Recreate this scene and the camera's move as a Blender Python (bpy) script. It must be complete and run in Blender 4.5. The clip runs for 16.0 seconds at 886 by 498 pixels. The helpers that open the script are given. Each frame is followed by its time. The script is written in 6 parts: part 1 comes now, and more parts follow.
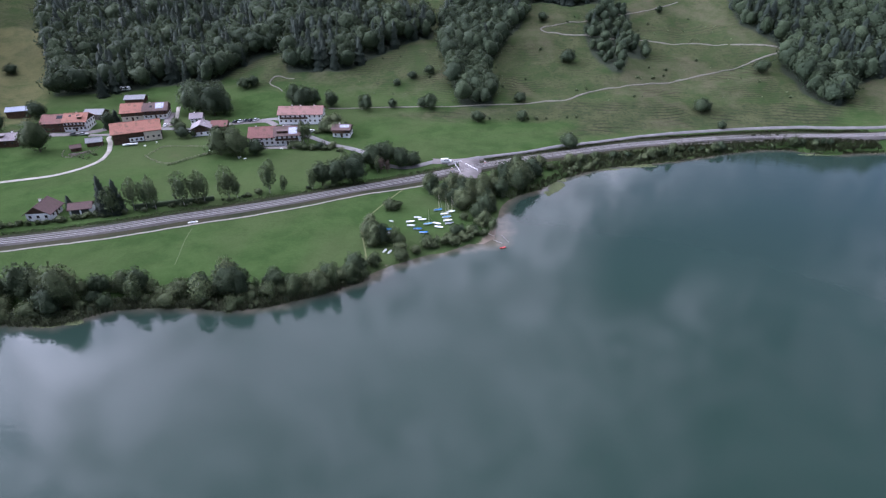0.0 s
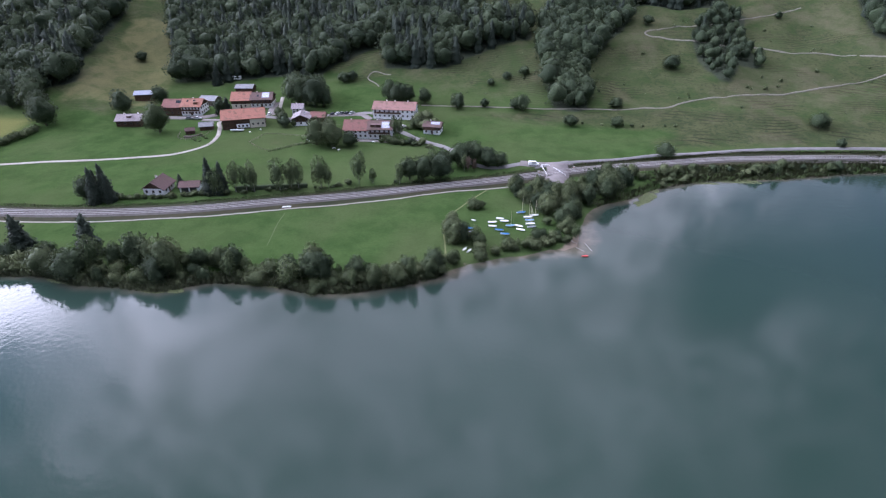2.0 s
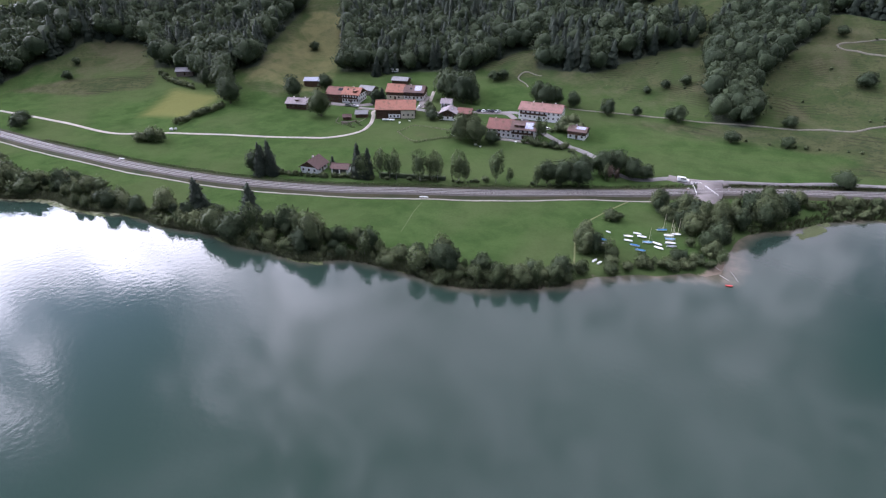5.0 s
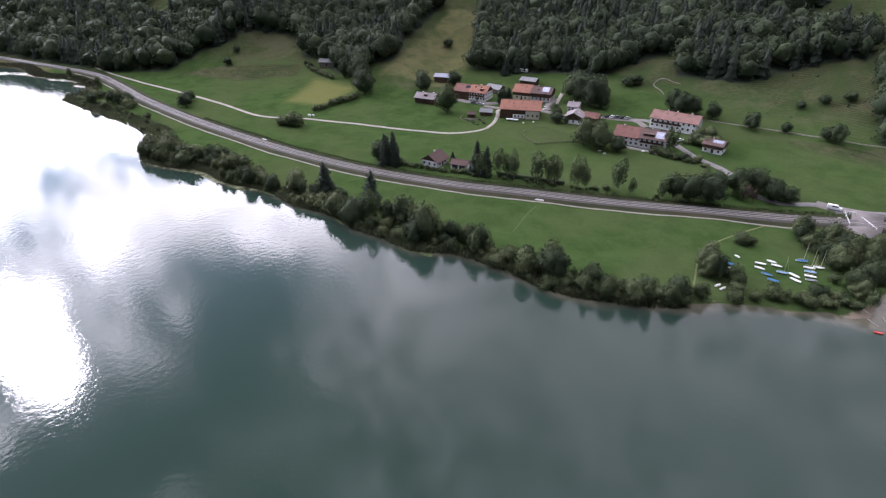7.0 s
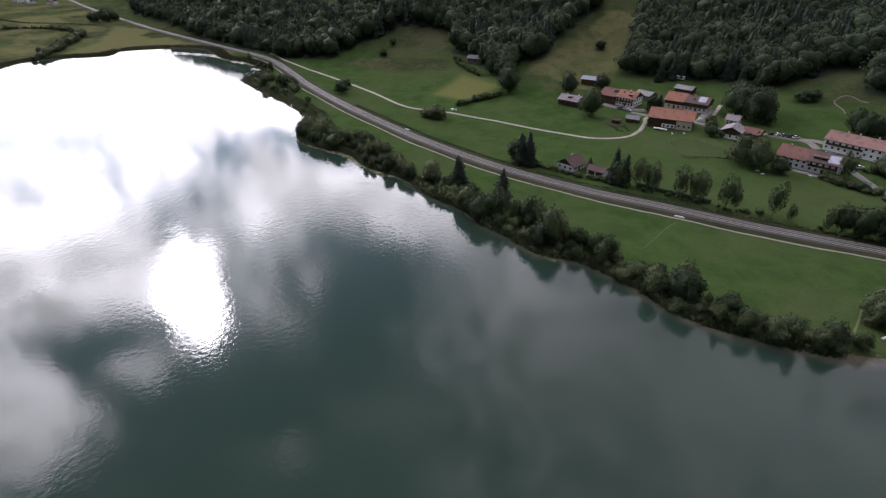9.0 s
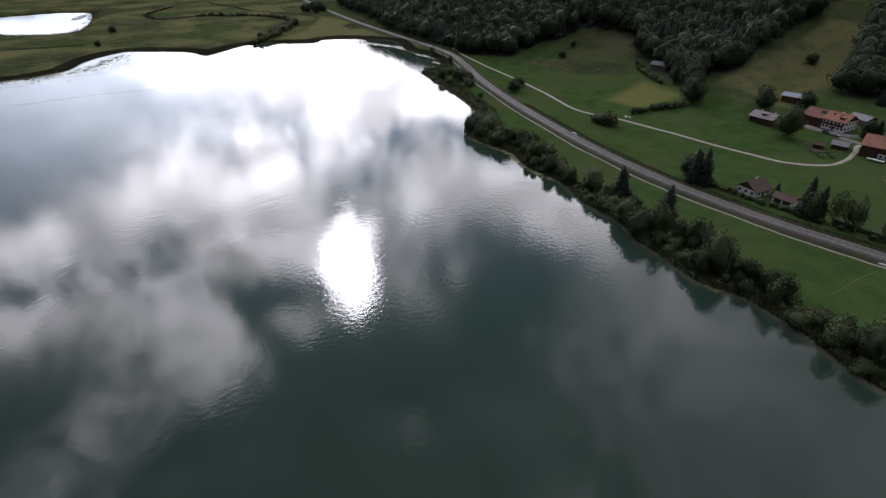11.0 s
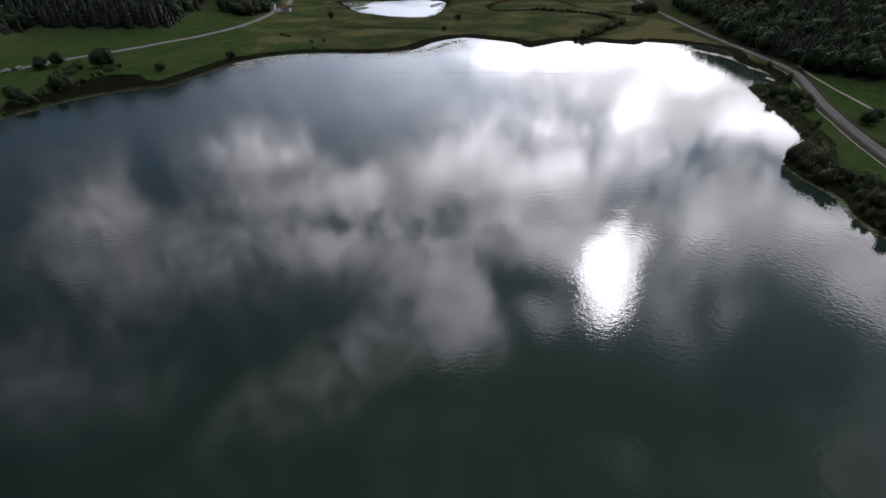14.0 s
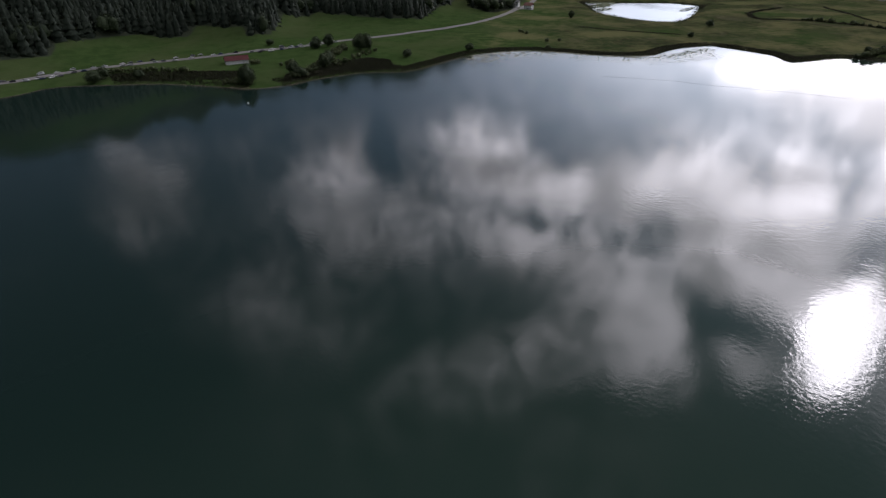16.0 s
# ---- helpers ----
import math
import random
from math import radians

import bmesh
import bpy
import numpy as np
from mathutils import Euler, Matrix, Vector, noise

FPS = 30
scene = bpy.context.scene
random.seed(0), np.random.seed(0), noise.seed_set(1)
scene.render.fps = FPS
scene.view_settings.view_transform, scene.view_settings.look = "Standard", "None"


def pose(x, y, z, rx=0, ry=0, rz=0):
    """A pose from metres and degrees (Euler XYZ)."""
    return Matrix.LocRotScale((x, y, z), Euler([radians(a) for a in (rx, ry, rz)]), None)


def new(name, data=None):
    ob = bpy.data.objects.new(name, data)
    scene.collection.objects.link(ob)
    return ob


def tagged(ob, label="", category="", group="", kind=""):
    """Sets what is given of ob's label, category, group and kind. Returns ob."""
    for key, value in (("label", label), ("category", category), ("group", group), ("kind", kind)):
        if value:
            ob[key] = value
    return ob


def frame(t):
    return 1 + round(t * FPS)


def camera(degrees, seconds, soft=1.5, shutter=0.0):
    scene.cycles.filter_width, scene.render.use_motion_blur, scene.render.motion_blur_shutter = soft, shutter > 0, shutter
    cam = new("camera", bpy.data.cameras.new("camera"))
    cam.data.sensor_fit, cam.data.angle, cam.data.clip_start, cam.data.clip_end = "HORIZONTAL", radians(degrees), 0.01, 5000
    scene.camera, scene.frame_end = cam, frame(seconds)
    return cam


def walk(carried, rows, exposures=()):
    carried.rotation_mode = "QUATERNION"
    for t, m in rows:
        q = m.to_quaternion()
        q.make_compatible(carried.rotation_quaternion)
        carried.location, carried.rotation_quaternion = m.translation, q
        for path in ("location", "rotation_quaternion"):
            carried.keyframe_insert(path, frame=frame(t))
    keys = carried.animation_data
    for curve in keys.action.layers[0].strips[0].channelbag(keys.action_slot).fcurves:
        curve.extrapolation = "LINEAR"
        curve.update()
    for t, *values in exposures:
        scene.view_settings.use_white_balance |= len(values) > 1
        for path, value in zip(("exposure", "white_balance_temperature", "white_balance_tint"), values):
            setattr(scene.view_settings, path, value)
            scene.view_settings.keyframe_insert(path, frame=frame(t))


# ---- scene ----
HEIGHT = 100.0
cam = camera(77.88, 16.0, soft=1.2)
ROWS = [
    (0, 0.00, -29.45, -0.22),
    (0.5, 1.98, -29.45, -0.18),
    (1, 4.41, -29.45, -0.14),
    (1.5, 6.84, -29.44, -0.10),
    (2, 9.54, -29.44, -0.07),
    (2.5, 12.11, -29.44, -0.06),
    (3, 14.76, -29.43, -0.06),
    (3.5, 17.16, -29.44, -0.04),
    (6, 30.90, -29.46, -0.02),
    (6.5, 34.38, -29.48, -0.04),
    (7, 37.84, -29.50, -0.07),
    (7.5, 40.90, -29.52, -0.07),
    (8, 44.27, -29.55, -0.05),
    (8.5, 48.25, -29.58, -0.02),
    (9, 52.62, -29.63, -0.06),
    (11.5, 74.98, -29.68, -0.14),
    (12, 79.81, -29.71, -0.15),
    (12.5, 84.74, -29.74, -0.13),
    (13, 90.26, -29.76, -0.14),
    (13.5, 95.40, -29.75, -0.14),
    (14, 101.27, -29.73, -0.14),
    (14.5, 106.82, -29.73, -0.13),
    (15, 112.69, -29.75, -0.09),
    (15.5, 117.97, -29.75, -0.09),
    (16, 124.21, -29.76, -0.10),
]
walk(cam, [(t, pose(0, 0, HEIGHT, 0, 0, yaw) @ pose(0, 0, 0, 90 + pitch, 0, 0) @ pose(0, 0, 0, 0, 0, roll)) for t, yaw, pitch, roll in ROWS],
     exposures=[(0.0, -1.96, 5690, 24), (3.5, -1.98, 5880, 24), (7.0, -2.28, 6370, 21.5), (9.0, -2.98, 6590, 18), (11.5, -3.68, 6580, 15), (13.0, -4.04, 6640, 16), (14.5, -4.03, 6640, 16), (16.0, -3.92, 6640, 16)])

# ---- sky and sun ----
WARP = 9.0
SUN_AZ, SUN_EL = 81.5, 30.0   # degrees counter-clockwise from +y, and above the horizon
SUN_DIR = Vector((-math.sin(radians(SUN_AZ)) * math.cos(radians(SUN_EL)), math.cos(radians(SUN_AZ)) * math.cos(radians(SUN_EL)), math.sin(radians(SUN_EL))))


class Nodes:
    """Short hand for building a node tree."""

    def __init__(self, tree):
        self.tree = tree
        tree.nodes.clear()

    def add(self, kind, **values):
        n = self.tree.nodes.new(kind)
        for key, value in values.items():
            if key in n.inputs:
                self.feed(n.inputs[key], value)
            elif key == "operation":
                n.operation = value
            elif key == "blend_type":
                n.blend_type = value
            elif key == "data_type":
                n.data_type = value
        return n

    def feed(self, socket, value):
        if isinstance(value, bpy.types.NodeSocket):
            self.tree.links.new(value, socket)
        elif value is not None:
            socket.default_value = value

    def math(self, op, a, b=0.0, clamp=False):
        n = self.tree.nodes.new("ShaderNodeMath")
        n.operation, n.use_clamp = op, clamp
        self.feed(n.inputs[0], a)
        self.feed(n.inputs[1], b)
        return n.outputs[0]

    def vmath(self, op, a, b=None, scale=None):
        n = self.tree.nodes.new("ShaderNodeVectorMath")
        n.operation = op
        self.feed(n.inputs[0], a)
        self.feed(n.inputs[1], b)
        if scale is not None:
            self.feed(n.inputs["Scale"], scale)
        return n

    def mix(self, fac, a, b, blend="MIX"):
        n = self.tree.nodes.new("ShaderNodeMix")
        n.data_type, n.blend_type = "RGBA", blend
        self.feed(n.inputs[0], fac)
        self.feed(n.inputs[6], a)
        self.feed(n.inputs[7], b)
        return n.outputs[2]

    def noise(self, vector, scale, detail=4.0, rough=.55, distortion=0.0):
        n = self.add("ShaderNodeTexNoise", Scale=scale, Detail=detail, Roughness=rough, Distortion=distortion)
        self.feed(n.inputs["Vector"], vector)
        return n.outputs["Fac"]

    def ramp(self, fac, stops):
        n = self.tree.nodes.new("ShaderNodeValToRGB")
        self.feed(n.inputs[0], fac)
        e = n.color_ramp.elements
        while len(e) < len(stops):
            e.new(.5)
        for el, (pos, col) in zip(e, stops):
            el.position, el.color = pos, (*col, 1) if len(col) == 3 else col
        return n.outputs[0]

    def remap(self, value, a, b, c=0.0, d=1.0):
        n = self.add("ShaderNodeMapRange")
        n.interpolation_type = "SMOOTHSTEP"
        for s, v in zip(n.inputs[:5], (value, a, b, c, d)):
            self.feed(s, v)
        return n.outputs[0]


world = bpy.data.worlds.new("sky")
scene.world = world
world.use_nodes = True
N = Nodes(world.node_tree)
sky = N.add("ShaderNodeTexSky")
sky.sky_type, sky.sun_disc, sky.sun_elevation, sky.sun_rotation = "NISHITA", False, radians(SUN_EL), radians(-SUN_AZ)
clear = N.vmath("SCALE", sky.outputs[0], scale=.10).outputs[0]
clear = N.vmath("MULTIPLY", clear, (.78, 1.0, 1.28)).outputs[0]
way = N.add("ShaderNodeTexCoord").outputs["Generated"]
parts = N.add("ShaderNodeSeparateXYZ", Vector=way)
lift = N.math("ADD", N.math("MAXIMUM", parts.outputs[2], 0.0), .22)
flat = N.add("ShaderNodeCombineXYZ", X=N.math("DIVIDE", parts.outputs[0], lift), Y=N.math("DIVIDE", parts.outputs[1], lift), Z=3.7).outputs[0]
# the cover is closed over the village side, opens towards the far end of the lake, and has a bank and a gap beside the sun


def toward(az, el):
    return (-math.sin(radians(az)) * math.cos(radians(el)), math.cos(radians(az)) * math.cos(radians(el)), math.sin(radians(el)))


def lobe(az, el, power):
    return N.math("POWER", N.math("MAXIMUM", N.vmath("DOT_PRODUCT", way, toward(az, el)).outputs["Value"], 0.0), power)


# cloud banks and gaps: azimuth, height, half widths, tilt in degrees, and how much thicker (or thinner) the cover is there
# cloud patches: azimuth, elevation, half-widths, tilt, density
CLOUDS_EAST = [
    (-32.3, 23.4, 9.7, 5.1, -165, -0.14), (-22.8, 28.8, 6.5, 5.4, -151, -0.26), (-20.9, 30.1, 7.3, 6.7, -160, -0.10), (-16.9, 21.0, 6.4, 2.2, -174, 0.12),
    (-9.1, 44.1, 14.2, 6.4, -169, 0.10), (-4.8, 39.4, 12.9, 6.5, -163, 0.12), (25.7, 40.5, 15.0, 7.2, 177, 0.22), (27.9, 35.7, 19.3, 3.4, 171, 0.28),
    (31.0, 44.8, 7.3, 3.7, 160, 0.14), (31.2, 45.2, 9.0, 3.4, 158, 0.12), (38.9, 38.5, 6.4, 5.7, -175, 0.36), (50.7, 27.5, 4.8, 3.5, 171, 0.18),
    (54.9, 41.5, 3.4, 2.1, 149, 0.16), (55.0, 34.3, 7.7, 6.4, 156, -0.12), (56.2, 25.4, 5.5, 3.8, 159, 0.60), (56.6, 37.1, 4.8, 3.4, 176, 0.12),
    (58.7, 23.9, 8.2, 4.8, 180, 0.38),
]
CLOUDS_VILLAGE = [
    (59.4, 24.8, 8.1, 3.0, 145, 0.55), (62.5, 35.6, 5.8, 5.4, 70, -0.14), (64.8, 31.1, 6.0, 4.5, 149, -0.10), (66.5, 46.1, 5.6, 3.4, 157, 0.14),
    (69.4, 21.4, 4.1, 3.1, 142, 0.25), (71.0, 31.7, 7.1, 4.3, 66, 0.14), (71.1, 23.2, 6.6, 5.2, -175, 0.40), (71.9, 11.7, 6.5, 4.2, 167, 0.50),
    (74.4, 48.3, 2.6, 1.7, 161, 0.16), (75.1, 48.1, 6.4, 2.7, 161, 0.14), (75.6, 17.6, 2.0, 1.1, -178, -0.18), (75.9, 43.2, 23.3, 8.7, 169, -0.13),
    (76.7, 14.6, 8.3, 3.3, -178, 0.34), (79.2, 11.4, 14.3, 4.8, 174, 0.60), (82.4, 23.5, 1.8, 1.1, -179, -0.16), (83.0, 26.7, 8.8, 6.5, -177, 0.20),
    (84.5, 15.8, 10.0, 6.9, 177, 0.16),
]
CLOUDS_SUN = [
    (87.7, 35.9, 3.4, 2.5, -178, 0.30), (87.9, 26.9, 8.6, 5.6, 164, 0.18), (88.8, 33.0, 3.1, 2.5, 160, -0.10), (90.2, 25.9, 6.4, 5.6, -161, 0.38),
    (90.6, 33.1, 2.6, 1.3, 167, -0.20), (91.0, 28.0, 6.5, 3.5, 178, 0.28), (92.2, 9.8, 9.4, 1.8, 179, 0.35), (93.4, 25.6, 5.1, 4.1, 165, 0.20),
    (94.4, 32.4, 4.6, 1.5, 128, -0.16), (96.6, 21.4, 10.5, 6.9, -170, 0.34), (96.7, 35.2, 6.7, 3.1, 127, 0.30), (96.8, 26.8, 19.9, 9.8, 178, 0.10),
    (98.4, 35.5, 3.8, 3.2, 103, 0.30), (99.0, 39.7, 5.4, 3.3, 167, 0.20), (100.8, 36.2, 7.5, 3.3, 147, 0.16), (102.1, 26.8, 3.1, 2.2, -169, -0.22),
    (103.8, 32.2, 5.9, 3.6, 150, 0.24),
]
CLOUDS_LAKE = [
    (105.0, 27.8, 13.4, 9.0, -168, 0.10), (107.7, 22.4, 10.1, 3.4, -178, 0.34), (112.7, 26.9, 2.8, 1.0, -180, -0.26), (114.4, 29.4, 6.9, 3.2, 171, 0.32),
    (115.3, 41.6, 18.1, 3.9, -158, 0.22), (117.6, 39.1, 12.4, 2.3, -160, 0.22), (120.4, 20.9, 7.0, 4.9, 168, 0.36), (121.8, 29.1, 19.2, 10.0, 177, 0.08),
    (131.5, 19.6, 4.6, 2.0, 96, -0.25), (133.0, 27.0, 9.9, 5.3, 178, 0.24), (136.1, 20.2, 5.4, 4.2, 61, 0.30), (142.2, 35.4, 8.4, 6.7, 171, 0.20),
    (153.1, 13.4, 20.5, 3.4, -177, -0.24), (155.6, 20.9, 4.9, 4.3, 62, 0.32), (162.1, 23.2, 9.8, 8.4, 65, -0.10), (165.8, 36.4, 13.3, 7.4, 153, -0.12),
]
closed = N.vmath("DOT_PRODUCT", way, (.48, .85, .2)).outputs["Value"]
near_sun = N.math("MAXIMUM", N.vmath("DOT_PRODUCT", way, tuple(SUN_DIR)).outputs["Value"], 0.0)
az = N.math("MULTIPLY", N.math("ARCTAN2", N.math("MULTIPLY", parts.outputs[0], -1.0), parts.outputs[1]), 57.2958)
el = N.math("MULTIPLY", N.math("ARCSINE", parts.outputs[2]), 57.2958)
curl = N.add("ShaderNodeTexNoise", Scale=7.0, Detail=6.0, Roughness=.6, Vector=way).outputs["Color"]
curl = N.vmath("MULTIPLY", N.vmath("SUBTRACT", curl, (.5, .5, .5)).outputs[0], (WARP, WARP, 0)).outputs[0]
spot = N.vmath("ADD", N.add("ShaderNodeCombineXYZ", X=az, Y=el).outputs[0], curl).outputs[0]
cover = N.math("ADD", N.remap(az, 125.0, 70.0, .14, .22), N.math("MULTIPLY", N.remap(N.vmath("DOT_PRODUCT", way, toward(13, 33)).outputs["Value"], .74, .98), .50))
for c_az, c_el, wide, high, tilt, more in CLOUDS_EAST + CLOUDS_VILLAGE + CLOUDS_SUN + CLOUDS_LAKE:
    place_ = N.add("ShaderNodeMapping")
    place_.vector_type = "TEXTURE"
    k_ = math.cos(radians(c_el))
    # degrees of azimuth shrink with height: the spot is scaled about the cloud's own place
    local = N.vmath("MULTIPLY", N.vmath("SUBTRACT", spot, (c_az, c_el, 0)).outputs[0], (k_, 1, 1)).outputs[0]
    N.feed(place_.inputs["Vector"], local)
    place_.inputs["Rotation"].default_value = (0, 0, radians(tilt))
    place_.inputs["Scale"].default_value = (wide * 1.35, high * 1.35, 1)
    cover = N.math("ADD", cover, N.remap(N.vmath("LENGTH", place_.outputs[0]).outputs["Value"], 1.0, 0.0, 0.0, more * 1.5))
wisp = N.math("MULTIPLY", N.math("SUBTRACT", N.noise(way, 15.0, 8.0, .62, .8), .5), N.remap(cover, .02, .5, .25, 1.5))
cover = N.math("MAXIMUM", N.remap(N.math("ADD", cover, wisp), .0, 1.0), N.remap(parts.outputs[2], .80, .97, 0.0, .9))
body = N.noise(flat, 3.0, 7.0, .60, .35)
disc = N.vmath("MULTIPLY", N.vmath("SUBTRACT", spot, (SUN_AZ - .2, SUN_EL + .9, 0)).outputs[0], (math.cos(radians(SUN_EL)) / 3.7, 1 / 5.4, 1)).outputs[0]
glow = N.math("MULTIPLY", N.remap(N.math("SUBTRACT", N.vmath("LENGTH", disc).outputs["Value"], N.math("MULTIPLY", wisp, 1.1)), 1.0, .55), 300.0)
halo = N.math("ADD", N.math("MULTIPLY", N.math("POWER", near_sun, 12.0), 30.0), N.math("ADD", N.math("MULTIPLY", N.math("POWER", near_sun, 90.0), 70.0), glow))
low = N.remap(parts.outputs[2], .44, .24)
glare = N.math("MULTIPLY", N.math("MULTIPLY", low, N.math("POWER", near_sun, 16.0)), 85.0)
overhead = N.math("MULTIPLY", N.remap(parts.outputs[2], .80, .97), 16.0)
bright = N.math("ADD", overhead, glare)
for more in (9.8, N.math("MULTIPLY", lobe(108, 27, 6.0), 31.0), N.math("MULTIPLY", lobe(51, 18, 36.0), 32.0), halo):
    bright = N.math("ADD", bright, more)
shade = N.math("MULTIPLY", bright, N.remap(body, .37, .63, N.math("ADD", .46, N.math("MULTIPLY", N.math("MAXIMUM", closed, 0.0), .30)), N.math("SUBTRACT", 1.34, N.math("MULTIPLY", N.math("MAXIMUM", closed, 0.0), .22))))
cloud = N.vmath("SCALE", (.955, .96, 1.04), scale=shade).outputs[0]
veil = N.math("MULTIPLY", N.remap(parts.outputs[2], .80, .10), N.math("ADD", 1.5, N.math("MULTIPLY", N.math("POWER", near_sun, 4.0), 12.0)))
clear = N.vmath("ADD", clear, N.vmath("SCALE", (.62, .90, 1.28), scale=veil).outputs[0]).outputs[0]
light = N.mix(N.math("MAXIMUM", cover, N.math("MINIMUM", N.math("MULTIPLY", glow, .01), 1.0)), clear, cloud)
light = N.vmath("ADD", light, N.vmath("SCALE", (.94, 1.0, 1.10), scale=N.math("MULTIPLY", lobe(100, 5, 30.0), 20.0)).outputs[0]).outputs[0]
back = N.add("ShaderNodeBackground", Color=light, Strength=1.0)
out = N.add("ShaderNodeOutputWorld", Surface=back.outputs[0])

lamp = bpy.data.lights.new("sun", "SUN")
lamp.energy, lamp.angle, lamp.color = 1.1, radians(2.0), (1.0, .95, .88)
sun = new("sun", lamp)
sun.rotation_mode = "QUATERNION"
sun.rotation_quaternion = SUN_DIR.to_track_quat("Z", "Y")

# ---- plan: lake shore, valley floor and hills ----
SHORE = [(236, 282), (206, 279), (184, 287), (157, 283), (129, 273), (100, 265), (78, 259), (59, 248), (44, 233), (29, 222), (22, 204),
         (20.5, 190), (18, 181), (11, 180.5), (-9, 171), (-20, 164), (-35, 152), (-61, 141), (-83, 143), (-104, 141), (-116, 134), (-133, 134), (-146, 133),
         (-160, 136), (-183, 133), (-205, 135), (-230, 129), (-250, 131), (-272, 122), (-291, 121), (-306, 130), (-322, 143), (-374, 146), (-425, 146),
         (-461, 148), (-474, 170), (-521, 175), (-560, 163), (-614, 167), (-649, 138), (-661, 95), (-643, 80), (-655, 35), (-648, 5)]
SHORE_WEST = [(-607, -27), (-632, -45), (-653, -90), (-652, -112), (-614, -135), (-564, -148), (-540, -190), (-530, -240), (-503, -276), (-462, -290),
              (-416, -292), (-378, -296), (-355, -323), (-316, -338), (-285, -343), (-264, -357), (-258, -376), (-241, -420), (-214, -455),
              (-183, -484), (-145, -482), (-60, -505), (60, -545), (200, -520), (340, -420), (440, -250), (480, -60), (470, 120), (400, 240), (310, 284)]
POND = [(-852, -296), (-805, -215), (-836, -178), (-985, -190), (-1045, -205), (-1060, -262), (-1015, -330), (-990, -380), (-930, -345)]
FOOT = [(-180, 800, .40), (-90, 560, .35), (-50, 420, .28), (-33, 374, .27), (-20, 342, .27), (-10, 330, .27), (0, 335, .28), (8, 352, .28),
        (17, 368, .30), (25, 415, .33), (31, 440, .36), (38, 440, .33), (42, 392, .25), (49, 455, .30), (57, 485, .33), (62, 520, .35),
        (68, 590, .40), (72, 665, .42), (77, 800, .42), (80, 980, .40), (84, 1800, .30), (110, 1800, .30), (117, 900, .30), (123, 870, .33),
        (127, 745, .36), (132, 750, .36), (137, 760, .36), (142, 625, .34), (150, 680, .45), (158, 625, .50), (163, 600, .50), (180, 800, .40)]


def smooth_ring(ring, n=4):
    """A closed ring of plan points, rounded (Catmull-Rom)."""
    p = np.array(ring, float)
    a, b, c, d = np.roll(p, 1, 0), p, np.roll(p, -1, 0), np.roll(p, -2, 0)
    out = []
    for k in range(n):
        t = k / n
        out.append(.5 * (2 * b + (c - a) * t + (2 * a - 5 * b + 4 * c - d) * t * t + (3 * b - a - 3 * c + d) * t ** 3))
    return np.stack(out, 1).reshape(-1, 2)


def ring_distance(x, y, ring):
    """Distance to a closed ring, positive outside."""
    x, y = np.asarray(x, float), np.asarray(y, float)
    best, inside = np.full(x.shape, 1e9), np.zeros(x.shape, bool)
    for (ax, ay), (bx, by) in zip(ring, np.roll(ring, -1, 0)):
        dx, dy = bx - ax, by - ay
        t = np.clip(((x - ax) * dx + (y - ay) * dy) / (dx * dx + dy * dy + 1e-9), 0, 1)
        best = np.minimum(best, np.hypot(x - ax - t * dx, y - ay - t * dy))
        if dy:
            inside ^= ((ay > y) != (by > y)) & (x < dx * (y - ay) / dy + ax)
    return np.where(inside, -best, best)


def waves(x, y, size, seed):
    """Soft irregular undulation between about -1 and 1."""
    r = np.random.RandomState(seed)
    s = 0
    for k in range(7):
        a, f, p = r.uniform(0, math.pi), 2 * math.pi / size * r.uniform(.6, 1.8), r.uniform(0, 7)
        s = s + np.sin((x * math.cos(a) + y * math.sin(a)) * f + p + 1.3 * np.sin((y * math.cos(a) - x * math.sin(a)) * f * .7 + p * 2))
    return s / 4


LAKE = smooth_ring(SHORE + SHORE_WEST)
POND_RING = smooth_ring(POND)


def shore_distance(x, y):
    d = ring_distance(x, y, LAKE) + .8 * waves(x, y, 11, 5) + .5 * waves(x, y, 5, 6)
    return d


def ground(x, y):
    """Height of the land (and of the lake's bed) at plan points."""
    x, y = np.asarray(x, float), np.asarray(y, float)
    d = shore_distance(x, y)
    az, r = np.degrees(np.arctan2(-x, y)), np.hypot(x, y)
    tab = np.array(FOOT)
    foot, slope = np.interp(az, tab[:, 0], tab[:, 1]), np.interp(az, tab[:, 0], tab[:, 2])
    rise = np.interp(az, [-180, 50, 62, 118, 127, 180], [.03, .03, .012, .008, .03, .03])
    land = .9 * (1 - np.exp(-np.maximum(d, 0) / 5)) + rise * np.minimum(np.maximum(d, 0), 260) + .15 * waves(x, y, 40, 3) * np.clip(d / 30, 0, 1)
    up = (r - foot) / 22
    hill = 22 * np.where(up > 20, up, np.log1p(np.exp(np.minimum(up, 20)))) * slope
    top = np.interp(az, [-180, 40, 55, 64, 82, 110, 125, 180], [300, 300, 200, 62, 62, 150, 300, 300])
    hill = top * np.tanh(hill / top)
    hill = hill * (1 + .10 * waves(x, y, 150, 8)) + np.clip(hill / 12, 0, 1) * (1.6 * waves(x, y, 60, 9) + .45 * waves(x, y, 18, 12))
    z = np.where(d < 0, np.maximum(d * .11, -4), land + hill)
    p = ring_distance(x, y, POND_RING)
    z = np.where(p < 12, np.minimum(z, np.maximum(p * .12, -2)), z)
    return z
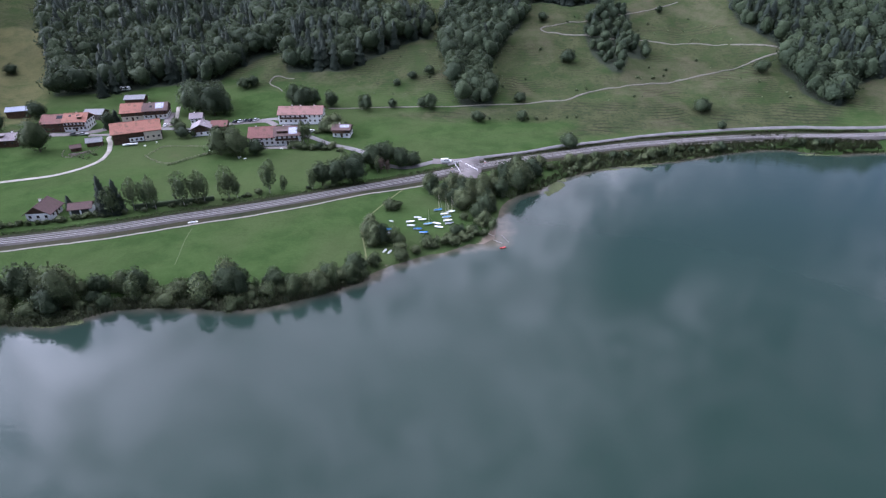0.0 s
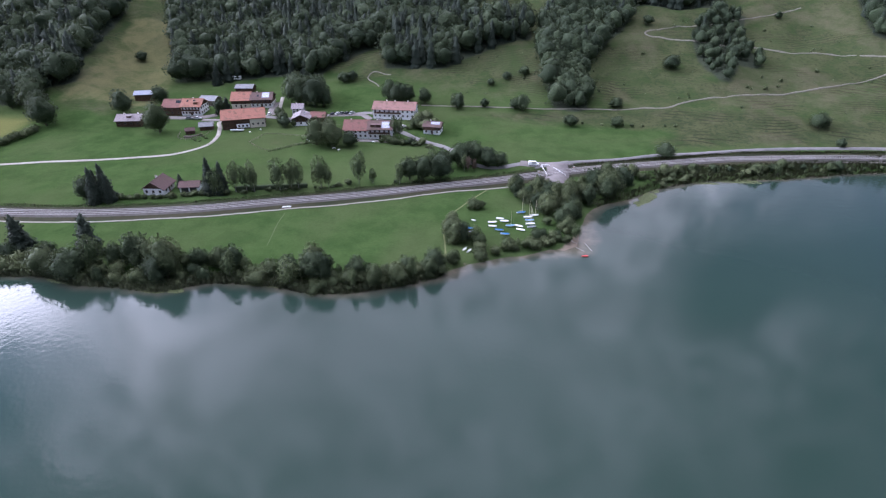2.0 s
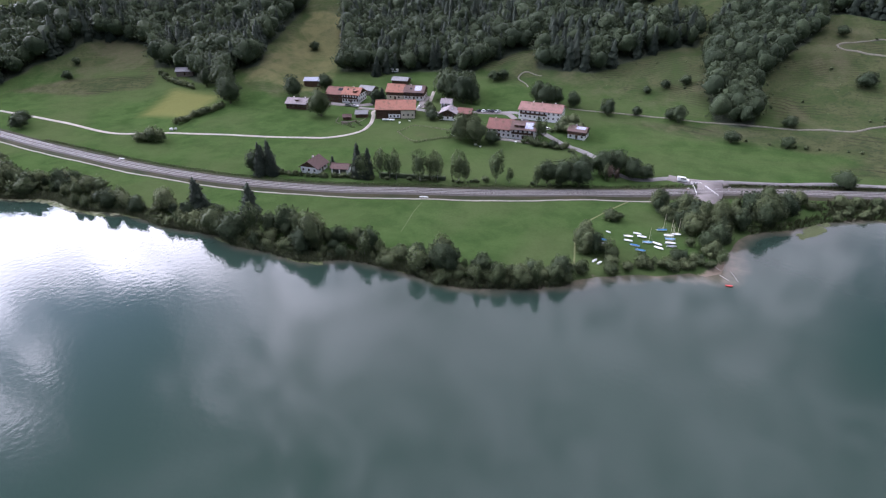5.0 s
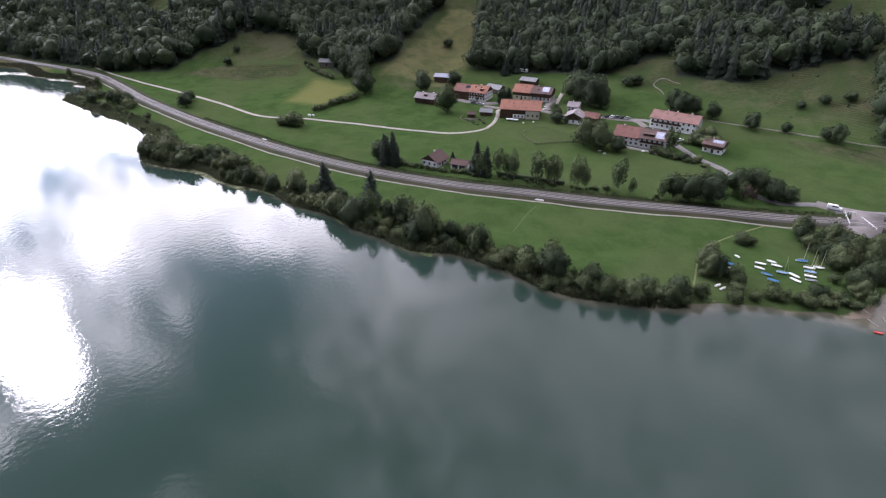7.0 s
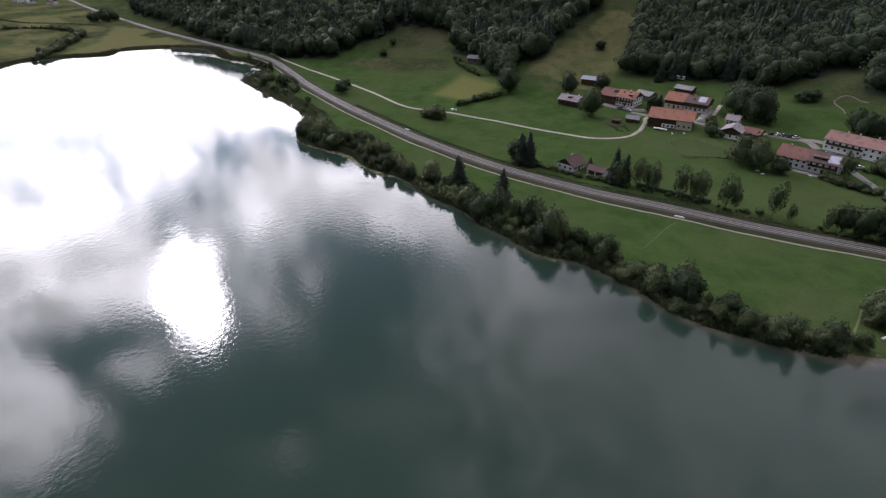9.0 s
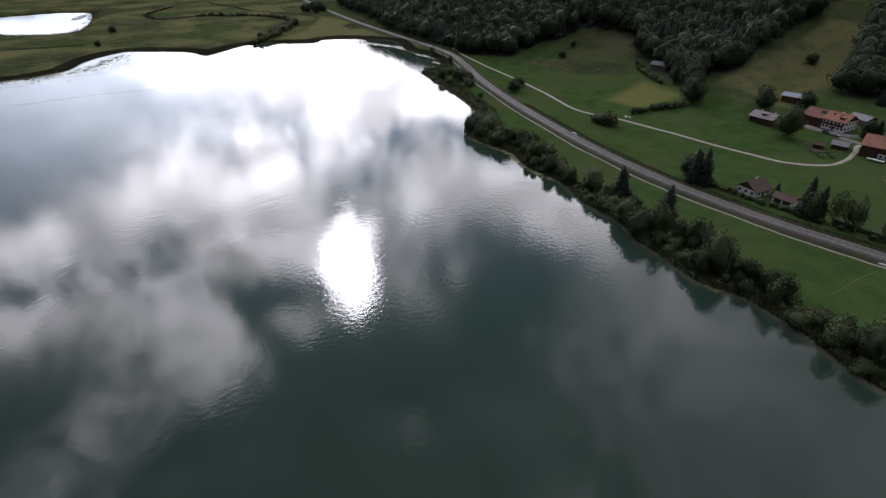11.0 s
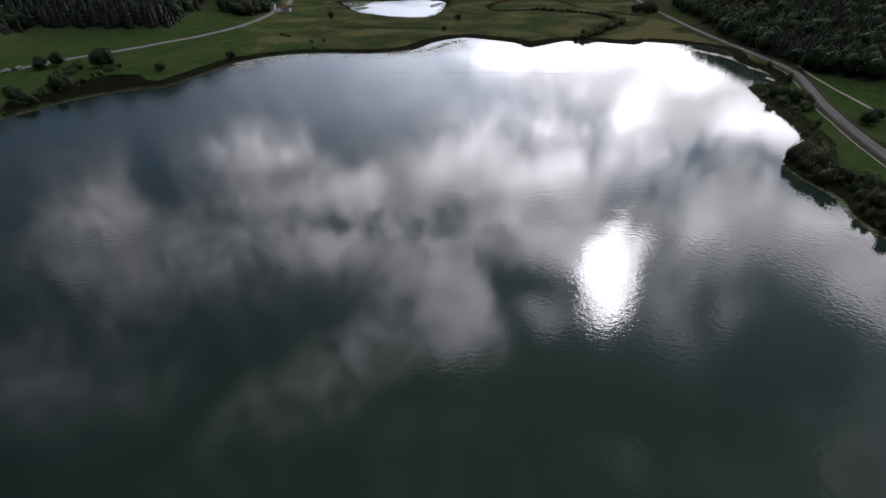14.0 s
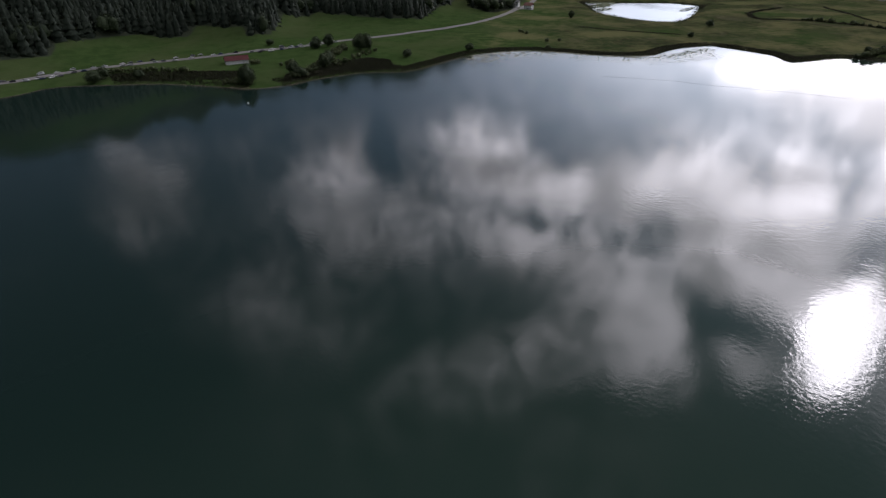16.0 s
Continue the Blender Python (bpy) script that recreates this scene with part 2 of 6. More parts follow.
# ---- materials ----
def material(name, build):
    m = bpy.data.materials.new(name)
    m.use_nodes = True
    n = Nodes(m.node_tree)
    shader = build(n)
    n.add("ShaderNodeOutputMaterial", Surface=shader.outputs[0])
    return m


def place(n):
    return n.add("ShaderNodeTexCoord").outputs["Object"]


def world_place(n):
    return n.add("ShaderNodeNewGeometry").outputs["Position"]


def bump(n, height, strength, distance):
    return n.add("ShaderNodeBump", Strength=strength, Distance=distance, Height=height).outputs[0]


def surface(n, color, rough, normal=None, metal=0.0, ior=1.45):
    s = n.add("ShaderNodeBsdfPrincipled", Roughness=rough, Metallic=metal, IOR=ior)
    n.feed(s.inputs["Base Color"], color)
    if normal is not None:
        n.feed(s.inputs["Normal"], normal)
    return s


def rough_paint(name, a, b, rough=.7, scale=1.2, relief=.02, fine=14.0):
    """A worn, uneven surface between two colours."""
    def build(n):
        p = place(n)
        v = n.add("ShaderNodeObjectInfo").outputs["Random"]
        big, small = n.noise(p, scale, 5.0), n.noise(p, fine, 4.0)
        f = n.math("ADD", n.math("MULTIPLY", big, .75), n.math("MULTIPLY", small, .35))
        f = n.math("ADD", f, n.math("MULTIPLY", v, .25))
        c = n.mix(n.remap(f, .35, .95), (*a, 1), (*b, 1))
        s = surface(n, c, rough, bump(n, small, .5, relief))
        s.inputs["Specular IOR Level"].default_value = .1 if rough > .75 else .5
        return s
    return material(name, build)


def roof_tiles(name, a, b, moss=(.10, .09, .06), rough=.8):
    """Tiled roof: courses and tile columns in the relief, patches of moss and weather."""
    def build(n):
        p = place(n)
        s = n.add("ShaderNodeSeparateXYZ", Vector=p)
        cols = n.math("SINE", n.math("MULTIPLY", s.outputs[0], 21.0))
        rows = n.math("FRACT", n.math("MULTIPLY", s.outputs[2], 4.6))
        v = n.add("ShaderNodeObjectInfo").outputs["Random"]
        patch = n.noise(p, .45, 6.0, .6)
        speck = n.noise(p, 5.0, 3.0, .6)
        c = n.mix(n.remap(speck, .3, .7), (*a, 1), (*b, 1))
        c = n.mix(n.math("MULTIPLY", n.remap(patch, .48, .72), .7), c, (*moss, 1))
        c = n.mix(n.math("MULTIPLY", rows, .25), c, (.05, .035, .03, 1))
        h = n.math("ADD", n.math("MULTIPLY", cols, .4), rows)
        s = surface(n, c, rough, bump(n, h, .6, .05))
        s.inputs["Specular IOR Level"].default_value = .15 if rough > .75 else .5
        return s
    return material(name, build)


def build_land(n):
    p = world_place(n)
    dry = n.add("ShaderNodeAttribute")
    dry.attribute_name = "dry"
    wood = n.add("ShaderNodeAttribute")
    wood.attribute_name = "wood"
    mown = n.add("ShaderNodeAttribute")
    mown.attribute_name = "mown"
    big, mid, fine = n.noise(p, .012, 5.0, .6, .6), n.noise(p, .09, 6.0, .62, .3), n.noise(p, 1.1, 6.0, .7)
    tuft = n.noise(p, .45, 3.0, .65)
    lush = n.mix(n.remap(mid, .3, .7), (.034, .064, .0195, 1), (.053, .089, .029, 1))
    lush = n.mix(n.math("MULTIPLY", n.remap(big, .4, .65), .6), lush, (.072, .090, .039, 1))
    hay = n.mix(n.remap(mid, .32, .68), (.042, .055, .025, 1), (.072, .077, .038, 1))
    hay = n.mix(n.math("MULTIPLY", n.remap(tuft, .48, .66), .7), hay, (.030, .042, .023, 1))
    # cattle terraces follow the contour lines of the pastures
    s = n.add("ShaderNodeSeparateXYZ", Vector=p)
    wob = n.math("ADD", n.math("MULTIPLY", s.outputs[2], 8.5), n.math("MULTIPLY", n.noise(p, .020, 4.0, .55), 22.0))
    step = n.math("MULTIPLY", n.remap(n.math("SINE", wob), .2, 1.0), n.remap(n.noise(p, .030, 4.0), .46, .60))
    hay = n.mix(n.math("MULTIPLY", step, .8), hay, (.028, .027, .019, 1))
    hay = n.mix(n.math("MULTIPLY", n.remap(n.noise(p, .020, 5.0, .6, .5), .50, .64), .65), hay, (.098, .088, .056, 1))
    f = n.math("ADD", dry.outputs["Fac"], n.math("MULTIPLY", n.math("SUBTRACT", mid, .5), .8))
    c = n.mix(n.remap(f, .25, .75), lush, hay)
    c = n.mix(n.math("MULTIPLY", mown.outputs["Fac"], .8), c, (.150, .150, .055, 1))
    straw = n.add("ShaderNodeAttribute")
    straw.attribute_name = "straw"
    c = n.mix(n.math("MULTIPLY", n.remap(n.math("ADD", straw.outputs["Fac"], n.math("MULTIPLY", n.math("SUBTRACT", mid, .5), .7)), .3, .8), .8), c, (.150, .145, .068, 1))
    floor = n.mix(n.remap(fine, .3, .7), (.034, .044, .032, 1), (.056, .064, .044, 1))
    c = n.mix(n.remap(n.math("ADD", wood.outputs["Fac"], n.math("MULTIPLY", n.math("SUBTRACT", mid, .5), .5)), .35, .65), c, floor)
    c = n.mix(n.math("MULTIPLY", n.remap(fine, .3, .72), .48), c, n.mix(.5, c, (.02, .035, .008, 1)))
    sand = n.add("ShaderNodeAttribute")
    sand.attribute_name = "sand"
    c = n.mix(n.remap(n.math("ADD", sand.outputs["Fac"], n.math("MULTIPLY", n.math("SUBTRACT", tuft, .5), .9)), .35, .75), c, (.19, .155, .12, 1))
    h = n.math("ADD", n.math("MULTIPLY", fine, .5), n.math("MULTIPLY", tuft, 1.2))
    s = surface(n, c, .95, bump(n, h, .6, .5))
    s.inputs["Specular IOR Level"].default_value = 0.0
    return s


def build_water(n):
    p = world_place(n)
    deep = n.add("ShaderNodeAttribute")
    deep.attribute_name = "depth"
    patch = n.noise(p, .006, 4.0, .55, .4)
    body = n.mix(n.remap(patch, .35, .65), WATER_A, WATER_B)
    body = n.mix(n.remap(n.add("ShaderNodeSeparateXYZ", Vector=p).outputs[1], -150, 10), (.0098, .0225, .0182, 1), body)   # darker body colour towards negative y
    shallow = n.mix(n.remap(n.noise(p, .25, 4.0), .3, .7), (.132, .114, .084, 1), (.080, .078, .054, 1))
    f = n.remap(n.math("ADD", deep.outputs["Fac"], n.math("MULTIPLY", n.math("SUBTRACT", n.noise(p, .12, 3.0), .5), .5)), .0, .75)
    c = n.mix(f, shallow, body)
    gust = n.remap(n.noise(p, .010, 4.0, .6, .8), .42, .66, .25, 1.0)
    stretch = n.add("ShaderNodeMapping", Vector=p, Scale=(.8, .7, 1.0))
    fine = n.noise(stretch.outputs[0], .75, 3.0, .55)
    mid = n.noise(stretch.outputs[0], .34, 2.0, .5)
    h = n.math("MULTIPLY", n.math("ADD", n.math("MULTIPLY", fine, .036), n.math("MULTIPLY", mid, .012)), gust)
    nor = n.add("ShaderNodeBump", Strength=1.0, Distance=1.0, Height=h).outputs[0]
    return surface(n, c, .05, nor, ior=1.333)


WATER_A, WATER_B = (.0176, .0345, .0260, 1), (.0208, .0398, .0300, 1)
LAND = material("meadow_and_forest_floor", build_land)
WATER = material("lake_water", build_water)


def leaf_paint(name, dark, light, rough=.62):
    def build(n):
        g = n.add("ShaderNodeNewGeometry")
        tone = n.add("ShaderNodeAttribute")
        tone.attribute_name = "tone"
        v = n.math("ADD", n.add("ShaderNodeObjectInfo").outputs["Random"], tone.outputs["Fac"])
        f = n.math("ADD", n.math("MULTIPLY", n.math("FRACT", v), .72), n.math("MULTIPLY", g.outputs["Random Per Island"], .26))
        c = n.mix(n.remap(f, .1, .95), (*dark, 1), (*light, 1))
        c = n.mix(n.math("MULTIPLY", n.noise(g.outputs["Position"], .35, 3.0), .5), c, (*dark, 1))
        clump_shade = n.remap(n.noise(g.outputs["Position"], 1.3, 4.0, .7), .40, .58, 1.0, 0.0)   # noise spots darken the colour as painted shade between the leaf clumps
        c = n.mix(n.math("MULTIPLY", clump_shade, .5), c, (*(.5 * k for k in dark), 1))
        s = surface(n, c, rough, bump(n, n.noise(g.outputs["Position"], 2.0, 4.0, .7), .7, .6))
        s.inputs["Specular IOR Level"].default_value = .12
        through_leaf = n.add("ShaderNodeBsdfTranslucent")
        n.feed(through_leaf.inputs["Color"], n.mix(.35, c, (.16, .18, .07, 1)))
        both = n.add("ShaderNodeMixShader")
        n.feed(both.inputs[0], .14)
        n.feed(both.inputs[1], s.outputs[0])
        n.feed(both.inputs[2], through_leaf.outputs[0])
        return both
    return material(name, build)


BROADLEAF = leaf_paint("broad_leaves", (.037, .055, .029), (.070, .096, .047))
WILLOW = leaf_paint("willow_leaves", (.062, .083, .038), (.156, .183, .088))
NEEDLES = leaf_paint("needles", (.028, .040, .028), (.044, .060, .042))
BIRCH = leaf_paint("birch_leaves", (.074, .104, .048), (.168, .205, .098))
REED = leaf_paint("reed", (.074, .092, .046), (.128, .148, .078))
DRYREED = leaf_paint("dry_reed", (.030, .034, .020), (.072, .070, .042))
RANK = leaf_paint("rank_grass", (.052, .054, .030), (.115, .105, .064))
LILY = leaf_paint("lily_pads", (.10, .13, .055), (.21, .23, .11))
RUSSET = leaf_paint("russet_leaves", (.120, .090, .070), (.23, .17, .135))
BARK = rough_paint("bark", (.045, .036, .027), (.12, .10, .08), .9, 2.0, .05)
PALE_BARK = rough_paint("birch_bark", (.20, .19, .17), (.48, .46, .42), .8, 3.0, .03)
GRAVEL = rough_paint("gravel_track", (.22, .205, .175), (.36, .34, .295), .92, .35, .04, 6.0)
ASPHALT = rough_paint("worn_asphalt", (.13, .126, .124), (.22, .212, .206), .85, .2, .02, 5.0)
TRODDEN = rough_paint("trodden_grass", (.062, .090, .034), (.105, .125, .058), .95, .5, .03, 5.0)
BALLAST = rough_paint("railway_ballast", (.080, .074, .067), (.138, .128, .118), .95, .3, .08, 4.0)
PAVING = rough_paint("forecourt_paving", (.145, .132, .126), (.225, .205, .196), .85, .3, .02, 5.0)
STEEL = rough_paint("rail_steel", (.28, .26, .25), (.44, .42, .41), .35, 2.0, .01)
SLEEPER = rough_paint("sleeper_wood", (.12, .108, .096), (.21, .195, .18), .9, 1.0, .02)
DIRT = rough_paint("dirt_path", (.085, .082, .062), (.175, .165, .135), .95, .5, .04, 5.0)
BROWN = rough_paint("brown_embankment", (.024, .031, .015), (.060, .052, .033), .95, .09, .08, 3.0)
PLASTER = rough_paint("white_plaster", (.82, .81, .81), (.92, .91, .91), .8, .5, .01)
CREAM = rough_paint("cream_plaster", (.55, .48, .38), (.72, .65, .54), .8, .5, .01)
TIMBER = rough_paint("dark_timber", (.045, .028, .020), (.12, .075, .050), .8, .8, .03)
GREY_TIMBER = rough_paint("grey_timber", (.12, .10, .085), (.26, .22, .19), .85, .8, .03)
FRAME = rough_paint("window_frame", (.10, .075, .06), (.20, .15, .12), .6, 1.0, .005)
WHITE = rough_paint("white_gelcoat", (.66, .66, .65), (.84, .84, .83), .35, .8, .004)
BLUE = rough_paint("blue_tarpaulin", (.012, .11, .28), (.03, .19, .42), .55, .8, .03)
SKYBLUE = rough_paint("pale_blue_paint", (.10, .26, .44), (.20, .38, .56), .4, .8, .006)
RED = rough_paint("red_paint", (.42, .03, .03), (.62, .07, .06), .45, .8, .006)
GREYTARP = rough_paint("grey_cover", (.16, .17, .19), (.30, .31, .33), .6, .8, .03)
MAST = rough_paint("pale_gold_mast", (.42, .38, .26), (.58, .54, .40), .45, 1.0, .002)
DARK = rough_paint("rubber_and_bay_shade", (.018, .018, .02), (.04, .04, .042), .6, 1.5, .004)
SOIL = rough_paint("trodden_grass", (.085, .105, .045), (.130, .140, .066), .95, .6, .04)
TILE_ORANGE = roof_tiles("orange_roof_tiles", (.30, .135, .095), (.40, .19, .14))
TILE_RED = roof_tiles("red_roof_tiles", (.19, .092, .080), (.27, .138, .118))
TILE_BROWN = roof_tiles("brown_roof_tiles", (.098, .066, .062), (.172, .116, .106))
TILE_ROSE = roof_tiles("faded_red_roof_tiles", (.25, .14, .122), (.34, .20, .172))
TILE_GREY = roof_tiles("grey_roof_sheets", (.16, .165, .175), (.27, .275, .29), (.14, .14, .12), .6)
TILE_LILAC = roof_tiles("pale_grey_rose_roof_tiles", (.25, .215, .225), (.36, .32, .33), (.20, .17, .16))
TILE_DARK = roof_tiles("dark_red_roof_tiles", (.095, .028, .032), (.15, .05, .05), (.08, .04, .035))
TILE_BLUE = roof_tiles("blue_grey_metal_roof", (.21, .24, .31), (.30, .33, .41), (.28, .29, .30), .45)


def build_pane(n):
    return surface(n, (.02, .025, .03, 1), .08)


def build_solar(n):
    p = place(n)
    b = n.add("ShaderNodeTexBrick", Vector=p, Scale=1.0)
    # pale cell colours paint in the sky mirrored by the glass
    b.inputs["Color1"].default_value, b.inputs["Color2"].default_value, b.inputs["Mortar"].default_value = (.26, .28, .38, 1), (.32, .34, .44, 1), (.5, .52, .55, 1)
    return surface(n, b.outputs[0], .2, None, .35)


PANE = material("window_pane", build_pane)
SOLAR = material("solar_cells", build_solar)


# ---- mesh helpers ----
def mesh_of(name, verts, faces, mats, smooth=False, tone=None):
    me = bpy.data.meshes.new(name)
    verts, faces = np.asarray(verts, np.float32), np.asarray(faces, np.int32)
    k = faces.shape[1]
    me.vertices.add(len(verts))
    me.vertices.foreach_set("co", verts.ravel())
    me.loops.add(faces.size)
    me.loops.foreach_set("vertex_index", faces.ravel())
    me.polygons.add(len(faces))
    me.polygons.foreach_set("loop_start", np.arange(0, faces.size, k, dtype=np.int32))
    me.polygons.foreach_set("use_smooth", np.full(len(faces), smooth))
    for m in (mats if isinstance(mats, (list, tuple)) else [mats]):
        me.materials.append(m)
    if tone is not None:
        me.attributes.new("tone", "FLOAT", "POINT").data.foreach_set("value", np.asarray(tone, np.float32))
    me.update(calc_edges=True)
    me.validate()
    return me


def part(name, data, mat, parent, label=""):
    """Links a bmesh (or a ready mesh) as one mesh object under a thing or a part."""
    if isinstance(data, bmesh.types.BMesh):
        me = bpy.data.meshes.new(name)
        data.to_mesh(me)
        data.free()
        me.materials.append(mat)
    else:
        me = data
    ob = new(name, me)
    ob.parent = parent
    return tagged(ob, label)


def thing(name, x, y, turn=0.0, z=None, label="", category="", group="", kind=""):
    ob = new(name)
    ob.empty_display_size = .5
    ob.matrix_basis = pose(x, y, float(ground(x, y)) if z is None else z, 0, 0, turn)
    return tagged(ob, label, category, group, kind)


def box(bm, x0, y0, z0, x1, y1, z1, bevel=0.0):
    vs = [bm.verts.new(c) for c in ((x0, y0, z0), (x1, y0, z0), (x1, y1, z0), (x0, y1, z0), (x0, y0, z1), (x1, y0, z1), (x1, y1, z1), (x0, y1, z1))]
    fs = [bm.faces.new([vs[i] for i in q]) for q in ((3, 2, 1, 0), (4, 5, 6, 7), (0, 1, 5, 4), (1, 2, 6, 5), (2, 3, 7, 6), (3, 0, 4, 7))]
    if bevel:
        bmesh.ops.bevel(bm, geom=list({e for f in fs for e in f.edges}), offset=bevel, segments=1, affect="EDGES")
    return bm


def boxes(*list_of, bevel=0.0):
    bm = bmesh.new()
    for b in list_of:
        box(bm, *b, bevel=bevel)
    return bm


def tube(bm, p, q, r0, r1, n=6):
    p, q = Vector(p), Vector(q)
    m = (q - p).to_track_quat("Z", "Y").to_matrix()
    a = [bm.verts.new(p + m @ Vector((r0 * math.cos(2 * math.pi * k / n), r0 * math.sin(2 * math.pi * k / n), 0))) for k in range(n)]
    b = [bm.verts.new(q + m @ Vector((r1 * math.cos(2 * math.pi * k / n), r1 * math.sin(2 * math.pi * k / n), 0))) for k in range(n)]
    for k in range(n):
        bm.faces.new((a[k], a[(k + 1) % n], b[(k + 1) % n], b[k]))
    bm.faces.new(a[::-1])
    bm.faces.new(b)
    return bm


def smooth_line(points, step):
    """An open line of plan points, rounded and set out at even steps."""
    p = np.array(points, float)
    e = np.vstack([2 * p[0] - p[1], p, 2 * p[-1] - p[-2]])
    out = []
    for i in range(len(p) - 1):
        a, b, c, d = e[i:i + 4]
        t = np.linspace(0, 1, 24, endpoint=False)[:, None]
        out.append(.5 * (2 * b + (c - a) * t + (2 * a - 5 * b + 4 * c - d) * t * t + (3 * b - a - 3 * c + d) * t ** 3))
    q = np.vstack(out + [p[-1:]])
    s = np.concatenate([[0], np.cumsum(np.hypot(*np.diff(q, axis=0).T))])
    u = np.linspace(0, s[-1], max(2, int(s[-1] / step)))
    return np.stack([np.interp(u, s, q[:, 0]), np.interp(u, s, q[:, 1])], 1)


def side_ways(line):
    d = np.gradient(line, axis=0)
    d /= np.hypot(*d.T)[:, None]
    return np.stack([-d[:, 1], d[:, 0]], 1)


def strip(name, line, profile, mat, base=None, wobble=0.0, seed=1):
    """A band along a plan line: profile holds (sideways, height over the ground) from one edge to the other."""
    nor = side_ways(line)
    r = np.random.RandomState(seed)
    w = 1 + wobble * np.convolve(r.randn(len(line) + 8), np.ones(9) / 3, "valid")
    verts = []
    for off, h in profile:
        q = line + nor * (off * w)[:, None]
        z = (ground(q[:, 0], q[:, 1]) if base is None else base) + h
        verts.append(np.column_stack([q, z]))
    m, n = len(profile), len(line)
    v = np.concatenate(verts)
    f = [(a * n + i, (a + 1) * n + i, (a + 1) * n + i + 1, a * n + i + 1) for a in range(m - 1) for i in range(n - 1)]
    f = np.array(f)[:, ::-1]
    return new(name, mesh_of(name, v, f, mat, True))


# ---- land: one sheet to the horizon ----
def spread(a, b, step, far_a, far_b):
    inner = np.arange(a, b + step, step)
    lo = a - np.cumsum(step * 1.16 ** np.arange(1, 60))
    hi = inner[-1] + np.cumsum(step * 1.16 ** np.arange(1, 60))
    return np.concatenate([lo[lo > far_a][::-1], inner, hi[hi < far_b]])


FORESTS = [
    [(-250, 357), (-223, 369), (-178, 380), (-153, 379), (-145, 400), (-115, 423), (-107, 391), (-71, 391), (-54, 409), (-26, 430), (-6, 441), (-13, 493), (-44, 510), (-60, 580), (-380, 570), (-318, 470)],
    [(-4, 439), (3, 398), (6, 368), (11, 343), (23, 337), (32, 342), (31, 372), (34, 398), (42, 417), (60, 448), (74, 500), (80, 560), (8, 570), (8, 505)],
    [(107, 446), (107, 416), (113, 380), (120, 377), (130, 399), (144, 395), (145, 413), (139, 433), (151, 477), (127, 482)],
    [(228, 476), (222, 436), (236, 411), (239, 400), (230, 386), (228, 350), (234, 334), (243, 330), (257, 351), (286, 363), (360, 420), (380, 520), (240, 560)],
    [(-451, 320), (-417, 332), (-380, 301), (-368, 308), (-330, 293), (-308, 296), (-318, 318), (-300, 322), (-317, 360), (-342, 450), (-400, 520), (-560, 400)],
    [(-771, 177), (-674, 180), (-585, 193), (-515, 205), (-470, 229), (-472, 244), (-462, 290), (-464, 302), (-444, 329), (-413, 326), (-430, 420), (-600, 400), (-860, 250), (-1100, 200), (-950, 165)],
    [(-185, -571), (-222, -567), (-242, -595), (-280, -591), (-319, -589), (-347, -552), (-370, -567), (-392, -521), (-381, -500), (-408, -497), (-473, -550), (-531, -553), (-553, -498), (-590, -438), (-675, -467), (-800, -500), (-760, -640), (-230, -760), (-90, -640)],
    [(-744, -462), (-735, -416), (-791, -407), (-880, -436), (-900, -520)],
    [(74, 492), (100, 488), (138, 494), (146, 530), (74, 540)],
]
CLEARINGS = [np.array(c, float) for c in ([(-70, 476), (-64, 500), (-40, 520), (-14, 520), (-16, 490), (-38, 470)], [(-602, 276), (-640, 320), (-600, 345), (-545, 330), (-535, 300), (-552, 280)])]
FOREST_RINGS = [np.array(f, float) for f in FORESTS]
gx, gy = spread(-1060, 330, 5, -4200, 4200), spread(-640, 560, 5, -4200, 4200)
XX, YY = np.meshgrid(gx, gy)
px_, py_ = XX.ravel(), YY.ravel()
pz_ = ground(px_, py_)
ix = np.arange(len(gx) * len(gy)).reshape(len(gy), len(gx))
quads = np.stack([ix[:-1, :-1], ix[:-1, 1:], ix[1:, 1:], ix[1:, :-1]], -1).reshape(-1, 4)
land_mesh = mesh_of("ground", np.column_stack([px_, py_, pz_]), quads, LAND, True)
az_ = np.degrees(np.arctan2(-px_, py_))
tab_ = np.array(FOOT)
over = np.hypot(px_, py_) - np.interp(az_, tab_[:, 0], tab_[:, 1])


def inside(ring, soft=8.0):
    return np.clip(.5 - ring_distance(px_, py_, np.array(ring, float)) / soft, 0, 1)


wood = np.zeros_like(px_)
for ring in FOREST_RINGS:
    wood = np.maximum(wood, inside(ring, 10))
wood = np.maximum(wood, np.clip((over - 260) / 60, 0, 1))
for ring in CLEARINGS:
    wood = wood * (1 - inside(ring, 8))
dry = np.clip((over + 25) / 60, 0, 1) * .62
dry = np.maximum(dry, np.clip((az_ - 66) / 8, 0, 1) * np.clip((118 - az_) / 6, 0, 1) * (.62 + .22 * waves(px_, py_, 170, 31)))
dry = np.where(az_ > 124, np.minimum(dry, .22 + .25 * waves(px_, py_, 120, 37)), dry)
dry = np.maximum(dry, inside([(-50, 332), (6, 318), (76, 318), (60, 296), (95, 298), (135, 306), (231, 306), (250, 340), (76, 350)], 20) * .8)
dry = np.maximum(dry, inside([(-304, 297), (-302, 323), (-331, 436), (-284, 450), (-249, 352), (-234, 303), (-253, 284)], 14) * .5)
dry = np.maximum(dry, inside([(-454, 232), (-425, 266), (-373, 294), (-358, 277), (-388, 248)], 16))
dry = np.maximum(dry, inside([(-150, 268), (-128, 256), (-106, 272), (-140, 284)], 10) * .45)
steep = inside([(-304, 300), (-302, 323), (-331, 436), (-284, 450), (-249, 352), (-238, 318), (-253, 304)], 14)
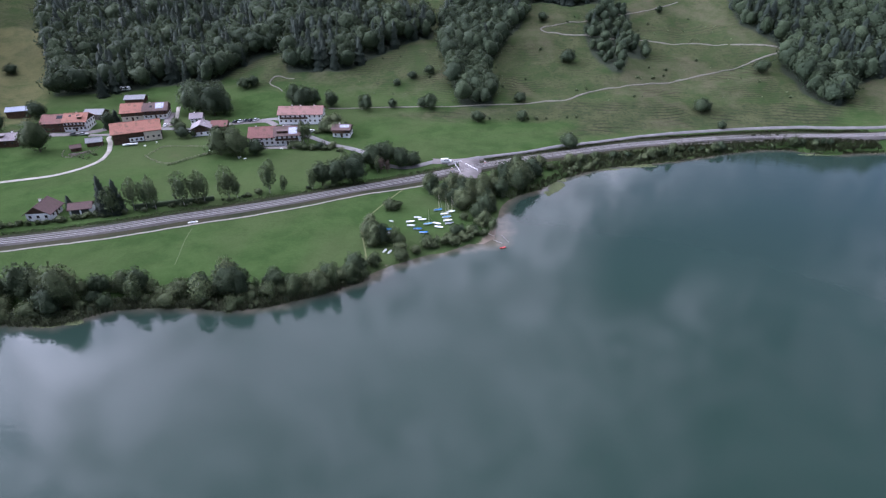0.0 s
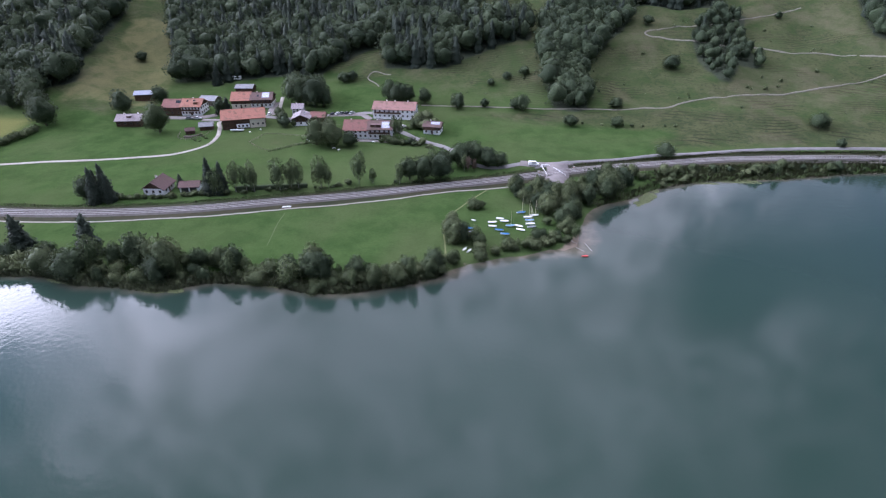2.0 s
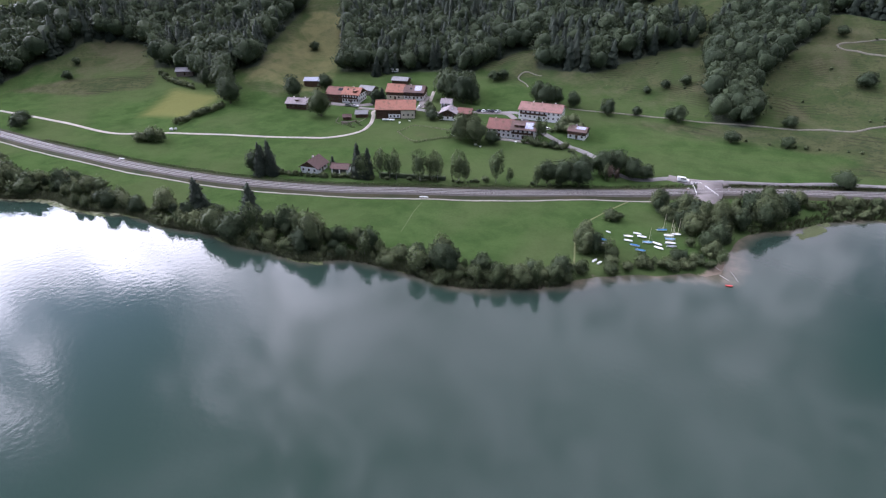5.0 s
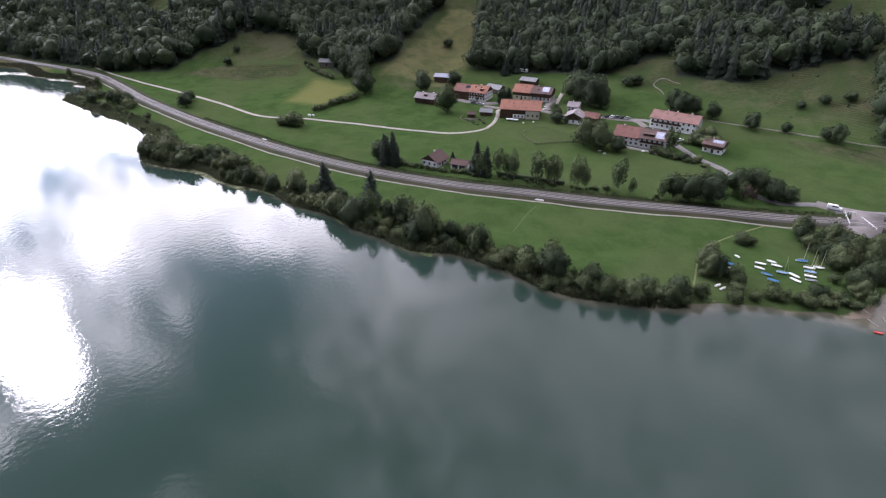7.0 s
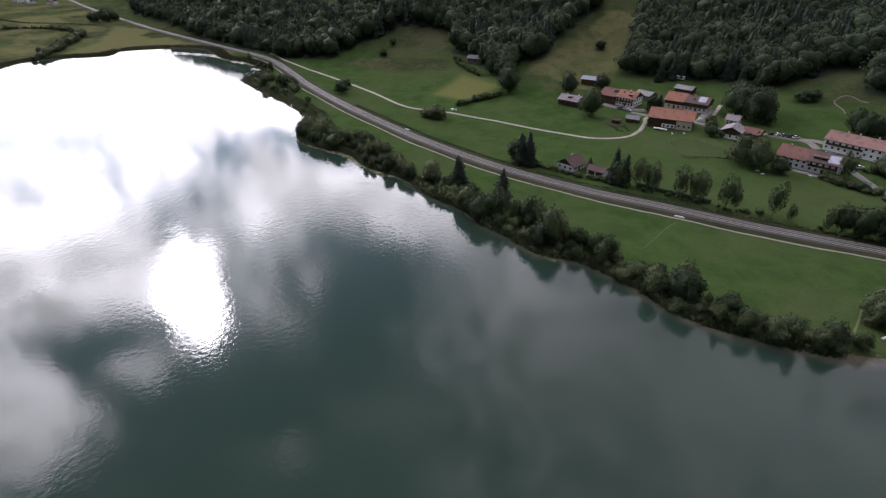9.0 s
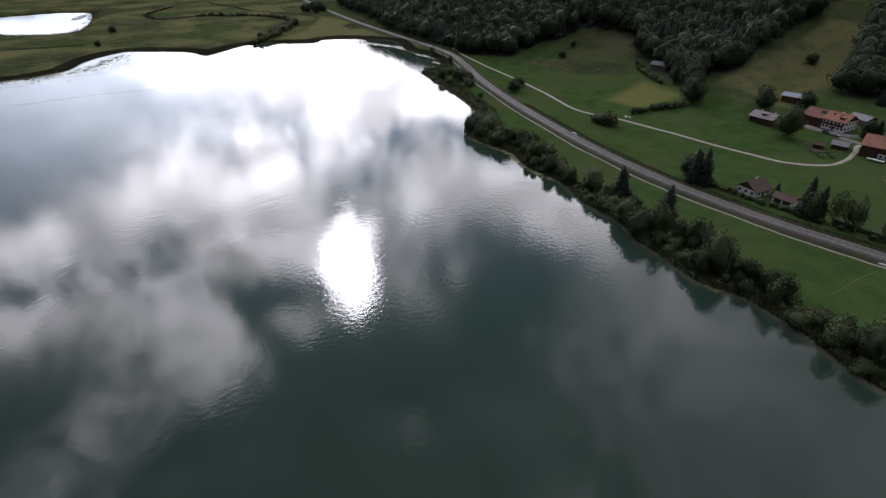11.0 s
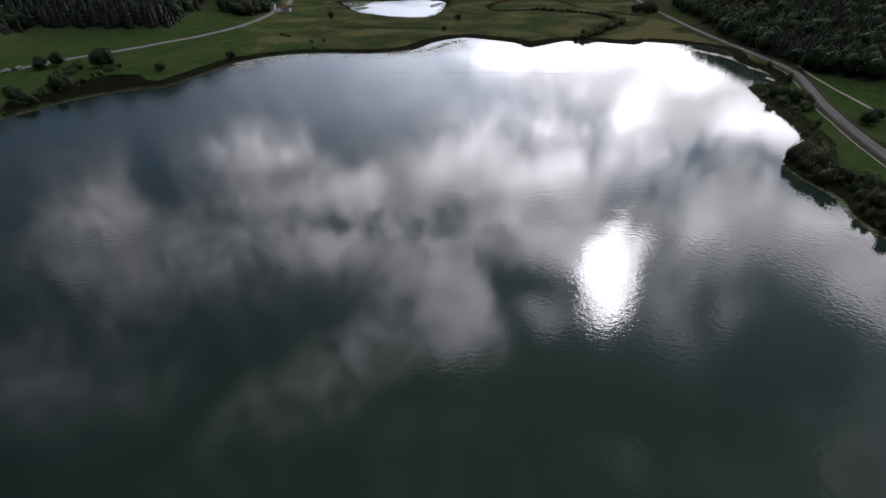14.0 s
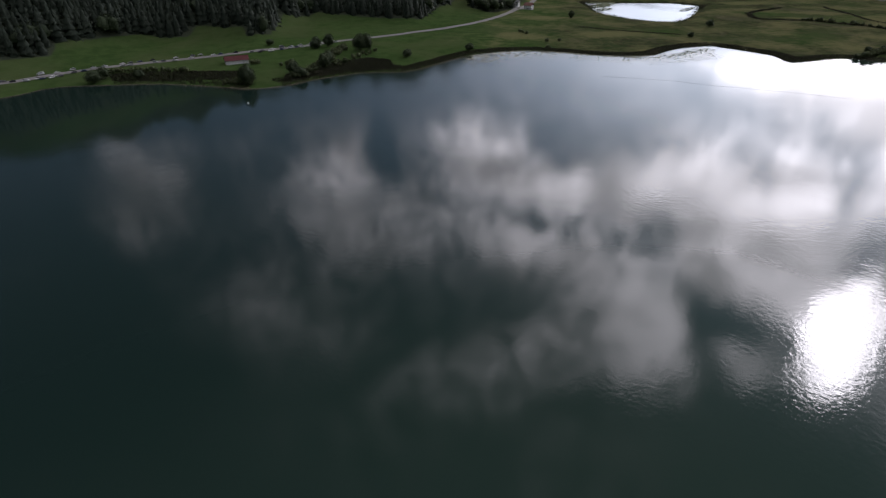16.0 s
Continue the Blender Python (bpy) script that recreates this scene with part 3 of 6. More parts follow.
mown = inside([(-316, 231), (-341, 280), (-296, 279), (-285, 238)], 7)
straw = steep * .64
straw = np.maximum(straw, inside([(-668, 41), (-724, 82), (-845, 122), (-788, 147), (-667, 160), (-593, 189), (-560, 172), (-614, 170), (-648, 140), (-648, 85)], 24))
straw = np.maximum(straw, inside([(-1040, 70), (-1000, 10), (-880, 20), (-900, 90)], 30) * .7)
straw = np.maximum(straw, inside([(-435, 230), (-453, 254), (-441, 277), (-401, 268), (-400, 245)], 14) * .3)
straw = np.maximum(straw, inside([(-480, -350), (-560, -378), (-671, -318), (-719, -158), (-690, -60), (-640, -110), (-560, -220)], 40) * .35)
straw = np.maximum(straw, np.clip((az_ - 76) / 8, 0, 1) * np.clip((124 - az_) / 5, 0, 1) * np.clip((1500 - np.hypot(px_, py_)) / 200, 0, 1) * (.46 + .26 * waves(px_, py_, 140, 33)))
straw *= 1 - inside([(-748, 132), (-768, 158), (-719, 156), (-715, 137)], 12)
sand = np.maximum(inside([(10, 176), (24, 178), (27, 190), (26, 204), (22, 200), (16, 186)], 4), inside([(-24, 158), (-14, 164), (-16, 169), (-24, 163)], 3) * .6)
sand = np.maximum(sand, inside([(-270, -352), (-262, -372), (-254, -380), (-252, -360)], 6) * .7)
for key, values in (("dry", dry), ("wood", wood), ("mown", mown), ("sand", sand), ("straw", straw)):
    land_mesh.attributes.new(key, "FLOAT", "POINT").data.foreach_set("value", values.astype(np.float32))
land = tagged(new("ground", land_mesh), "green meadows, pastures and wooded hills round the lake", "ground", kind="structure")

# ---- lake and pond: one level sheet ----
wx, wy = np.arange(-1100, 560, 5.0), np.arange(-620, 330, 5.0)
WX, WY = np.meshgrid(wx, wy)
iw = np.arange(WX.size).reshape(WX.shape)
wq = np.stack([iw[:-1, :-1], iw[:-1, 1:], iw[1:, 1:], iw[1:, :-1]], -1).reshape(-1, 4)
bed = ground(WX.ravel(), WY.ravel())
wet = bed < 2.5
keep = wet[wq].any(1)
used = np.unique(wq[keep])
remap = np.full(WX.size, -1)
remap[used] = np.arange(len(used))
lake_mesh = mesh_of("lake", np.column_stack([WX.ravel()[used], WY.ravel()[used], np.zeros(len(used))]), remap[wq[keep]], WATER, True)
beach = np.clip(1.3 - np.hypot((WX.ravel()[used] - 24) / 9, (WY.ravel()[used] - 192) / 17), 0, 1)
lake_mesh.attributes.new("depth", "FLOAT", "POINT").data.foreach_set("value", (np.clip(-bed[used], 0, 4) * (1 - .55 * beach)).astype(np.float32))
lake = tagged(new("lake", lake_mesh), "calm teal lake mirroring bright clouds", "water", kind="structure")

# ---- railway, roads and tracks ----
RAIL = [(-1300, 118), (-1050, 128), (-896, 140), (-757, 157), (-607, 181), (-523, 193), (-468, 188), (-406, 178), (-338, 172), (-276, 169.5), (-232, 170), (-185, 174.5),
        (-140, 185), (-108, 197), (-73, 210), (-39, 226), (-14, 238), (8, 250), (33, 262), (64, 273.5), (97, 284.5), (129, 291), (163, 296), (196, 297),
        (242, 294), (300, 300), (370, 322), (460, 360)]
ROAD = [(2, 258), (19, 267.5), (44, 276), (66, 285.5), (99, 294.5), (134, 303.5), (168, 308), (200, 308), (247, 305), (300, 312), (370, 335), (450, 372)]
LANE = [(-540, 204), (-490, 202), (-404, 204), (-350, 204), (-305, 201), (-270, 213), (-223, 227), (-195, 236), (-180, 243), (-171, 256), (-172, 270), (-178, 284), (-183, 296), (-163, 307), (-158, 318), (-166, 345)]
VILLAGE = [(3, 264), (-4, 262), (-17, 253.5), (-27, 256), (-36, 268), (-46, 277), (-60, 284), (-72, 294), (-86, 305), (-97, 322), (-114, 317), (-128, 313), (-141, 306), (-155, 307), (-163, 307)]
HILL = [(-71, 340), (-29, 343), (6, 341), (41, 344), (77, 347), (90, 355), (102, 360), (136, 367), (177, 377), (214, 393), (236, 402), (233, 408), (204, 418), (164, 421), (138, 431), (93, 439), (78, 440), (76, 446), (95, 453), (133, 466), (192, 488)]
BEND = [(-101, 383), (-113, 385), (-116, 376), (-109, 370), (-105, 365)]
WEST = [(-60, -580), (-110, -540), (-162, -519), (-203, -517), (-244, -507), (-284, -488), (-327, -466), (-377, -445), (-438, -428), (-504, -406), (-593, -389), (-691, -390), (-842, -416), (-960, -456)]
FOOTPATH = [(-17, 230), (-28, 206), (-31.5, 194), (-30.5, 184), (-28, 172), (-27, 164)]

rail_line = smooth_line(RAIL, 2.5)
rail_bed = ground(rail_line[:, 0], rail_line[:, 1])
rail_bed = np.convolve(np.pad(rail_bed, 20, mode="edge"), np.ones(41) / 41, "valid") + .25
railway = tagged(strip("railway", rail_line, [(-4.0, -.9), (-3.2, .3), (-2.9, .5), (2.9, .5), (3.2, .3), (4.0, -.9)], BALLAST, rail_bed),
                 "double railway track on grey-brown ballast beside the lake", "railway", kind="structure")
rail_side = side_ways(rail_line)
for off in (-2.32, -.88, .88, 2.32):
    r_ = strip("rail", rail_line, [(off - .06, .62), (off - .045, .80), (off + .045, .80), (off + .06, .62)], STEEL, rail_bed)
    r_.parent = railway
sv, sf = [], []
for i in range(0, len(rail_line), 1):
    for track in (-1.6, 1.6):
        for k in (0, .5):
            c = rail_line[i] + rail_side[i] * track
            u = np.array([rail_side[i][1], -rail_side[i][0]])
            c = c + u * k * 1.25
            b = len(sv)
            for s, w in ((-1.15, -.13), (1.15, -.13), (1.15, .13), (-1.15, .13)):
                q = c + rail_side[i] * s + u * w
                sv.append((q[0], q[1], rail_bed[i] + .60))
            for s, w in ((-1.15, -.13), (1.15, -.13), (1.15, .13), (-1.15, .13)):
                q = c + rail_side[i] * s + u * w
                sv.append((q[0], q[1], rail_bed[i] + .42))
            sf += [(b, b + 1, b + 2, b + 3), (b, b + 4, b + 5, b + 1), (b + 2, b + 6, b + 7, b + 3)]
s_ = new("sleepers", mesh_of("sleepers", sv, sf, SLEEPER))
s_.parent = railway
tagged(s_, "weathered wooden sleepers", kind="stuff")
tagged(strip("gravel_path", rail_line[(rail_line[:, 0] > -540) & (rail_line[:, 0] < -8)], [(-7.2, .06), (-7.0, .20), (-6.7, .17), (-6.4, .20), (-6.2, .06)], GRAVEL, None, .04),
       "pale gravel path along the railway", "path", kind="structure")
tagged(strip("railway_verge", rail_line[(rail_line[:, 0] > -560) & (rail_line[:, 0] < 240)], [(-5.9, .06), (-4.8, .34), (-3.4, .40)], BROWN, None, .03), "strip of brown trodden grass beside the railway", "verge", kind="structure")
tagged(strip("railway_bank", rail_line[(rail_line[:, 0] > -600) & (rail_line[:, 0] < 300)], [(3.4, .36), (4.8, .40), (6.2, .06)], BROWN, None, .04), "brown grassy bank above the railway", "bank", kind="structure")
tagged(strip("road", smooth_line(ROAD, 3), [(-1.7, -.5), (-1.35, .32), (0, .35), (1.35, .32), (1.7, -.5)], ASPHALT, None, .0), "narrow pale asphalt road above the railway", "road", kind="structure")
tagged(strip("farm_lane", smooth_line(LANE, 3), [(-1.15, .06), (-.95, .2), (0, .17), (.95, .2), (1.15, .06)], GRAVEL, None, .05), "pale gravel farm lane across the meadow", "lane", kind="structure")
tagged(strip("village_road", smooth_line(VILLAGE, 3), [(-2.0, .08), (-1.7, .2), (0, .24), (1.7, .2), (2.0, .08)], ASPHALT, None, .06), "asphalt village road", "road", kind="structure")
tagged(strip("hill_path", smooth_line(HILL, 2.5), [(-.65, -.7), (-.40, .38), (0, .36), (.40, .38), (.65, -.7)], DIRT, None, .24), "gravel path winding up the pasture", "path", kind="structure")
tagged(strip("hill_path_bend", smooth_line(BEND, 2.5), [(-.55, -.6), (-.33, .35), (.33, .35), (.55, -.6)], DIRT, None, .1), "short bend of gravel path on the slope", "path", kind="structure")
tagged(strip("lake_road", smooth_line(WEST, 4), [(-4.0, .08), (-3.4, .25), (0, .3), (3.4, .25), (4.0, .08)], ASPHALT, None, .02), "lakeside asphalt road", "road", kind="structure")
tagged(strip("mown_footpath", smooth_line(FOOTPATH, 2), [(-.4, .02), (0, .07), (.4, .02)], SOIL, None, .15), "trodden path through the meadow", "path", kind="structure")
tagged(strip("meadow_track", smooth_line([(-97.7, 190), (-96.9, 181.5), (-94.8, 171), (-93.6, 164)], 2), [(-.28, .015), (0, .05), (.28, .015)], TRODDEN, None, .4), "faint pale track trodden across the shore meadow", "track", kind="structure")

# ---- trees ----
SMOOTH = .62   # how far a leaf clump is shaded along the swell of its crown rather than by its own tilt


def cards(rs, centre, normal, size, loose=.34):
    """Leaf clumps: one small bent diamond for each centre, facing about along its normal."""
    n = len(centre)
    nor = normal + rs.normal(0, loose, (n, 3))
    nor /= np.linalg.norm(nor, axis=1)[:, None]
    a = np.cross(nor, rs.normal(0, 1, (n, 3)))
    a /= np.linalg.norm(a, axis=1)[:, None]
    b = np.cross(nor, a)
    s = size * rs.uniform(.6, 1.4, (n, 1))
    k = rs.uniform(.55, 1.0, n)[:, None]
    v = np.stack([centre - a * s, centre - b * s * k - nor * s * .3, centre + a * s, centre + b * s * k - nor * s * .3], 1).reshape(-1, 3)
    soft = normal / np.linalg.norm(normal, axis=1)[:, None] * SMOOTH + nor * (1 - SMOOTH) + np.array([0, 0, .25])
    return v, np.arange(4 * n).reshape(n, 4), np.repeat(soft, 4, 0)


def sphere_points(rs, n):
    p = rs.normal(0, 1, (n, 3))
    return p / np.linalg.norm(p, axis=1)[:, None]


def ball(level):
    """Unit ball as plain arrays: corners and triangles."""
    ico = bmesh.new()
    bmesh.ops.create_icosphere(ico, subdivisions=level, radius=1)
    v0 = np.array([v.co[:] for v in ico.verts])
    f0 = np.array([[v.index for v in f.verts] for f in ico.faces])
    ico.free()
    return v0, f0


def swell(v, f):
    """Outward normals of a closed mesh at its corners."""
    n = np.cross(v[f[:, 1]] - v[f[:, 0]], v[f[:, 2]] - v[f[:, 0]])
    out = np.zeros_like(v)
    for k in range(3):
        np.add.at(out, f[:, k], n)
    return out / (np.linalg.norm(out, axis=1)[:, None] + 1e-9)


BALLS = {k: ball(k) for k in (2, 3, 4)}


def leafed(rs, v, f, nor, n, size, out, loose):
    """Leaf clumps standing loosely off a swelling surface."""
    area = np.linalg.norm(np.cross(v[f[:, 1]] - v[f[:, 0]], v[f[:, 2]] - v[f[:, 0]]), axis=1)
    t = rs.choice(len(f), n, p=area / area.sum())
    w = rs.dirichlet((1, 1, 1), n)
    c = (v[f[t]] * w[:, :, None]).sum(1)
    d = (nor[f[t]] * w[:, :, None]).sum(1)
    d /= np.linalg.norm(d, axis=1)[:, None] + 1e-9
    c = c + d * (size * out * (rs.beta(1.3, 2.0, n) - .22))[:, None]
    return cards(rs, c, d, size, loose)


def broad_crown(seed, n, width=.36, low=.18, lumps=16, size=.03, droop=0.0, level=4, core=.84):
    """A crown of unit height: a mass of grown-together lumps with creases between them, covered with leaf clumps that fray its outline."""
    rs = np.random.RandomState(seed)
    d = sphere_points(rs, lumps)
    d[:, 2] = np.where(d[:, 2] < -.45, -d[:, 2], d[:, 2])
    c = d * rs.uniform(.36, .74, (lumps, 1)) * np.array([1.05, 1.05, 1.0])
    c[0], c[1] = (rs.uniform(-.2, .2), rs.uniform(-.2, .2), .62), (0, 0, -.1)
    r = rs.uniform(.22, .46, lumps)
    r[0], r[1] = .36, .58
    hz = (1 - low) / 2

    def mass(k, shrink):
        v0, f = BALLS[k]
        b = v0 @ c.T
        disc = r ** 2 - (c ** 2).sum(1) + b ** 2
        reach = np.where((disc > 0) & (b + np.sqrt(np.maximum(disc, 0)) > 0), b + np.sqrt(np.maximum(disc, 0)), 0).max(1)
        v = v0 * (np.maximum(reach, .42) * (1 + rs.normal(0, .05, len(v0))) * shrink)[:, None]
        v = np.column_stack([v[:, 0] * width, v[:, 1] * width, low + hz + v[:, 2] * hz - droop * width * (v[:, 0] ** 2 + v[:, 1] ** 2)])
        return v, f, swell(v, f)
    v, f, nor = mass(level, core)
    return leafed(rs, *mass(4, 1.0), n, size, 4.2, .8), (v, np.column_stack([f, f[:, 2]]), nor)


def spruce_crown(seed, n, width=.17, low=.06, size=.03, rings=13, around=11):
    """A spire of drooping tiers, ragged at its rim."""
    rs = np.random.RandomState(seed)
    u = np.linspace(0, 1, rings)
    a = np.arange(around) * 2 * math.pi / around
    uu, aa = np.meshgrid(u, a, indexing="ij")
    tier = np.where(np.arange(rings) % 2 == 0, 1.16, .74)[:, None]
    r = width * (1.03 - uu) ** .72 * tier * (1 + .20 * np.sin(3 * aa + 17 * uu + seed) + rs.normal(0, .12, uu.shape))
    z = low + (1 - low) * uu - r * .35 * (tier > 1)
    v = np.stack([r * np.cos(aa), r * np.sin(aa), z], -1).reshape(-1, 3)
    v = np.vstack([v, (0, 0, 1.02), (0, 0, low)])
    k = np.arange(rings * around).reshape(rings, around)
    p, q, s, t = k[:-1], np.roll(k, -1, 1)[:-1], np.roll(k, -1, 1)[1:], k[1:]
    f = np.concatenate([np.stack([p, q, s], -1).reshape(-1, 3), np.stack([p, s, t], -1).reshape(-1, 3),
                        np.stack([k[-1], np.roll(k[-1], -1), np.full(around, len(v) - 2)], -1), np.stack([np.roll(k[0], -1), k[0], np.full(around, len(v) - 1)], -1)])
    nor = swell(v, f) + np.array([0, 0, .5])
    nor /= np.linalg.norm(nor, axis=1)[:, None]
    return leafed(rs, v, f, nor, n, size, 3.0, .8), (v * np.array([.86, .86, 1]), np.column_stack([f, f[:, 2]]), nor)


def joined(pair):
    (v1, f1, n1), (v2, f2, n2) = pair
    return np.concatenate([v1, v2]), np.concatenate([f1, f2 + len(v1)]), np.concatenate([n1, n2])


def crown_mesh(name, pair, mat):
    v, f, nor = joined(pair)
    me = bpy.data.meshes.new(name)
    me.from_pydata(v.tolist(), [], [tuple(dict.fromkeys(q)) for q in f.tolist()])
    me.materials.append(mat)
    me.polygons.foreach_set("use_smooth", np.full(len(me.polygons), True))
    me.normals_split_custom_set_from_vertices(nor / np.linalg.norm(nor, axis=1)[:, None])
    return me


def trunk_bmesh(seed, height, girth, limbs=5, spread_=.22):
    rs = np.random.RandomState(seed)
    bm = bmesh.new()
    top = (rs.uniform(-.02, .02), rs.uniform(-.02, .02), height)
    tube(bm, (0, 0, -.03), (top[0] * .4, top[1] * .4, height * .45), girth, girth * .72)
    tube(bm, (top[0] * .4, top[1] * .4, height * .44), top, girth * .72, girth * .25)
    for k in range(limbs):
        a, z = k * 2.4 + rs.uniform(0, 1), height * rs.uniform(.35, .8)
        tube(bm, (0, 0, z), (spread_ * math.cos(a), spread_ * math.sin(a), z + height * rs.uniform(.12, .28)), girth * .4, girth * .1, 4)
    return bm


KINDS = {}


def tree_kind(key, name, crown, leaf, trunk, bark, label, category="tree", crown_name="crown"):
    """A template tree of height 1, kept out of sight below the lake bed's rim until copied; the first copy is the template itself."""
    KINDS[key] = (name, crown_mesh(crown_name, crown, leaf), trunk, bark, label, category, crown_name)


def trunk_mesh(bm, mat):
    me = bpy.data.meshes.new("trunk")
    bm.to_mesh(me)
    bm.free()
    me.materials.append(mat)
    return me


SCRUB = []


def plant(key, x, y, h, wide=1.0, turn=None, label="", group="", z=None):
    if key.startswith("shrub") and (x < -150 or y > 300 or x > 70):   # far scrub nobody could count is joined later
        SCRUB.append((x, y, h, wide))
        return None
    name, crown, trunk, bark, lab, cat, cname = KINDS[key]
    if isinstance(trunk, bmesh.types.BMesh):
        trunk = trunk_mesh(trunk, bark)
        KINDS[key] = (name, crown, trunk, bark, lab, cat, cname)
    t = PLANTS.uniform(0, 360) if turn is None else turn
    ob = new(name)
    ob.matrix_basis = pose(x, y, float(ground(x, y)) - .05 if z is None else z, PLANTS.uniform(-3, 3), PLANTS.uniform(-3, 3), t) @ Matrix.Diagonal((h * wide, h * wide, h, 1))
    tagged(ob, label or lab, cat, group)
    part(cname, crown, None, ob)
    part("trunk" if cat == "tree" else "stem", trunk, None, ob)
    return ob


PLANTS = random.Random(11)
for k in range(4):
    tree_kind(f"broad{k}", "broadleaf_tree", broad_crown(20 + k, 900, .38 + .03 * (k % 2), -.10, 24 + 3 * k, .025, 0.0, 3), BROADLEAF, trunk_bmesh(k, .8, .022), BARK, "leafy green broadleaf tree with an uneven crown")
for k in range(3):
    tree_kind(f"willow{k}", "willow_tree", broad_crown(40 + k, 940, .44, -.10, 26, .025, .12, 3), WILLOW, trunk_bmesh(k + 9, .7, .028, 7), BARK, "grey-green willow tree with a wide crown")
for k in range(3):
    tree_kind(f"birch{k}", "birch_tree", broad_crown(60 + k, 800, .24, .02, 18, .024, 0.0, 2, .62), BIRCH, trunk_bmesh(k + 19, .9, .012, 6, .12), PALE_BARK, "slender light-green birch tree with a pale trunk")
for k in range(3):
    tree_kind(f"spruce{k}", "spruce_tree", spruce_crown(80 + k, 1000, .20 + .02 * k, .03, .021, 19, 11), NEEDLES, trunk_bmesh(k + 29, .92, .02, 0), BARK, "dark green spruce tree")
for k in range(5):
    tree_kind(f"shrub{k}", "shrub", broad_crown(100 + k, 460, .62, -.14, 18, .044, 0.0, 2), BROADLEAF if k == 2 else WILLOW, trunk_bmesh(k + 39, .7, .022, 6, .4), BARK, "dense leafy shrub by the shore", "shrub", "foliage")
tree_kind("russet0", "russet_tree", broad_crown(120, 300, .32, .1, 14, .04, 0.0, 2), RUSSET, trunk_bmesh(50, .8, .02), BARK, "sparse reddish-brown withering tree")


def forest(name, rings, seed, spacing, tall, share, label, near=True):
    """A wood as one mesh: each tree a crown of leaf clumps with its own size, turn and tone."""
    rs = np.random.RandomState(seed)
    pts = []
    for ring in rings:
        lo, hi = ring.min(0), ring.max(0)
        gx_, gy_ = np.meshgrid(np.arange(lo[0], hi[0], spacing), np.arange(lo[1], hi[1], spacing))
        q = np.stack([gx_.ravel(), gy_.ravel()], 1) + rs.uniform(-.42, .42, (gx_.size, 2)) * spacing
        pts.append(q[ring_distance(q[:, 0], q[:, 1], ring) < -1.0])
    pts = np.concatenate(pts)
    for c_ in CLEARINGS:
        pts = pts[ring_distance(pts[:, 0], pts[:, 1], c_) > 0]
    z = ground(pts[:, 0], pts[:, 1])
    sight = z < 100 - np.hypot(pts[:, 0], pts[:, 1]) * .066   # higher up the wood goes on as dark forest floor
    pts, z = pts[sight], z[sight]
    leafy = rs.uniform(0, 1, len(pts)) > share + .35 * waves(pts[:, 0], pts[:, 1], 90, seed + 1) + np.clip((z - 38) / 110, -.2, .3)
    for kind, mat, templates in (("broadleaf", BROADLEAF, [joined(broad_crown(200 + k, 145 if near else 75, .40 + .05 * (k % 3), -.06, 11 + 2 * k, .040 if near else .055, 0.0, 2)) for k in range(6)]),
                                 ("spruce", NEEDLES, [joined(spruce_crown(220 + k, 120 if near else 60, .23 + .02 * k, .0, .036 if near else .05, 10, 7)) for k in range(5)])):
        sel = np.where(leafy if kind == "broadleaf" else ~leafy)[0]
        vs, fs, ts, ns, base = [], [], [], [], 0
        for i in sel:
            v, f, nor = templates[i % len(templates)]
            h = tall * rs.uniform(.72, 1.16) * (1.08 if kind == "spruce" else .98)
            a = rs.uniform(0, 2 * math.pi)
            ca, sa, w = math.cos(a) * h, math.sin(a) * h, rs.uniform(.85, 1.2)
            vs.append(np.column_stack([pts[i, 0] + w * (v[:, 0] * ca - v[:, 1] * sa), pts[i, 1] + w * (v[:, 0] * sa + v[:, 1] * ca), z[i] + v[:, 2] * h - .4]))
            fs.append(f + base)
            ts.append(np.full(len(v), rs.uniform(0, 1)))
            ns.append(np.column_stack([nor[:, 0] * math.cos(a) - nor[:, 1] * math.sin(a), nor[:, 0] * math.sin(a) + nor[:, 1] * math.cos(a), nor[:, 2]]))
            base += len(v)
        if not vs:
            continue
        f = np.concatenate(fs)
        me = tri_mesh(name, np.concatenate(vs), f, mat, np.concatenate(ts), np.concatenate(ns))
        tagged(new(f"{kind}_forest", me), f"{label}, {kind} trees", "forest", kind="stuff")


def tri_mesh(name, v, f, mat, tone, nor):
    """Mesh from quads of which some are triangles with a doubled corner."""
    tri = f[:, 2] == f[:, 3]
    t = np.concatenate([f[tri][:, :3], f[~tri][:, [0, 1, 2]], f[~tri][:, [0, 2, 3]]])
    me = mesh_of(name, v, t, mat, True, tone)
    me.normals_split_custom_set_from_vertices(nor / np.linalg.norm(nor, axis=1)[:, None])
    return me


for k, (ring, spacing, tall, share) in enumerate(zip(FOREST_RINGS, (6.3, 5.8, 6.8, 6.0, 6.3, 7.6, 8.6, 8.6, 6.6), (17, 15, 10, 16, 18, 19, 20, 16, 15), (.46, .06, .04, .30, .36, .42, 1.2, .3, .5))):
    forest("wood", [ring], 300 + k, spacing, tall, share, "dense dark green wood on the hillside", k < 5)

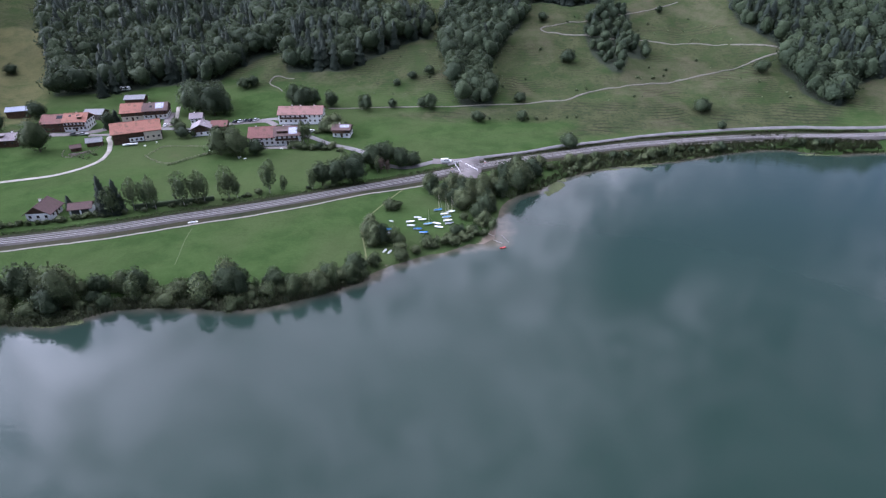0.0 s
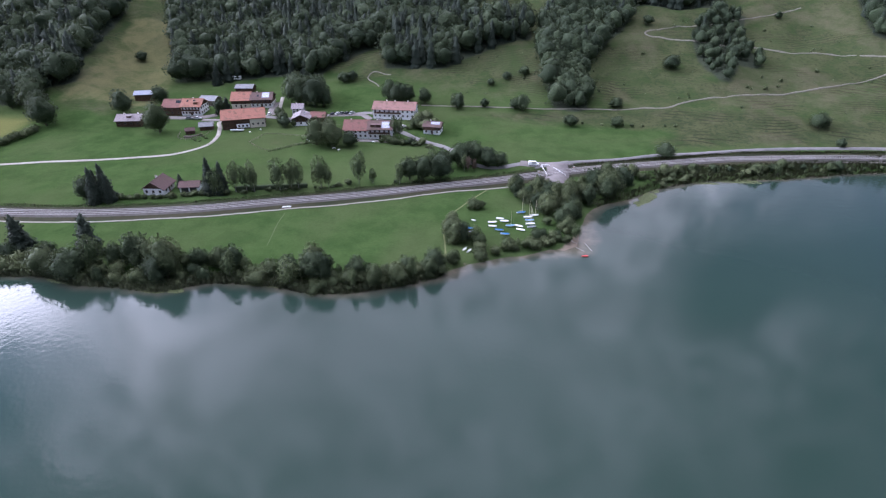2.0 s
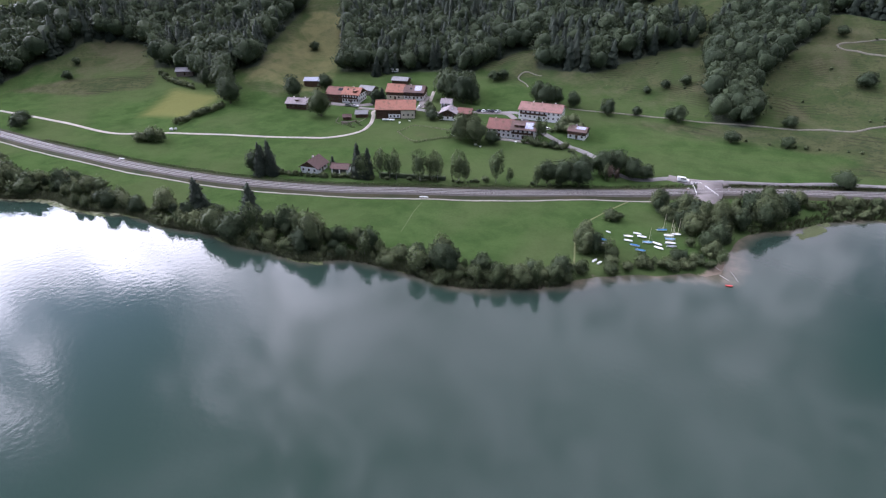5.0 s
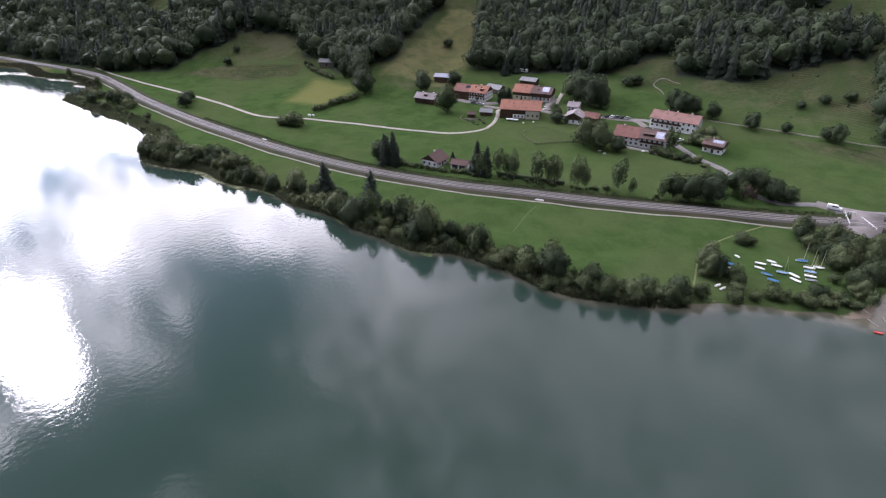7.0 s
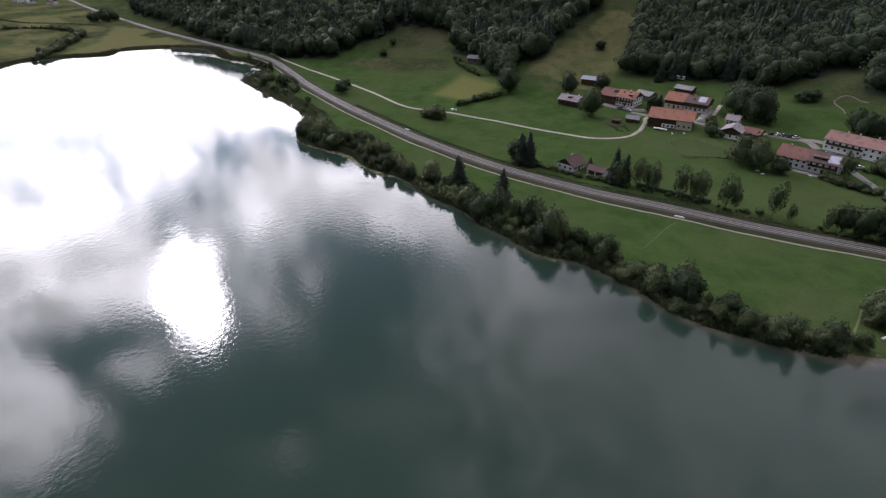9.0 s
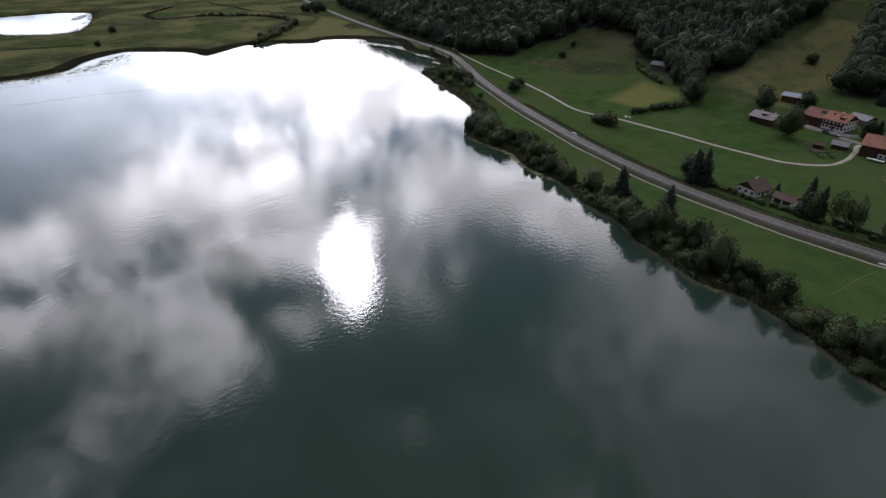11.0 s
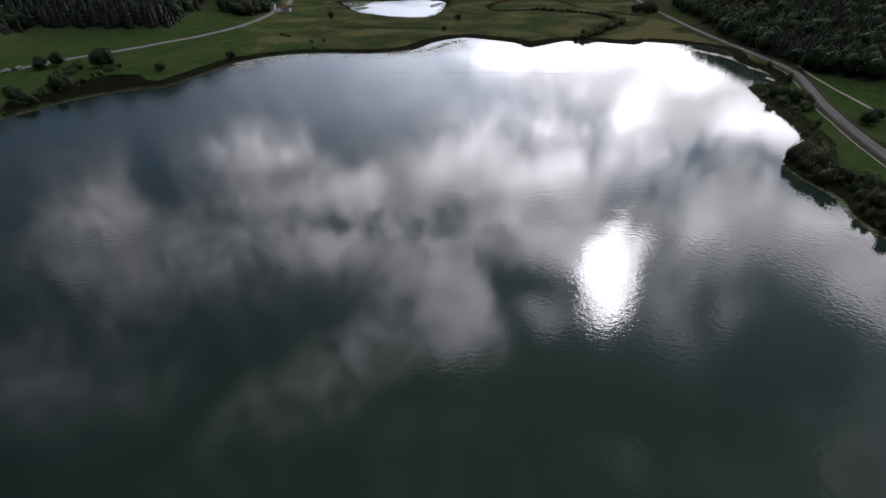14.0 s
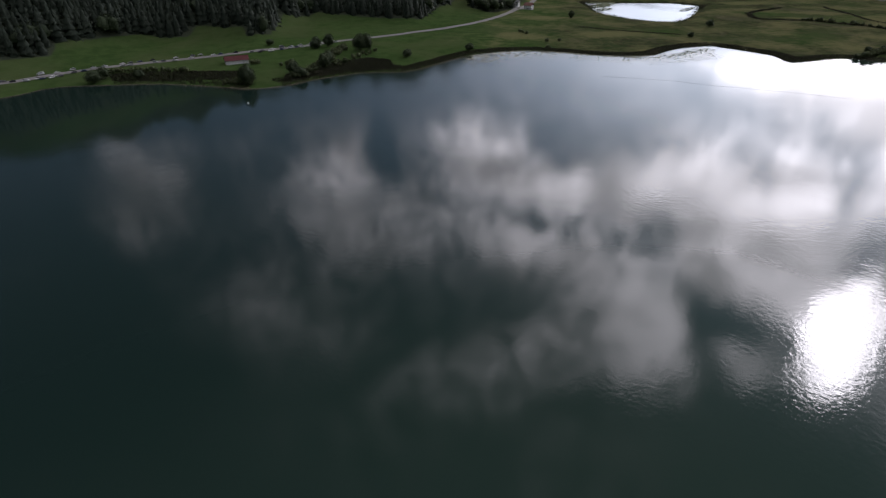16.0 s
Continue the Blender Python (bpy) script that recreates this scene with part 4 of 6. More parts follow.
# ---- shore vegetation ----
def along(ring, first, last, step):
    """Points along the lake's rim from near one plan point to near another, with their inland direction."""
    n = len(ring)
    i0 = int(np.argmin(np.hypot(*(ring - np.array(first)).T)))
    i1 = int(np.argmin(np.hypot(*(ring - np.array(last)).T)))
    idx = [(i0 + k) % n for k in range((i1 - i0) % n + 1)]
    line = ring[idx]
    s = np.concatenate([[0], np.cumsum(np.hypot(*np.diff(line, axis=0).T))])
    u = np.arange(0, s[-1], step)
    q = np.stack([np.interp(u, s, line[:, 0]), np.interp(u, s, line[:, 1])], 1)
    d = np.gradient(q, axis=0)
    d /= np.hypot(*d.T)[:, None] + 1e-9
    nor = np.stack([d[:, 1], -d[:, 0]], 1)
    probe = ring_distance(*(q + nor * 2).T, ring)
    return q, np.where((probe > 0)[:, None], nor, -nor)


def tufts(name, pts, height, mat, label, seed=1, blades=4, width=.16, category="reed"):
    """Upright blades in small fans: one mesh for what nobody could count."""
    rs = np.random.RandomState(seed)
    pts = np.repeat(pts, blades, 0) + rs.normal(0, .35, (len(pts) * blades, 2))
    z = np.maximum(ground(pts[:, 0], pts[:, 1]), -.4)
    h = height * rs.uniform(.5, 1.25, len(pts))
    a = rs.uniform(0, math.pi, len(pts))
    w = np.stack([np.cos(a), np.sin(a)], 1) * width * height
    lean = rs.normal(0, .18, (len(pts), 2)) * h[:, None]
    v = np.concatenate([np.column_stack([pts - w, z - .1]), np.column_stack([pts + w, z - .1]), np.column_stack([pts + lean + w * .7, z + h]), np.column_stack([pts + lean - w * .7, z + h * .9])])
    n = len(pts)
    i = np.arange(n)
    f = np.stack([i, i + n, i + 2 * n, i + 3 * n], 1)
    tone = np.tile(np.repeat(rs.uniform(0, 1, n // blades), blades), 4)
    me = mesh_of(name, v, f, mat, True, tone)
    me.normals_split_custom_set_from_vertices(np.column_stack([np.tile(lean / (h[:, None] + 1e-9) * 2, (4, 1)), np.ones(4 * n)]) / np.sqrt(1 + 4 * np.tile((lean ** 2).sum(1) / h ** 2, 4))[:, None])
    return tagged(new(name, me), label, category, kind="stuff")


def rail_clear(x, y):
    return np.min(np.hypot(rail_line[:, 0] - x, rail_line[:, 1] - y)) > 9.5


def fringe(first, last, step, depth, tall, mix, low=3.2, group="shore shrubs"):
    """Shrubs and trees along a stretch of shore; mix is the share of trees."""
    q, nor = along(LAKE, first, last, step)
    for p, n in zip(q, nor):
        d = PLANTS.uniform(-1.3, depth)
        x, y = p[0] + n[0] * d + PLANTS.uniform(-1, 1), p[1] + n[1] * d + PLANTS.uniform(-1, 1)
        if not rail_clear(x, y) or shore_distance(x, y) < -1.6:
            continue
        if PLANTS.random() < mix:
            plant(PLANTS.choice(("broad0", "broad1", "broad2", "broad3", "willow0", "willow1", "willow2", "birch0", "birch1")), x, y, tall * PLANTS.uniform(.5, 1.25), PLANTS.uniform(.65, 1.2), group="shore trees")
        else:
            plant(f"shrub{PLANTS.randrange(5)}", x, y, low * PLANTS.uniform(.6, 1.35), PLANTS.uniform(.85, 1.25), group=group)


fringe((-26, 157), (-64, 141), 1.15, 7.0, 9.0, .18, 4.3)
fringe((-64, 141), (-104, 141), 1.3, 9.0, 11.0, .32, 4.6)
fringe((-104, 141), (-134, 134), 1.5, 10.0, 12.8, .52, 4.8)
fringe((-134, 134), (-186, 133), 1.35, 10.0, 11.2, .42, 4.4)
fringe((-186, 133), (-226, 130), 2.0, 8.0, 9.0, .30, 3.9)
fringe((-226, 130), (-312, 134), 1.9, 14.0, 8.4, .5, 3.4)
fringe((-322, 143), (-374, 146), 4.5, 12.0, 6.0, .2, 2.6)
fringe((-374, 146), (-430, 147), 4.0, 16.0, 8.0, .4, 3.0)
fringe((-430, 147), (-530, 174), 5.0, 14.0, 7.0, .3, 3.0)
fringe((210, 279), (60, 248), 3.0, 9.0, 5.5, .14, 2.6)
for x, y, h in ((-177, 144.7, 16), (-153.7, 148, 16), (-181, 139, 7), (-122, 141, 9.5)):
    plant("spruce1", x, y, h, 1.3)
fringe((-30, 155), (-128, 136), 1.3, .9, 5, 0, 1.9)   # low willows hanging over the water
fringe((-128, 136), (-226, 130), 1.25, 1.2, 5, 0, 2.2)
fringe((-226, 130), (-306, 130), 1.6, 1.0, 5, 0, 1.9)
# clumps round the boat meadow and along the shore by the crossing
for x, y, r, n, tall, share in ((-24, 181, 4.5, 6, 8, .6), (-18, 175, 4, 4, 6.5, .4), (-20, 206, 3, 3, 4.6, 0), (-28, 192, 3, 4, 6, .5), (-12, 171, 4, 4, 4, 0), (-24, 163, 3, 3, 5, .2),
                                (-3, 226, 4, 6, 6.5, .7), (8, 226, 5, 8, 7, .7), (8, 213, 5, 8, 7, .7), (2, 219, 4, 6, 6, .6), (15, 218, 5, 8, 7, .7), (22, 222, 5.5, 7, 8.5, .7), (32, 231, 6, 8, 9.5, .75), (42, 243, 6, 7, 9, .7),
                                (38, 253, 4, 4, 7, .6), (50, 255, 4, 4, 6, .4), (-5, 178.5, 3, 4, 4.4, .1), (2, 179.5, 3, 4, 4.6, .1), (8, 184, 3, 4, 5, .2), (13, 186.5, 3, 4, 5.5, .3), (17, 192, 3.5, 4, 6, .4),
                                (12, 198, 4, 5, 7.5, .6), (5, 189, 2.5, 3, 4.5, .1), (20, 206, 4.5, 5, 8, .6), (27, 214, 4, 4, 8, .6), (20, 236, 4, 3, 7, .5)):
    for k in range(n):
        a, d = PLANTS.uniform(0, 6.28), r * math.sqrt(PLANTS.random())
        qx, qy = x + d * math.cos(a), y + d * math.sin(a)
        if shore_distance(qx, qy) < .2 or not rail_clear(qx, qy):
            continue
        if PLANTS.random() < share:
            plant(PLANTS.choice(("broad0", "broad1", "willow0", "willow1", "willow2", "willow1", "birch2")), qx, qy, tall * PLANTS.uniform(.9, 1.35), PLANTS.uniform(.9, 1.15), group="trees by the boat meadow")
        else:
            plant(f"shrub{PLANTS.randrange(5)}", qx, qy, min(tall, 4.2) * PLANTS.uniform(.65, 1.1), PLANTS.uniform(.9, 1.2), group="shrubs by the boat meadow")

# thick growth on the small peninsula and the spit behind it
for x, y, r, n, tall, share in ((-292, 130, 7, 9, 9.5, .8), (-280, 128, 8, 10, 10, .8), (-268, 130, 7, 8, 9, .7), (-252, 138, 6, 6, 7.5, .6), (-238, 140, 6, 5, 6.5, .4), (-410, 164, 8, 9, 9, .8), (-392, 158, 7, 6, 6, .5), (-440, 163, 6, 5, 6, .4)):
    for k in range(n):
        a, d = PLANTS.uniform(0, 6.28), r * math.sqrt(PLANTS.random())
        qx, qy = x + d * math.cos(a), y + d * math.sin(a)
        if shore_distance(qx, qy) < 0 or not rail_clear(qx, qy):
            continue
        plant(PLANTS.choice(("broad0", "broad1", "broad2", "willow0", "willow1", "willow2")) if PLANTS.random() < share else f"shrub{PLANTS.randrange(5)}", qx, qy, tall * PLANTS.uniform(.6, 1.15), PLANTS.uniform(.95, 1.3), group="peninsula trees")

for x, y, h in ((108, 271, 5.0), (112, 273, 4.2), (116, 274, 3.6), (122, 279, 4.6), (104, 269, 3.2), (145, 281, 4.2), (149, 281.5, 5.0), (155, 282, 5.6), (159, 283, 4.6), (166, 285, 4.0), (171, 285, 4.8), (177, 285.5, 6.0), (181, 286, 6.4), (186, 286, 6.6), (190, 286.5, 5.2), (195, 286.5, 3.6), (202, 286, 3.4), (209, 285, 3.8),
                (64, 262, 5.2), (70, 264, 4.6), (78, 268, 4.0), (88, 270, 3.4), (96, 271, 2.8), (132, 279, 2.8), (138, 280, 2.6)):
    if shore_distance(x, y) > 0:
        plant(PLANTS.choice(("broad0", "broad1", "willow1", "willow2")), x, y, h * 1.1, PLANTS.uniform(1.15, 1.5), group="bushes below the railway", label="dense dark green bush between lake and railway")
rs = np.random.RandomState(77)


def band(first, last, step, lo, hi):
    q, nor = along(LAKE, first, last, step)
    return q + nor * rs.uniform(lo, hi, len(q))[:, None]


tufts("reeds", np.concatenate([band((236, 282), (59, 248), .045, -2.5, 13), band((59, 248), (29, 222), .2, -1.5, 3), band((-26, 157), (-322, 143), .09, -2.2, 3.0), band((-322, 143), (-461, 148), .08, -2.5, 10)]),
      1.3, REED, "green reeds in the shallow water of the shore", 3, 4, .10)
tufts("reeds", np.concatenate([band((-34, 152), (-64, 141), .07, -1.8, 1.6), band((-64, 141), (-232, 129), .05, -2.6, 2.0), band((-232, 129), (-300, 126), .07, -2.6, 1.6)]), 1.9, REED, "pale green reed fringe standing in the water below the shrubs", 31, 4, .09)
tufts("dry_reeds", np.concatenate([band((-461, 148), (-660, 95), .12, -1, 10), band((-660, 95), (-607, -27), .12, -1, 11), band((-607, -27), (-540, -190), .1, -3, 10), band((-540, -190), (-378, -296), .1, -1, 11), band((-378, -296), (-285, -343), .12, -1, 18),
                                   band((-264, -357), (-214, -455), .35, 0, 9)]),
      1.3, DRYREED, "brown and green reed belt along the far shore", 4, 4, .13)
g_ = rs.uniform(0, 1, 620)
tufts("water_plants", np.column_stack([-546 + 4 * g_ + rs.normal(0, 3.5, 620), -196 + 48 * g_ + rs.normal(0, 3, 620)]), .55, DRYREED, "dark water plants standing in the shallows", 5, 3, .5, "water plants")
pr = POND_RING[rs.randint(0, len(POND_RING), 900)] + rs.normal(0, 4, (900, 2))
tufts("pond_reeds", pr, 1.5, DRYREED, "brown reed belt round the pond", 6)
bedding = np.column_stack([rs.uniform(-305, -212, 9000), rs.uniform(-492, -366, 9000)])
ring_ = np.array([(-218, -462), (-233, -441), (-262, -402), (-267, -378), (-284, -388), (-292, -405), (-270, -438), (-250, -466), (-226, -482)], float)
ring2_ = np.array([(-290, -346), (-318, -342), (-352, -330), (-378, -304), (-400, -330), (-396, -352), (-350, -368), (-306, -362)], float)
b2_ = np.column_stack([rs.uniform(-402, -288, 7000), rs.uniform(-370, -300, 7000)])
bedding = np.concatenate([bedding[ring_distance(bedding[:, 0], bedding[:, 1], ring_) < 0], b2_[ring_distance(b2_[:, 0], b2_[:, 1], ring2_) < 0]])
tufts("reed_bed", bedding, 1.2, DRYREED, "dull green and brown reed bed beside the kiosk", 16, 4, .2)


def build_wet_leaf(n):
    g = n.add("ShaderNodeNewGeometry")
    c = n.mix(g.outputs["Random Per Island"], (.16, .17, .09, 1), (.30, .30, .19, 1))
    c = n.mix(n.math("MULTIPLY", n.noise(g.outputs["Position"], .3, 3.0), .5), c, (.12, .13, .08, 1))
    return surface(n, c, .28, bump(n, n.noise(g.outputs["Position"], 3.0, 2.0), .3, .05))


WET_LEAF = material("wet_floating_leaves", build_wet_leaf)


def pads(name, spots, label, seed, big=1.0, mat=LILY):
    """Floating leaves: many small flat discs a hand above the water."""
    r = np.random.RandomState(seed)
    vs, fs = [], []
    for x, y, sx, sy, n in spots:
        for k in range(n):
            a, d = r.uniform(0, 6.28), math.sqrt(r.uniform(0, 1))
            cx, cy, s = x + sx * d * math.cos(a), y + sy * d * math.sin(a), r.uniform(.18, .42) * big
            b = len(vs)
            w = r.uniform(0, 6.28)
            vs += [(cx + s * math.cos(w + t * 1.0472), cy + s * math.sin(w + t * 1.0472), .03 + r.uniform(0, .05)) for t in range(6)]
            fs += [(b, b + 1, b + 2, b + 3), (b, b + 3, b + 4, b + 5)]
    return tagged(new(name, mesh_of(name, vs, fs, mat, False, r.uniform(0, 1, len(vs)))), label, "water lilies", kind="stuff")


pads("water_lilies", [(54, 238, 3.0, 3.4, 520), (51, 233, 2.6, 3.6, 480), (48, 228.6, 2.2, 1.6, 220), (57, 243.5, 1.8, 2.2, 200), (97, 263, 10, 1.0, 360), (53, 234, 2.2, 1.6, 150), (50.5, 231, 1.8, 2.2, 130), (48.5, 228.5, 1.6, 1.2, 70), (54.5, 236.5, 1.5, 1.0, 60), (51, 234.5, 1.0, 1.6, 40), (47.5, 226, .9, 1.0, 24), (80, 257, 9, 1.2, 180), (98, 261, 10, 1.3, 260), (200, 277, 12, 1.5, 260), (-119, 132, 5, 1.6, 260), (-112, 133, 4, 1.4, 160),
                      (-222, 127, 9, 1.6, 320), (-240, 126, 8, 1.4, 320), (-258, 127, 8, 1.8, 300), (-205, 133, 9, 2.2, 520), (-150, 132, 8, 1.4, 240), (-300, 125, 9, 3, 300), (-84, 141, 8, 1.2, 160)], "pale green lily pads floating by the shore", 8)
pads("pond_lilies", [(-945, -335, 34, 16, 1500), (-990, -345, 24, 24, 1200), (-905, -312, 22, 10, 600), (-975, -205, 40, 7, 300)], "pale floating leaves on the pond", 9, 3.0)
r3 = random.Random(5)
mat_line = smooth_line([(-549, -196), (-546, -172), (-555, -146), (-575, -126), (-605, -116), (-636, -104)], .6)
mats = []
for k in range(260):
    x, y = mat_line[int(len(mat_line) * r3.random() ** .85)] if k else mat_line[0]
    mats.append((x + r3.gauss(3, 5), y + r3.gauss(0, 4), r3.uniform(.6, 3.2), r3.uniform(.4, 1.4), r3.randint(4, 16)))
pads("floating_leaves", mats, "mat of floating leaves in the shallows of the far shore", 10, 1.6)

mats = []
for points, wide, count in (([(-628, 122), (-620, 129), (-596, 148), (-575, 162), (-549, 168)], 7.0, 16), ([(-536, 166), (-520, 173), (-507, 177)], 4.0, 16), ([(-493, 169), (-484, 172), (-475, 175)], 3.2, 14), ([(-425, 146), (-410, 149), (-399, 152), (-386, 156)], 2.6, 12),
                            ([(-292, 119), (-270, 120), (-250, 127), (-230, 127), (-212, 132)], 2.4, 12)):
    for x, y in smooth_line(points, 4.0):
        mats.append((x + r3.uniform(-1, 1), y + r3.uniform(-1, 1), wide, wide * .7, count))
pads("floating_leaves", mats, "pale mat of wet floating leaves in the shallows", 12, 3.2, WET_LEAF)
mats = []
for x, y in smooth_line([(-470, -284), (-508, -268), (-534, -236), (-546, -196), (-556, -160), (-590, -120), (-630, -104)], 6.0):
    for k in range(5):
        mats.append((x + 5 + 7 * k + r3.uniform(-3, 3), y + 2 + 5 * k * r3.uniform(.3, 1.2), 6.0, 5.0, int(14 - 2.4 * k)))
pads("floating_leaves", mats, "pale mat of wet floating leaves along the reed belt", 13, 3.4, WET_LEAF)

# ---- trees of the fields, the village and the slopes ----
for key, spots in (
    ("broad", [(-185.5, 187.5, 10.5), (-47.9, 231, 12.5), (-54.4, 230.5, 11), (-40.4, 234, 12), (-34.3, 251.3, 11.5), (-27.3, 256, 12), (-20.6, 253.4, 10), (-14.2, 256, 6.5), (-41, 247, 10), (-31, 260, 9), (-22, 262, 7),
               (-247.3, 296.4, 15), (-241.5, 324.2, 9), (-189.9, 306.9, 9.5), (-148.5, 331.8, 20), (-137.2, 328.4, 17), (-131.8, 329.6, 12), (-155, 342, 16), (-141, 345, 15), (-94.8, 268, 7),
               (-141.5, 292, 6), (-92.2, 343.5, 13), (-85.6, 339.7, 14), (-80, 345, 10), (-69.1, 343.3, 10), (-305.5, 292.8, 18), (-296, 287, 14), (-279.2, 270.4, 17), (-284, 276, 12), (-320, 290.5, 12), (-326, 297, 12)]),
    ("broad", [(67.9, 283.1, 7), (47.4, 321.2, 6), (20.8, 318.7, 6.5), (-47.2, 337.8, 10), (-31.3, 342.9, 5), (-7.3, 337.6, 10), (-12, 340, 7), (48.9, 348.3, 6), (157.6, 331.8, 8), (160, 334, 6), (211.5, 374.8, 9), (87.9, 397.6, 8.5), (160.9, 309.5, 4.5), (-8.6, 385, 5.5),
               (77.8, 456.6, 7), (173, 475, 5), (-132, 371, 7), (-126, 374, 6), (-292, 383, 7), (-374, 194, 7), (-364, 186, 9), (-429, 263, 6), (-443, 282, 6), (-519, 212, 14), (-521, 203, 12), (-508, 210, 11), (-20, 380, 5), (-30, 372, 4)]),
    ("willow", [(-207.8, 271.9, 15), (-104.5, 266, 14), (-112.6, 266.5, 13.5), (-108, 271, 13), (-152.2, 309, 6), (-148, 303, 5), (-137, 294, 3.5), (-60, 300, 7), (-66, 303, 6), (-66.6, 311, 6), (-62.7, 314, 7), (-68, 306.5, 5), (-56, 306, 5)]),
    ("birch", [(-118.6, 206, 11), (-122.5, 206.5, 10), (-108.7, 210.2, 11.5), (-103.8, 211.9, 10.5), (-101, 213, 11), (-91.4, 215.5, 12), (-88.5, 217, 9), (-75.7, 221.6, 12), (-70, 224, 6), (-58, 226, 8), (-127, 205, 11), (-133.5, 200.6, 9.5), (-31, 246, 7), (-46, 246, 9), (-50, 340, 7), (-74.5, 284.6, 9.5), (-72.6, 286, 8.5)]),
    ("spruce", [(-136.5, 201.9, 15), (-132.5, 203, 14), (-138.5, 203.2, 13), (-177, 189, 15.5), (-180.5, 186, 15), (-182.5, 189.5, 12.5), (-175, 187.5, 12), (-191, 309, 8), (-222.8, 363.8, 13), (-154, 206, 6), (-188, 311, 9)]),
    ("broad", [(-270, -364, 15), (-273, -370, 12), (-377, -463, 6), (-409.6, -415, 12), (-415.8, -379, 14), (-421, -374, 14), (-418, -384, 12), (-314.8, -362, 9), (-310.5, -349, 8), (-418.8, -325, 7), (-426, -329, 6), (-484.6, -298, 7), (-490, -300, 5), (-754, -304, 10), (-892, 117, 15), (-884, 108, 12), (-896, 104, 11), (-880, 120, 13), (-906, 122, 14),
               (-779, -134, 8), (-687, -135, 6), (-345, -357, 12), (-352, -362, 11), (-360, -366, 10), (-207.7, -469, 9), (-217.8, -474, 9), (-234.5, -452, 7), (-402, -424, 10), (-396, -420, 8), (-730, 60, 7), (-715, 50, 6), (-700, 40, 6), (-690, 28, 5), (-745, 66, 7), (-900, 130, 12), (-915, 128, 13), (-890, 132, 11), (-930, 134, 10)]),
):
    for k, (x, y, h) in enumerate(spots):
        n = {"broad": 4, "willow": 3, "birch": 3, "spruce": 3}[key]
        plant(f"{key}{k % n}", x, y, h * PLANTS.uniform(1.02, 1.16) * (1.15 if key == "birch" else 1), PLANTS.uniform(.9, 1.15) * (.85 if key == "birch" else 1.4 if h < 9.5 else 1), group="field and village trees")
plant("russet0", -29.5, 246, 7.5, .7)
plant("russet0", -26.4, 246.5, 6.5, .7)


def shrub_row(points, step, tall, spread_, group, chance=1.0):
    for x, y in smooth_line(points, step):
        if PLANTS.random() > chance:
            continue
        plant(f"shrub{PLANTS.randrange(5)}", x + PLANTS.uniform(-spread_, spread_), y + PLANTS.uniform(-spread_, spread_), tall * PLANTS.uniform(.6, 1.3), PLANTS.uniform(.9, 1.3), group=group, label="dense leafy shrub in a field hedge")


shrub_row([(-278.7, 226), (-279.5, 236), (-279, 246), (-278, 262)], 1.7, 3.9, 1.1, "field hedge")
shrub_row([(22, 322), (45, 320), (62, 322), (80, 324)], 5.0, 1.6, 1.5, 'pasture scrub', .7)
shrub_row([(120, 376), (135, 372), (150, 380)], 4.0, 2.2, 3, 'pasture scrub', .8)
shrub_row([(-174, 190.5), (-166, 191.6), (-154.5, 194.4), (-142, 199), (-130, 201)], 1.5, 2.2, .7, "garden hedge")
shrub_row([(-126, 203.6), (-117.5, 206.4), (-104, 211), (-90, 215.2), (-84, 218)], 2.0, 1.7, .8, "railway shrubs", .85)
shrub_row([(-84, 219), (-70, 224), (-56, 227), (-42, 230)], 3.2, 2.2, 1.0, "railway shrubs", .8)
shrub_row([(-370, 296), (-352, 290), (-338, 287), (-326, 284)], 2.0, 3.4, 1.2, "hedge by the hut")
shrub_row([(-80, 276), (-70, 278), (-60, 276), (-52, 274)], 3.0, 2.4, 1.2, "village hedge")
shrub_row([(-70, 300), (-64, 306), (-58, 308)], 2.5, 3.4, 1.0, "village hedge")
shrub_row([(-303, -348), (-318, -350), (-330, -360), (-350, -356), (-370, -358), (-395, -365), (-415, -368)], 3.2, 3.8, 6.0, "lakeside scrub")
shrub_row([(-330, -356), (-360, -372), (-390, -388), (-412, -398)], 3.0, 4.6, 6.0, "lakeside scrub")
shrub_row([(-221, -488), (-235, -482), (-250, -470), (-262, -450), (-268, -436)], 2.4, 3.6, 2.0, "lakeside scrub")
shrub_row([(-262, -384), (-268, -370), (-272, -362)], 2.0, 4.5, 2.0, "lakeside scrub")
shrub_row([(-316, -417), (-320, -412)], 1.6, 5.5, 1.6, "lakeside scrub")
shrub_row([(-326, -388), (-332, -383)], 1.6, 5.0, 1.6, "lakeside scrub")
shrub_row([(-80, 280), (-72, 276), (-64, 276), (-58, 280)], 1.7, 3.4, 1.2, "village hedge")
shrub_row([(-278, 195), (-272, 198.5), (-265, 200)], 1.6, 7.0, 1.8, "bush by the lane")
shrub_row([(-133.8, 253.4), (-127.8, 259.4), (-121.6, 265.4), (-116.6, 269.4)], 1.6, .8, .3, "paddock hedge")
shrub_row([(-181, 271), (-176, 266), (-178.4, 262), (-186, 265)], 2.2, 1.2, 1.2, "scrub by the huts")
STREAM = [(-652, 20), (-672, 30), (-700, 46), (-722, 53), (-760, 70), (-790, 78), (-840, 62), (-872, 40), (-892, -10), (-896, -45), (-884, -92), (-915, -108), (-956, -112), (-1037, -84)]
sl = smooth_line(STREAM, .35)
tufts("stream_reeds", sl + rs.normal(0, 2.2, sl.shape), 1.5, DRYREED, "dark rushes along the winding stream", 21, 3, .22)
shrub_row(STREAM[:6], 2.6, 6.2, 4.0, "stream scrub", .8)
